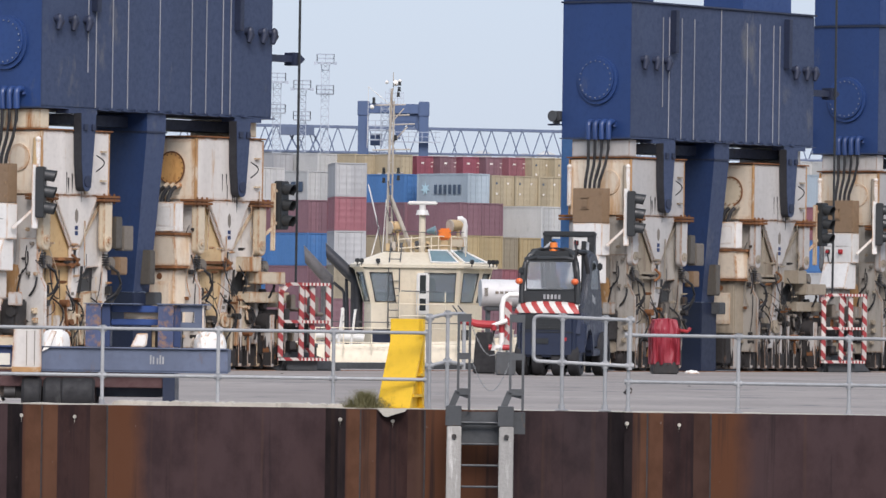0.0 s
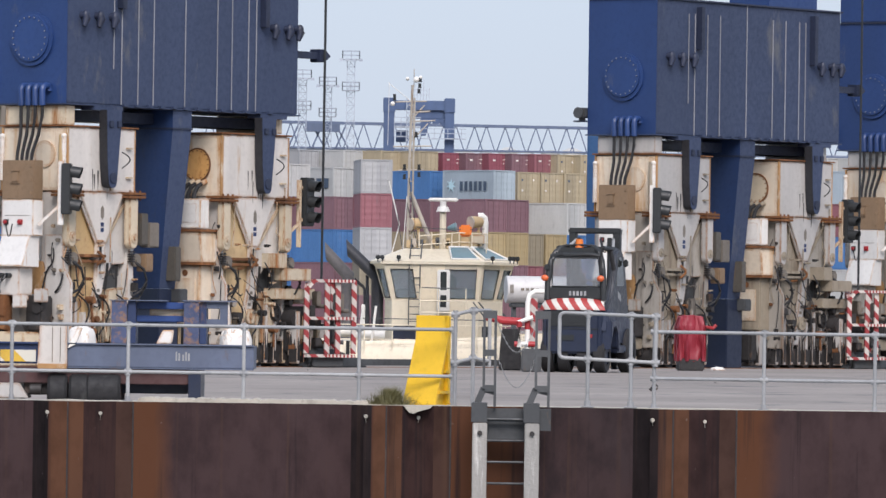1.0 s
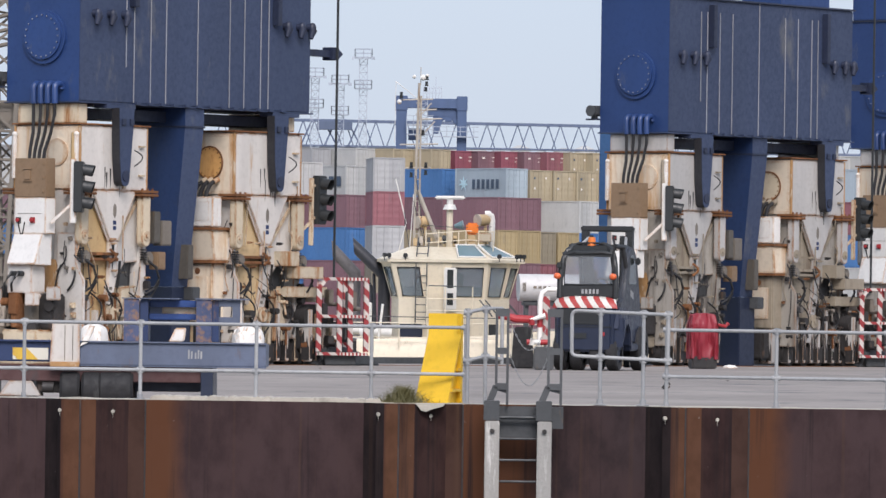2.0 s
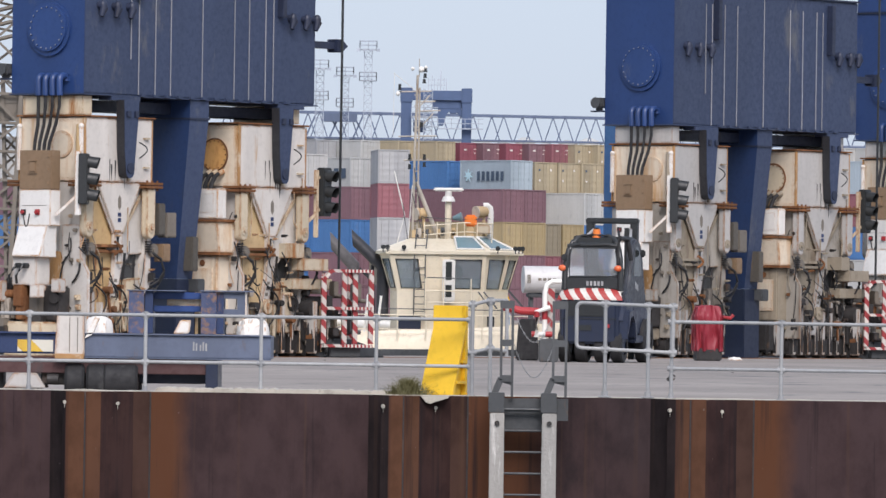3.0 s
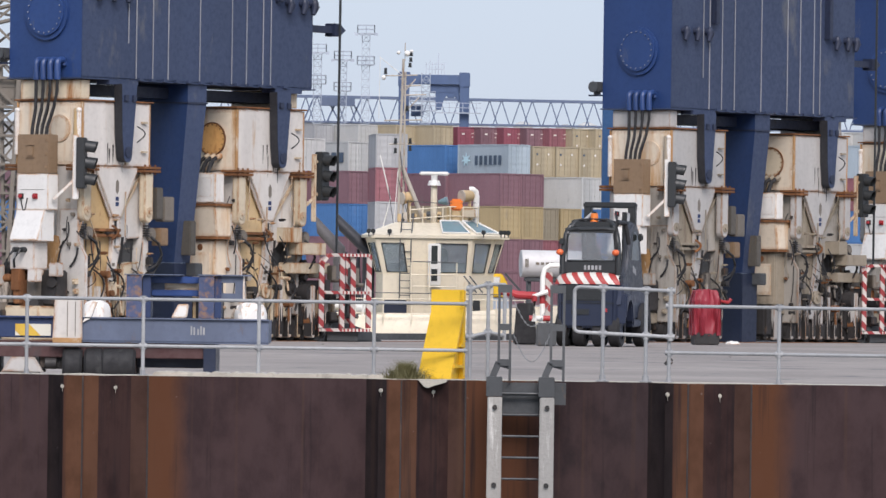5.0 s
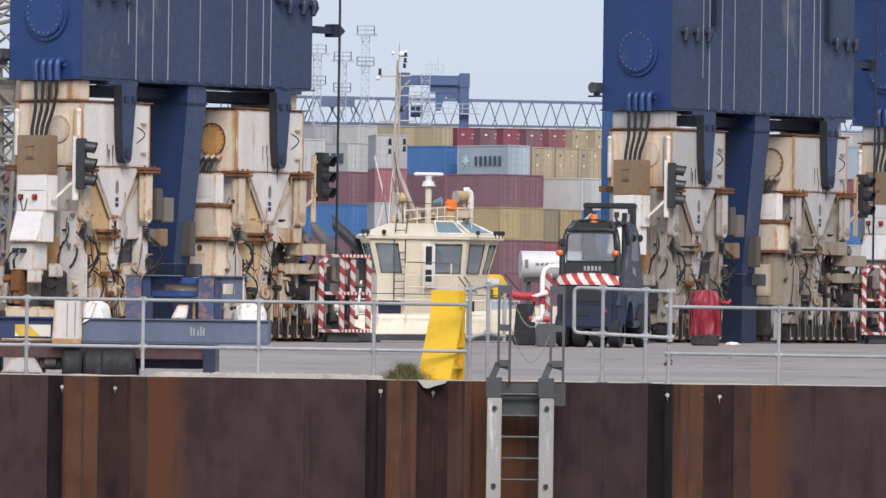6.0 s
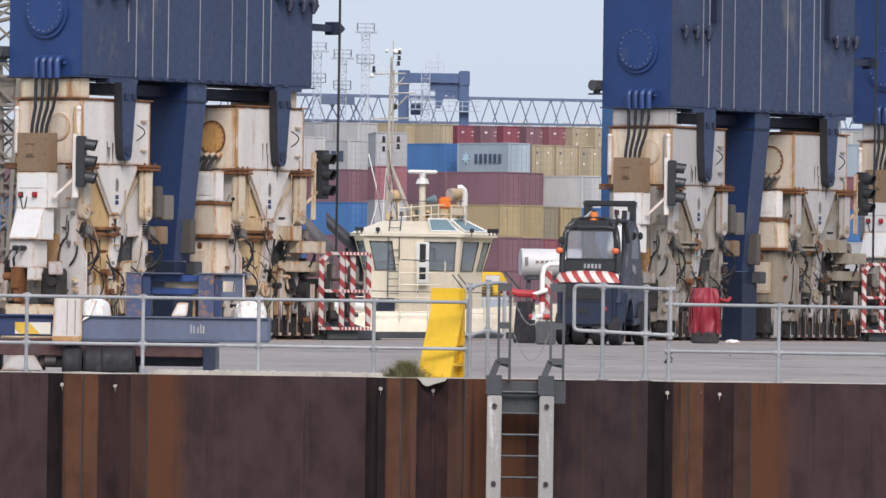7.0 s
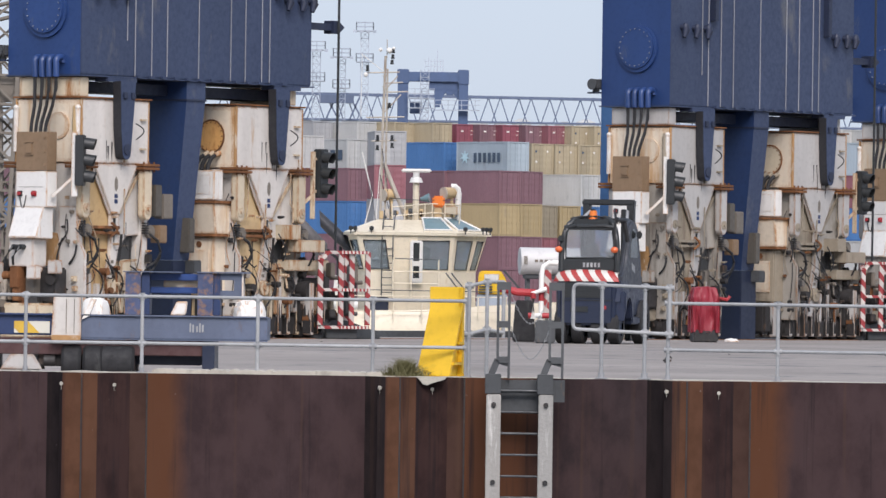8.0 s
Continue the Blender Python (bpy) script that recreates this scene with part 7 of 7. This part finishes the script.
# ---- on the quay: lift truck, tank, pipes, red cover ----
def forklift():
    f = thing("forklift_truck", pose(3.36, 151.2, 0, 0, 0, -14), "navy blue diesel forklift seen from its counterweight, striped hood", "forklift")
    # counterweight, rounded
    bm = B()
    prism(bm, [(-0.72, 0.0), (-0.62, -0.14), (0.62, -0.14), (0.72, 0.0), (0.72, 0.75), (-0.72, 0.75)], "z", 0.42, 1.42, 0.05)
    box(bm, -0.72, 0.72, 0.6, 2.3, 0.5, 1.25, 0.05)
    part("counterweight", bm, M_NAVY, f)
    # hood: arched across, rounded at the back edge
    bm = B()
    prof = [(-0.165, 1.40), (-0.16, 1.47), (-0.12, 1.56), (-0.03, 1.63), (0.10, 1.665), (0.16, 1.67)]
    cols = []
    for i in range(25):
        u = -1 + i / 12
        cols.append([bm.verts.new(((-0.01 + 0.75 * u) * (1 - 0.10 * (z - 1.40) / 0.27), y + 0.10 * u ** 4, z - 0.05 * abs(u) ** 3 * (z - 1.38) / 0.29)) for y, z in prof])
    for a, b in zip(cols, cols[1:]):
        for k in range(len(prof) - 1):
            bm.faces.new((a[k], b[k], b[k + 1], a[k + 1]))
    under = [bm.verts.new((c[0].co.x, 0.2, 1.40)) for c in cols]
    for a, b, p, q in zip(cols, cols[1:], under, under[1:]):
        bm.faces.new((a[0], p, q, b[0]))
        bm.faces.new((a[-1], b[-1], q, p))
    part("striped_hood", bm, mat_hood, f, "worn red and white striped hood")
    bm = B()
    for k in range(5):
        box(bm, -0.5, 0.32, -0.17, -0.13, 1.06 + k * 0.06, 1.095 + k * 0.06)
    box(bm, -0.52, 0.34, -0.16, -0.138, 1.03, 1.37)
    part("grille", bm, M_BLACK, f)
    bm = B()
    box(bm, -0.35, 0.05, -0.16, -0.138, 0.72, 0.84)
    box(bm, -0.62, 0.62, -0.155, -0.138, 0.97, 0.99)
    part("tow_slot", bm, M_BLACK, f)
    for x in (0.42,):
        bm = B()
        box(bm, x - 0.05, x + 0.05, -0.165, -0.138, 0.78, 0.86, 0.006)
        part("reflector", bm, M_RED, f)
    # wheel arches and wheels
    for x, y, r in ((0.60, 0.25, 0.40), (-0.60, 0.25, 0.40), (0.78, 2.0, 0.5), (-0.78, 2.0, 0.5), (0.22, 0.25, 0.36), (-0.22, 0.25, 0.36)):
        bm = B()
        n, w = 26, 0.26
        prof = [(-w / 2, r * 0.55), (-w / 2, r * 0.92), (-w / 2 + 0.03, r), (w / 2 - 0.03, r), (w / 2, r * 0.92), (w / 2, r * 0.55)]
        rr = [[bm.verts.new((x + a, y + q * math.cos(2 * math.pi * k / n), r + q * math.sin(2 * math.pi * k / n))) for k in range(n)] for a, q in prof]
        for a, b in zip(rr, rr[1:]):
            for k in range(n):
                bm.faces.new((a[k], a[(k + 1) % n], b[(k + 1) % n], b[k]))
        wh = part("wheel", bm, M_RUBBER, f)
        bm = B()
        cyl(bm, (x - 0.1, y, r), (x + 0.1, y, r), r * 0.57, seg=20)
        part("rim", bm, M_NAVY, wh)
    bm = B()
    pts = [(0.30, 0.45), (0.38, 0.72), (0.5, 0.88), (0.72, 0.92), (0.9, 0.8), (1.0, 0.5), (1.12, 0.5), (1.05, 1.0), (0.72, 1.08), (0.30, 1.05)]
    prism(bm, [(p - 0.35, q * 1.12) for p, q in pts], "x", 0.58, 0.90, 0.03)
    prism(bm, [(-0.10, 0.9), (0.75, 1.05), (0.75, 1.42), (0.0, 1.42)], "x", 0.60, 0.82, 0.05)
    box(bm, 0.55, 0.88, 0.75, 2.4, 0.45, 0.62, 0.03)
    box(bm, 0.6, 0.8, 0.8, 2.5, 0.62, 1.3, 0.04)
    part("fender", bm, M_NAVY, f)
    # cab: stout rounded guard posts, roof bars, large rear screen
    for x, r in ((-1, 0.068), (1, 0.07)):
        pts = [(0.64, 0.12, 1.62), (0.635, 0.15, 2.05), (0.615, 0.18, 2.30), (0.57, 0.24, 2.52), (0.50, 0.32, 2.68), (0.40, 0.42, 2.78), (0.25, 0.52, 2.82)]
        part("guard_post", tube(B(), [(x * px_, py, pz) for px_, py, pz in pts], r, 10), M_BLACK, f)
        part("front_post", tube(B(), [(x * 0.5, 0.7, 2.80), (x * 0.55, 1.7, 2.78), (x * 0.58, 1.95, 2.6), (x * 0.6, 2.3, 1.4)], 0.055, 8), M_BLACK, f)
    for y in (0.52, 0.8, 1.05, 1.3, 1.55, 1.8):
        part("guard_bar", bar(B(), (-0.48, y, 2.79), (0.48, y, 2.79), 0.06, 0.07), M_BLACK, f)
    part("guard_beam", tube(B(), [(-0.60, 0.24, 2.60), (-0.3, 0.24, 2.64), (0.3, 0.24, 2.64), (0.60, 0.24, 2.60)], 0.05, 8), M_BLACK, f)
    part("roof_skirt", box(B(), -0.46, 0.50, 0.34, 0.40, 2.62, 2.80, 0.02), M_BLACK, f)
    pl = part("rear_panel", box(B(), -0.60, 0.60, 0.10, 0.2, 1.64, 1.90, 0.02), M_BLACK, f)
    for k in range(5):
        part("fleet_number_bar", box(B(), -0.13 + k * 0.085, -0.08 + k * 0.085, 0.088, 0.098, 1.72, 1.82), M_GALV, pl, "plain pale bar of a fleet number")
    g = part("rear_screen", box(B(), -0.55, 0.56, 0.2, 0.212, 1.90, 2.58), glass("cab_glass", (0.52, 0.55, 0.58)), f, "clear rear screen")
    g.visible_shadow = False
    part("screen_frame", tube(B(), [(-0.55, 0.2, 1.92), (0.56, 0.2, 1.92), (0.56, 0.2, 2.45), (0.50, 0.22, 2.57), (-0.49, 0.22, 2.57), (-0.55, 0.2, 2.45)], 0.028, 6, True), M_BLACK, f)
    bm = B()
    box(bm, -0.30, 0.20, 0.62, 0.78, 1.5, 2.06, 0.08)
    box(bm, -0.19, 0.09, 0.64, 0.75, 2.03, 2.26, 0.05)
    box(bm, -0.30, 0.20, 0.70, 1.25, 1.4, 1.58, 0.06)
    part("seat", bm, M_BLACK, f)
    part("dashboard", box(B(), -0.5, 0.5, 1.85, 2.1, 1.3, 1.85, 0.06), M_BLACK, f)
    part("steering_wheel", tube(B(), [(-0.05 + 0.19 * math.cos(k), 1.6 + 0.1 * math.sin(k), 1.95 + 0.12 * math.sin(k)) for k in np.linspace(0, 5.9, 16)], 0.018, 6, True), M_BLACK, f)
    # rounded cab shell on one side
    bm = B()
    prism(bm, [(0.08, 0.95), (2.32, 0.95), (2.25, 1.5), (1.92, 2.35), (1.76, 2.62), (1.52, 2.77), (1.2, 2.80), (0.95, 2.70), (0.78, 2.45), (0.62, 1.95), (0.40, 1.66), (0.12, 1.55)], "x", 0.62, 0.76, 0.05)
    shell = part("side_shell", bm, mat_slate, f, "dark slate cab side with rounded top")
    part("shell_decal", prism(B(), [(1.15, 1.68), (1.45, 1.60), (1.45, 1.75), (1.15, 1.83)], "x", 0.761, 0.766), M_GALV, shell, "pale worn decal")
    part("shell_recess", prism(B(), [(0.95, 1.95), (1.75, 1.95), (1.62, 2.45), (1.35, 2.62), (1.12, 2.56)], "x", 0.761, 0.765), mat_darkglass, shell)
    part("side_mirror", box(B(), 0.78, 0.90, 1.5, 1.58, 2.38, 2.55, 0.03), M_BLACK, f)
    # amber lamps and beacon
    for x in (-0.68, 0.6):
        bm = B()
        bmesh.ops.create_uvsphere(bm, u_segments=14, v_segments=8, radius=0.078, matrix=Matrix.Translation((x, 0.04, 2.11)) @ Matrix.Diagonal((1.1, 0.8, 0.9, 1)))
        box(bm, x - 0.06, x + 0.06, 0.06, 0.2, 2.06, 2.16, 0.02)
        part("indicator", bm, mat_amber, f, "orange indicator lamp")
    bm = B()
    cyl(bm, (0.0, 0.5, 2.76), (0.0, 0.5, 2.80), 0.12, seg=16)
    cyl(bm, (0.0, 0.5, 2.80), (0.0, 0.5, 2.99), 0.10, 0.08, 16)
    part("beacon", bm, M_ORANGE, f, "orange rotating beacon")
    bm = B()
    box(bm, -0.70, -0.58, 0.05, 0.2, 2.28, 2.42, 0.02)
    part("work_lamp", bm, M_BLACK, f)
    # lift mast ahead of the cab
    for x in (-0.60, 0.42):
        part("mast_channel", box(B(), x - 0.085, x + 0.085, 2.45, 2.65, 0.3, 3.24, 0.02), M_BLACK, f)
        part("inner_mast", box(B(), x * 0.7 - 0.10, x * 0.7 + 0.0, 2.5, 2.62, 0.3, 3.05, 0.01), M_BLACK, f)
        part("tilt_strut", tube(B(), [(x * 1.1, 1.9, 2.74), (x * 0.85, 2.45, 3.0)], 0.035, 8), M_GALV, f)
    part("mast_head", box(B(), -0.70, 0.52, 2.43, 2.66, 3.14, 3.27, 0.03), M_BLACK, f)
    part("mast_tie", box(B(), -0.66, 0.48, 2.44, 2.64, 1.0, 1.15, 0.01), M_BLACK, f)
    for pts, r in ((sag((-0.5, 0.4, 2.80), (0.5, 0.45, 2.80), -0.06, 8), 0.022), (sag((0.05, 2.5, 3.05), (0.50, 0.7, 2.82), 0.1, 8), 0.025), ([(0.60, 0.1, 2.2), (0.56, 0.12, 2.5), (0.60, 0.2, 2.78), (0.74, 0.4, 2.74), (0.80, 0.5, 2.3)], 0.05)):
        part("hose", tube(B(), pts, r, 8), M_RUBBER, f)
    bm = B()
    for x in (-0.35, 0.35):
        box(bm, x - 0.07, x + 0.07, 2.68, 3.9, 0.06, 0.12, 0.01)
        box(bm, x - 0.07, x + 0.07, 2.66, 2.72, 0.06, 0.9, 0.01)
    part("fork", bm, M_DARKSTEEL, f)
    # feet rest on the ground through the wheels
    return f


mat_hood = stripes("hood_stripes", (0.70, 0.68, 0.63), (0.36, 0.045, 0.04), 0.14, (1, 0, 0.8))
mat_slate = mat("slate_blue_grey_paint", (0.040, 0.046, 0.060), 0.45, vary=0.2)
mat_amber = mat("amber_plastic", (0.80, 0.16, 0.05), 0.3, vary=0.08)


def quay_clutter():
    # white tank on a red bowser frame
    t = thing("tank_bowser", pose(2.5, 163.5, 0, 0, 0, 8), "white steel tank on a dark steel frame", "tank trailer")
    bm = B()
    tube(bm, [(-0.52, 0, 1.88), (-0.46, 0, 1.88), (0.9, 0, 1.88), (0.96, 0, 1.88)], 0.33, 24)
    tk = part("tank", bm, mat_tank, t)
    bm = B()
    for k in range(3):
        box(bm, -0.46 + k * 0.03, -0.44 + k * 0.03, -0.345, -0.30, 1.8, 2.0)
    for k in range(4):
        box(bm, -0.2 + k * 0.12, -0.12 + k * 0.12, -0.34, -0.31, 1.86, 1.92)
    part("faded_lettering_bars", bm, M_GREY, tk, "faded plain lettering bars")
    bm = B()
    box(bm, -0.4, 1.1, -0.1, 0.3, 1.45, 1.56, 0.02)
    for x in (-0.3, 0.9):
        box(bm, x - 0.04, x + 0.04, 0.0, 0.3, 0.0, 1.45)
    part("frame", bm, M_DARKSTEEL, t)
    # yellow pump set on a moored pontoon beyond the tug
    pn = thing("work_pontoon", pose(1.6, 196.5, -3.6), "low grey steel work pontoon moored in the dock", "pontoon")
    part("hull", box(B(), -3.5, 3.5, -1.2, 1.6, -0.4, 3.9, 0.08), M_HAZEGREY, pn)
    for x in (-3.0, -1.0, 1.0, 3.0):
        part("fender", cyl(B(), (x, -1.22, 2.6), (x, -1.22, 3.7), 0.14, seg=12), M_RUBBER, pn)
    w = thing("pump_set", pose(1.6, 195.8, 0.3), "yellow pump housing with a white panel on a pontoon", "pump")
    bm = B()
    prism(bm, [(-0.41, 0.72), (0.40, 0.72), (0.40, 1.14), (0.24, 1.40), (-0.36, 1.40), (-0.41, 1.26)], "y", -0.3, 0.5, 0.03)
    hs = part("housing", bm, M_YELLOW, w)
    part("panel", box(B(), -0.24, 0.19, -0.33, -0.304, 1.06, 1.31, 0.01), M_CABINET, hs)
    part("skid", box(B(), -0.45, 0.44, -0.25, 0.45, 0.0, 0.716, 0.03), M_HAZEGREY, w)
    for k in range(3):
        part("grating_slat", box(B(), -0.39, 0.0, -0.34, -0.306, 0.76 + 0.08 * k, 0.80 + 0.08 * k), M_DARKSTEEL, hs)
    part("discharge_arm", bar(B(), (0.32, -0.35, 1.41), (0.78, -0.35, 0.90), 0.06), M_DARKSTEEL, w)
    # rubber-clad bollard block
    bm = B()
    prism(bm, [(-0.27, 0.0), (0.27, 0.0), (0.2, 0.95), (-0.2, 0.95)], "y", 0, 0.5, 0.03)
    solid("mooring_bollard", bm, M_RUBBER, "dark rubber-clad bollard block on the quay", "bollard", m=pose(2.0, 154.5, 0))
    # red and white pipe barrier
    p = thing("pipe_barrier", pose(2.15, 151.0, 0), "red and white painted tube barrier", "barrier")
    for pts in ([(0.18, 0, 0.5), (0.18, 0, 1.55), (0.22, 0, 1.72), (0.34, 0, 1.80), (0.55, 0, 1.80)],
                [(0.0, -0.1, 0.55), (0.0, -0.1, 1.12), (0.3, -0.1, 1.22)], [(-0.1, -0.05, 0.62), (0.35, -0.05, 0.62)], [(0.33, 0.1, 0.5), (0.33, 0.1, 1.6)]):
        bm = B()
        tube(bm, pts, 0.058, 12)
        part("tube", bm, M_TUGWHITE, p)
    for a, b in (((0.18, 0, 0.95), (0.18, 0, 1.2)), ((0.02, -0.05, 0.62), (-0.11, -0.05, 0.62)), ((0.0, -0.1, 1.0), (0.0, -0.1, 1.13)), ((0.2, -0.05, 0.62), (0.36, -0.05, 0.62))):
        bm = cyl(B(), a, b, 0.063, seg=12)
        part("red_sleeve", bm, M_RED, p)
    bm = B()
    box(bm, 0.24, 0.40, 0.02, 0.05, 0.6, 1.65, 0.01)
    part("striped_plate", bm, M_REDWHITE, p)
    bm = B()
    tube(bm, [(-0.75, 0.3, 1.22), (-0.35, 0.2, 1.14), (0.05, 0.1, 1.12)], 0.09, 10)
    part("red_hose", bm, M_RED, p)
    part("base_block", box(B(), 0.05, 0.5, -0.15, 0.3, 0.0, 0.52, 0.03), M_DARKSTEEL, p)
    # red tarpaulin cover on a small trolley
    c = thing("red_covered_trolley", pose(6.35, 160.5, 0, 0, 0, 10), "trolley under a creased bright red cover", "trolley")
    bm = B()
    box(bm, -0.36, 0.36, -0.3, 0.3, 0.24, 1.32)
    bmesh.ops.subdivide_edges(bm, edges=bm.edges[:], cuts=22, use_grid_fill=True)
    for v in bm.verts:
        n = noise.noise(Vector((v.co.x * 9, v.co.y * 9, v.co.z * 0.9))) + 0.5 * noise.noise(Vector((v.co.x * 17, v.co.y * 17, v.co.z * 3)))
        top = max(0, v.co.z - 1.05) / 0.27
        v.co += Vector((n * 0.04, n * 0.13 + 0.04, n * 0.03 - 0.1 * top * abs(v.co.x)))
        v.co.x *= (1.06 - 0.18 * top) * 0.86
        v.co.y *= 1.0 - 0.35 * top
    part("cover", bm, mat_tarp, c)
    bm = B()
    tube(bm, [(0.3, 0, 1.05), (0.55, 0, 1.02), (0.62, 0, 1.1)], 0.045, 8)
    part("handle", bm, M_RED, c)
    bm = B()
    box(bm, -0.3, 0.3, -0.25, 0.25, 0.0, 0.3, 0.03)
    part("base", bm, M_GREASE, c)
    rag = thing("white_rag", pose(7.15, 163.5, 0.0), "crumpled white rag on the quay", "rag")
    bm = B()
    bmesh.ops.create_icosphere(bm, subdivisions=3, radius=0.16)
    for v in bm.verts:
        n = noise.noise(v.co * 9)
        v.co = Vector((v.co.x * 1.2, v.co.y, max(0, v.co.z * 0.45 + n * 0.05)))
    part("cloth", bm, M_CABINET, rag)
    # white bags added between the trailer and the crane's wheels for unclear white patches
    bag = None
    for x, y, sc in ((-4.1, 148.0, 0.92), (-7.36, 146.0, 0.8)):
        m = pose(x, y, 0.0, 0, 0, 40 * x) @ Matrix.Diagonal((sc, sc, 1, 1))
        if bag:
            copy_thing(bag, m)
            continue
        bag = thing("bulk_bag", m, "slack white bag added for an unclear white patch beside the crane wheels", "bag", "bulk bags")
        bm = B()
        bmesh.ops.create_icosphere(bm, subdivisions=4, radius=0.5)
        for v in bm.verts:
            d = v.co.copy()
            n = noise.noise(d * 5.0) + 0.5 * noise.noise(d * 11.0)
            q = [math.copysign(abs(c * 2) ** 0.55 * 0.5, c) for c in d]
            v.co = Vector((q[0] * 0.72 + n * 0.04, q[1] * 0.72 + n * 0.04, max(0.0, q[2] * 0.9 + 0.44 + n * 0.05)))
        part("sack", bm, M_CABINET, bag)
        for sx in (-0.2, 0.2):
            part("lifting_loop", tube(B(), [(sx - 0.06, 0, 0.80), (sx - 0.04, 0, 0.95), (sx + 0.03, 0, 0.97), (sx + 0.06, 0, 0.80)], 0.02, 6), M_CABINET, bag)
    # litter on the apron
    random.seed(21)
    bm = B()
    for k in range(14):
        x, y = random.uniform(-4, 8), random.uniform(112, 150)
        s = random.uniform(0.012, 0.03)
        z = 0.0 if y > 128 else -0.1 if y > 118 else -0.16
        box(bm, x - s, x + s, y - s, y + s, z - 0.02, z + s * 0.6)
    solid("grit", bm, M_GREASE, "scattered grit on the quay", "grit", "stuff")
    # small dark blob, probably a bird, given the shape of a ring bolt
    b = thing("ring_bolt", pose(4.13, 121.0, -0.058), "small dark blob on the apron, shaped as a ring bolt", "ring bolt")
    bm = B()
    box(bm, -0.07, 0.05, -0.04, 0.04, 0.0, 0.07, 0.02)
    tube(bm, [(0.03 + 0.05 * math.cos(k), 0, 0.07 + 0.05 * math.sin(k)) for k in np.linspace(0, 6.0, 12)], 0.015, 6)
    part("body", bm, M_GREASE, b)


mat_tarp = mat("red_tarpaulin", (0.30, 0.026, 0.042), 0.55, vary=0.2)

quay()
pile_wall()
apron_marks()
railings()
ladder()
yellow_board()
grass()
trailer()
cranes()
terminal()
far_steel()
the_tug = tug()
forklift()
quay_clutter()


def motions():
    # the tug backs slowly along the crane quay
    k = 185 / F_PX
    steps = [(0, 36.5), (0.5, 33), (1.0, 27.5), (1.5, 22.5), (3.0, 6.3), (3.5, 0), (4.0, -5.5), (4.5, -9.5), (4.7, -11.7), (6.0, -24.5), (6.5, -29), (7.0, -35.3), (7.5, -40.5), (8.0, -45)]
    walk(the_tug, [(t, pose(0.03 + s * k, 185, 0)) for t, s in steps])


motions()
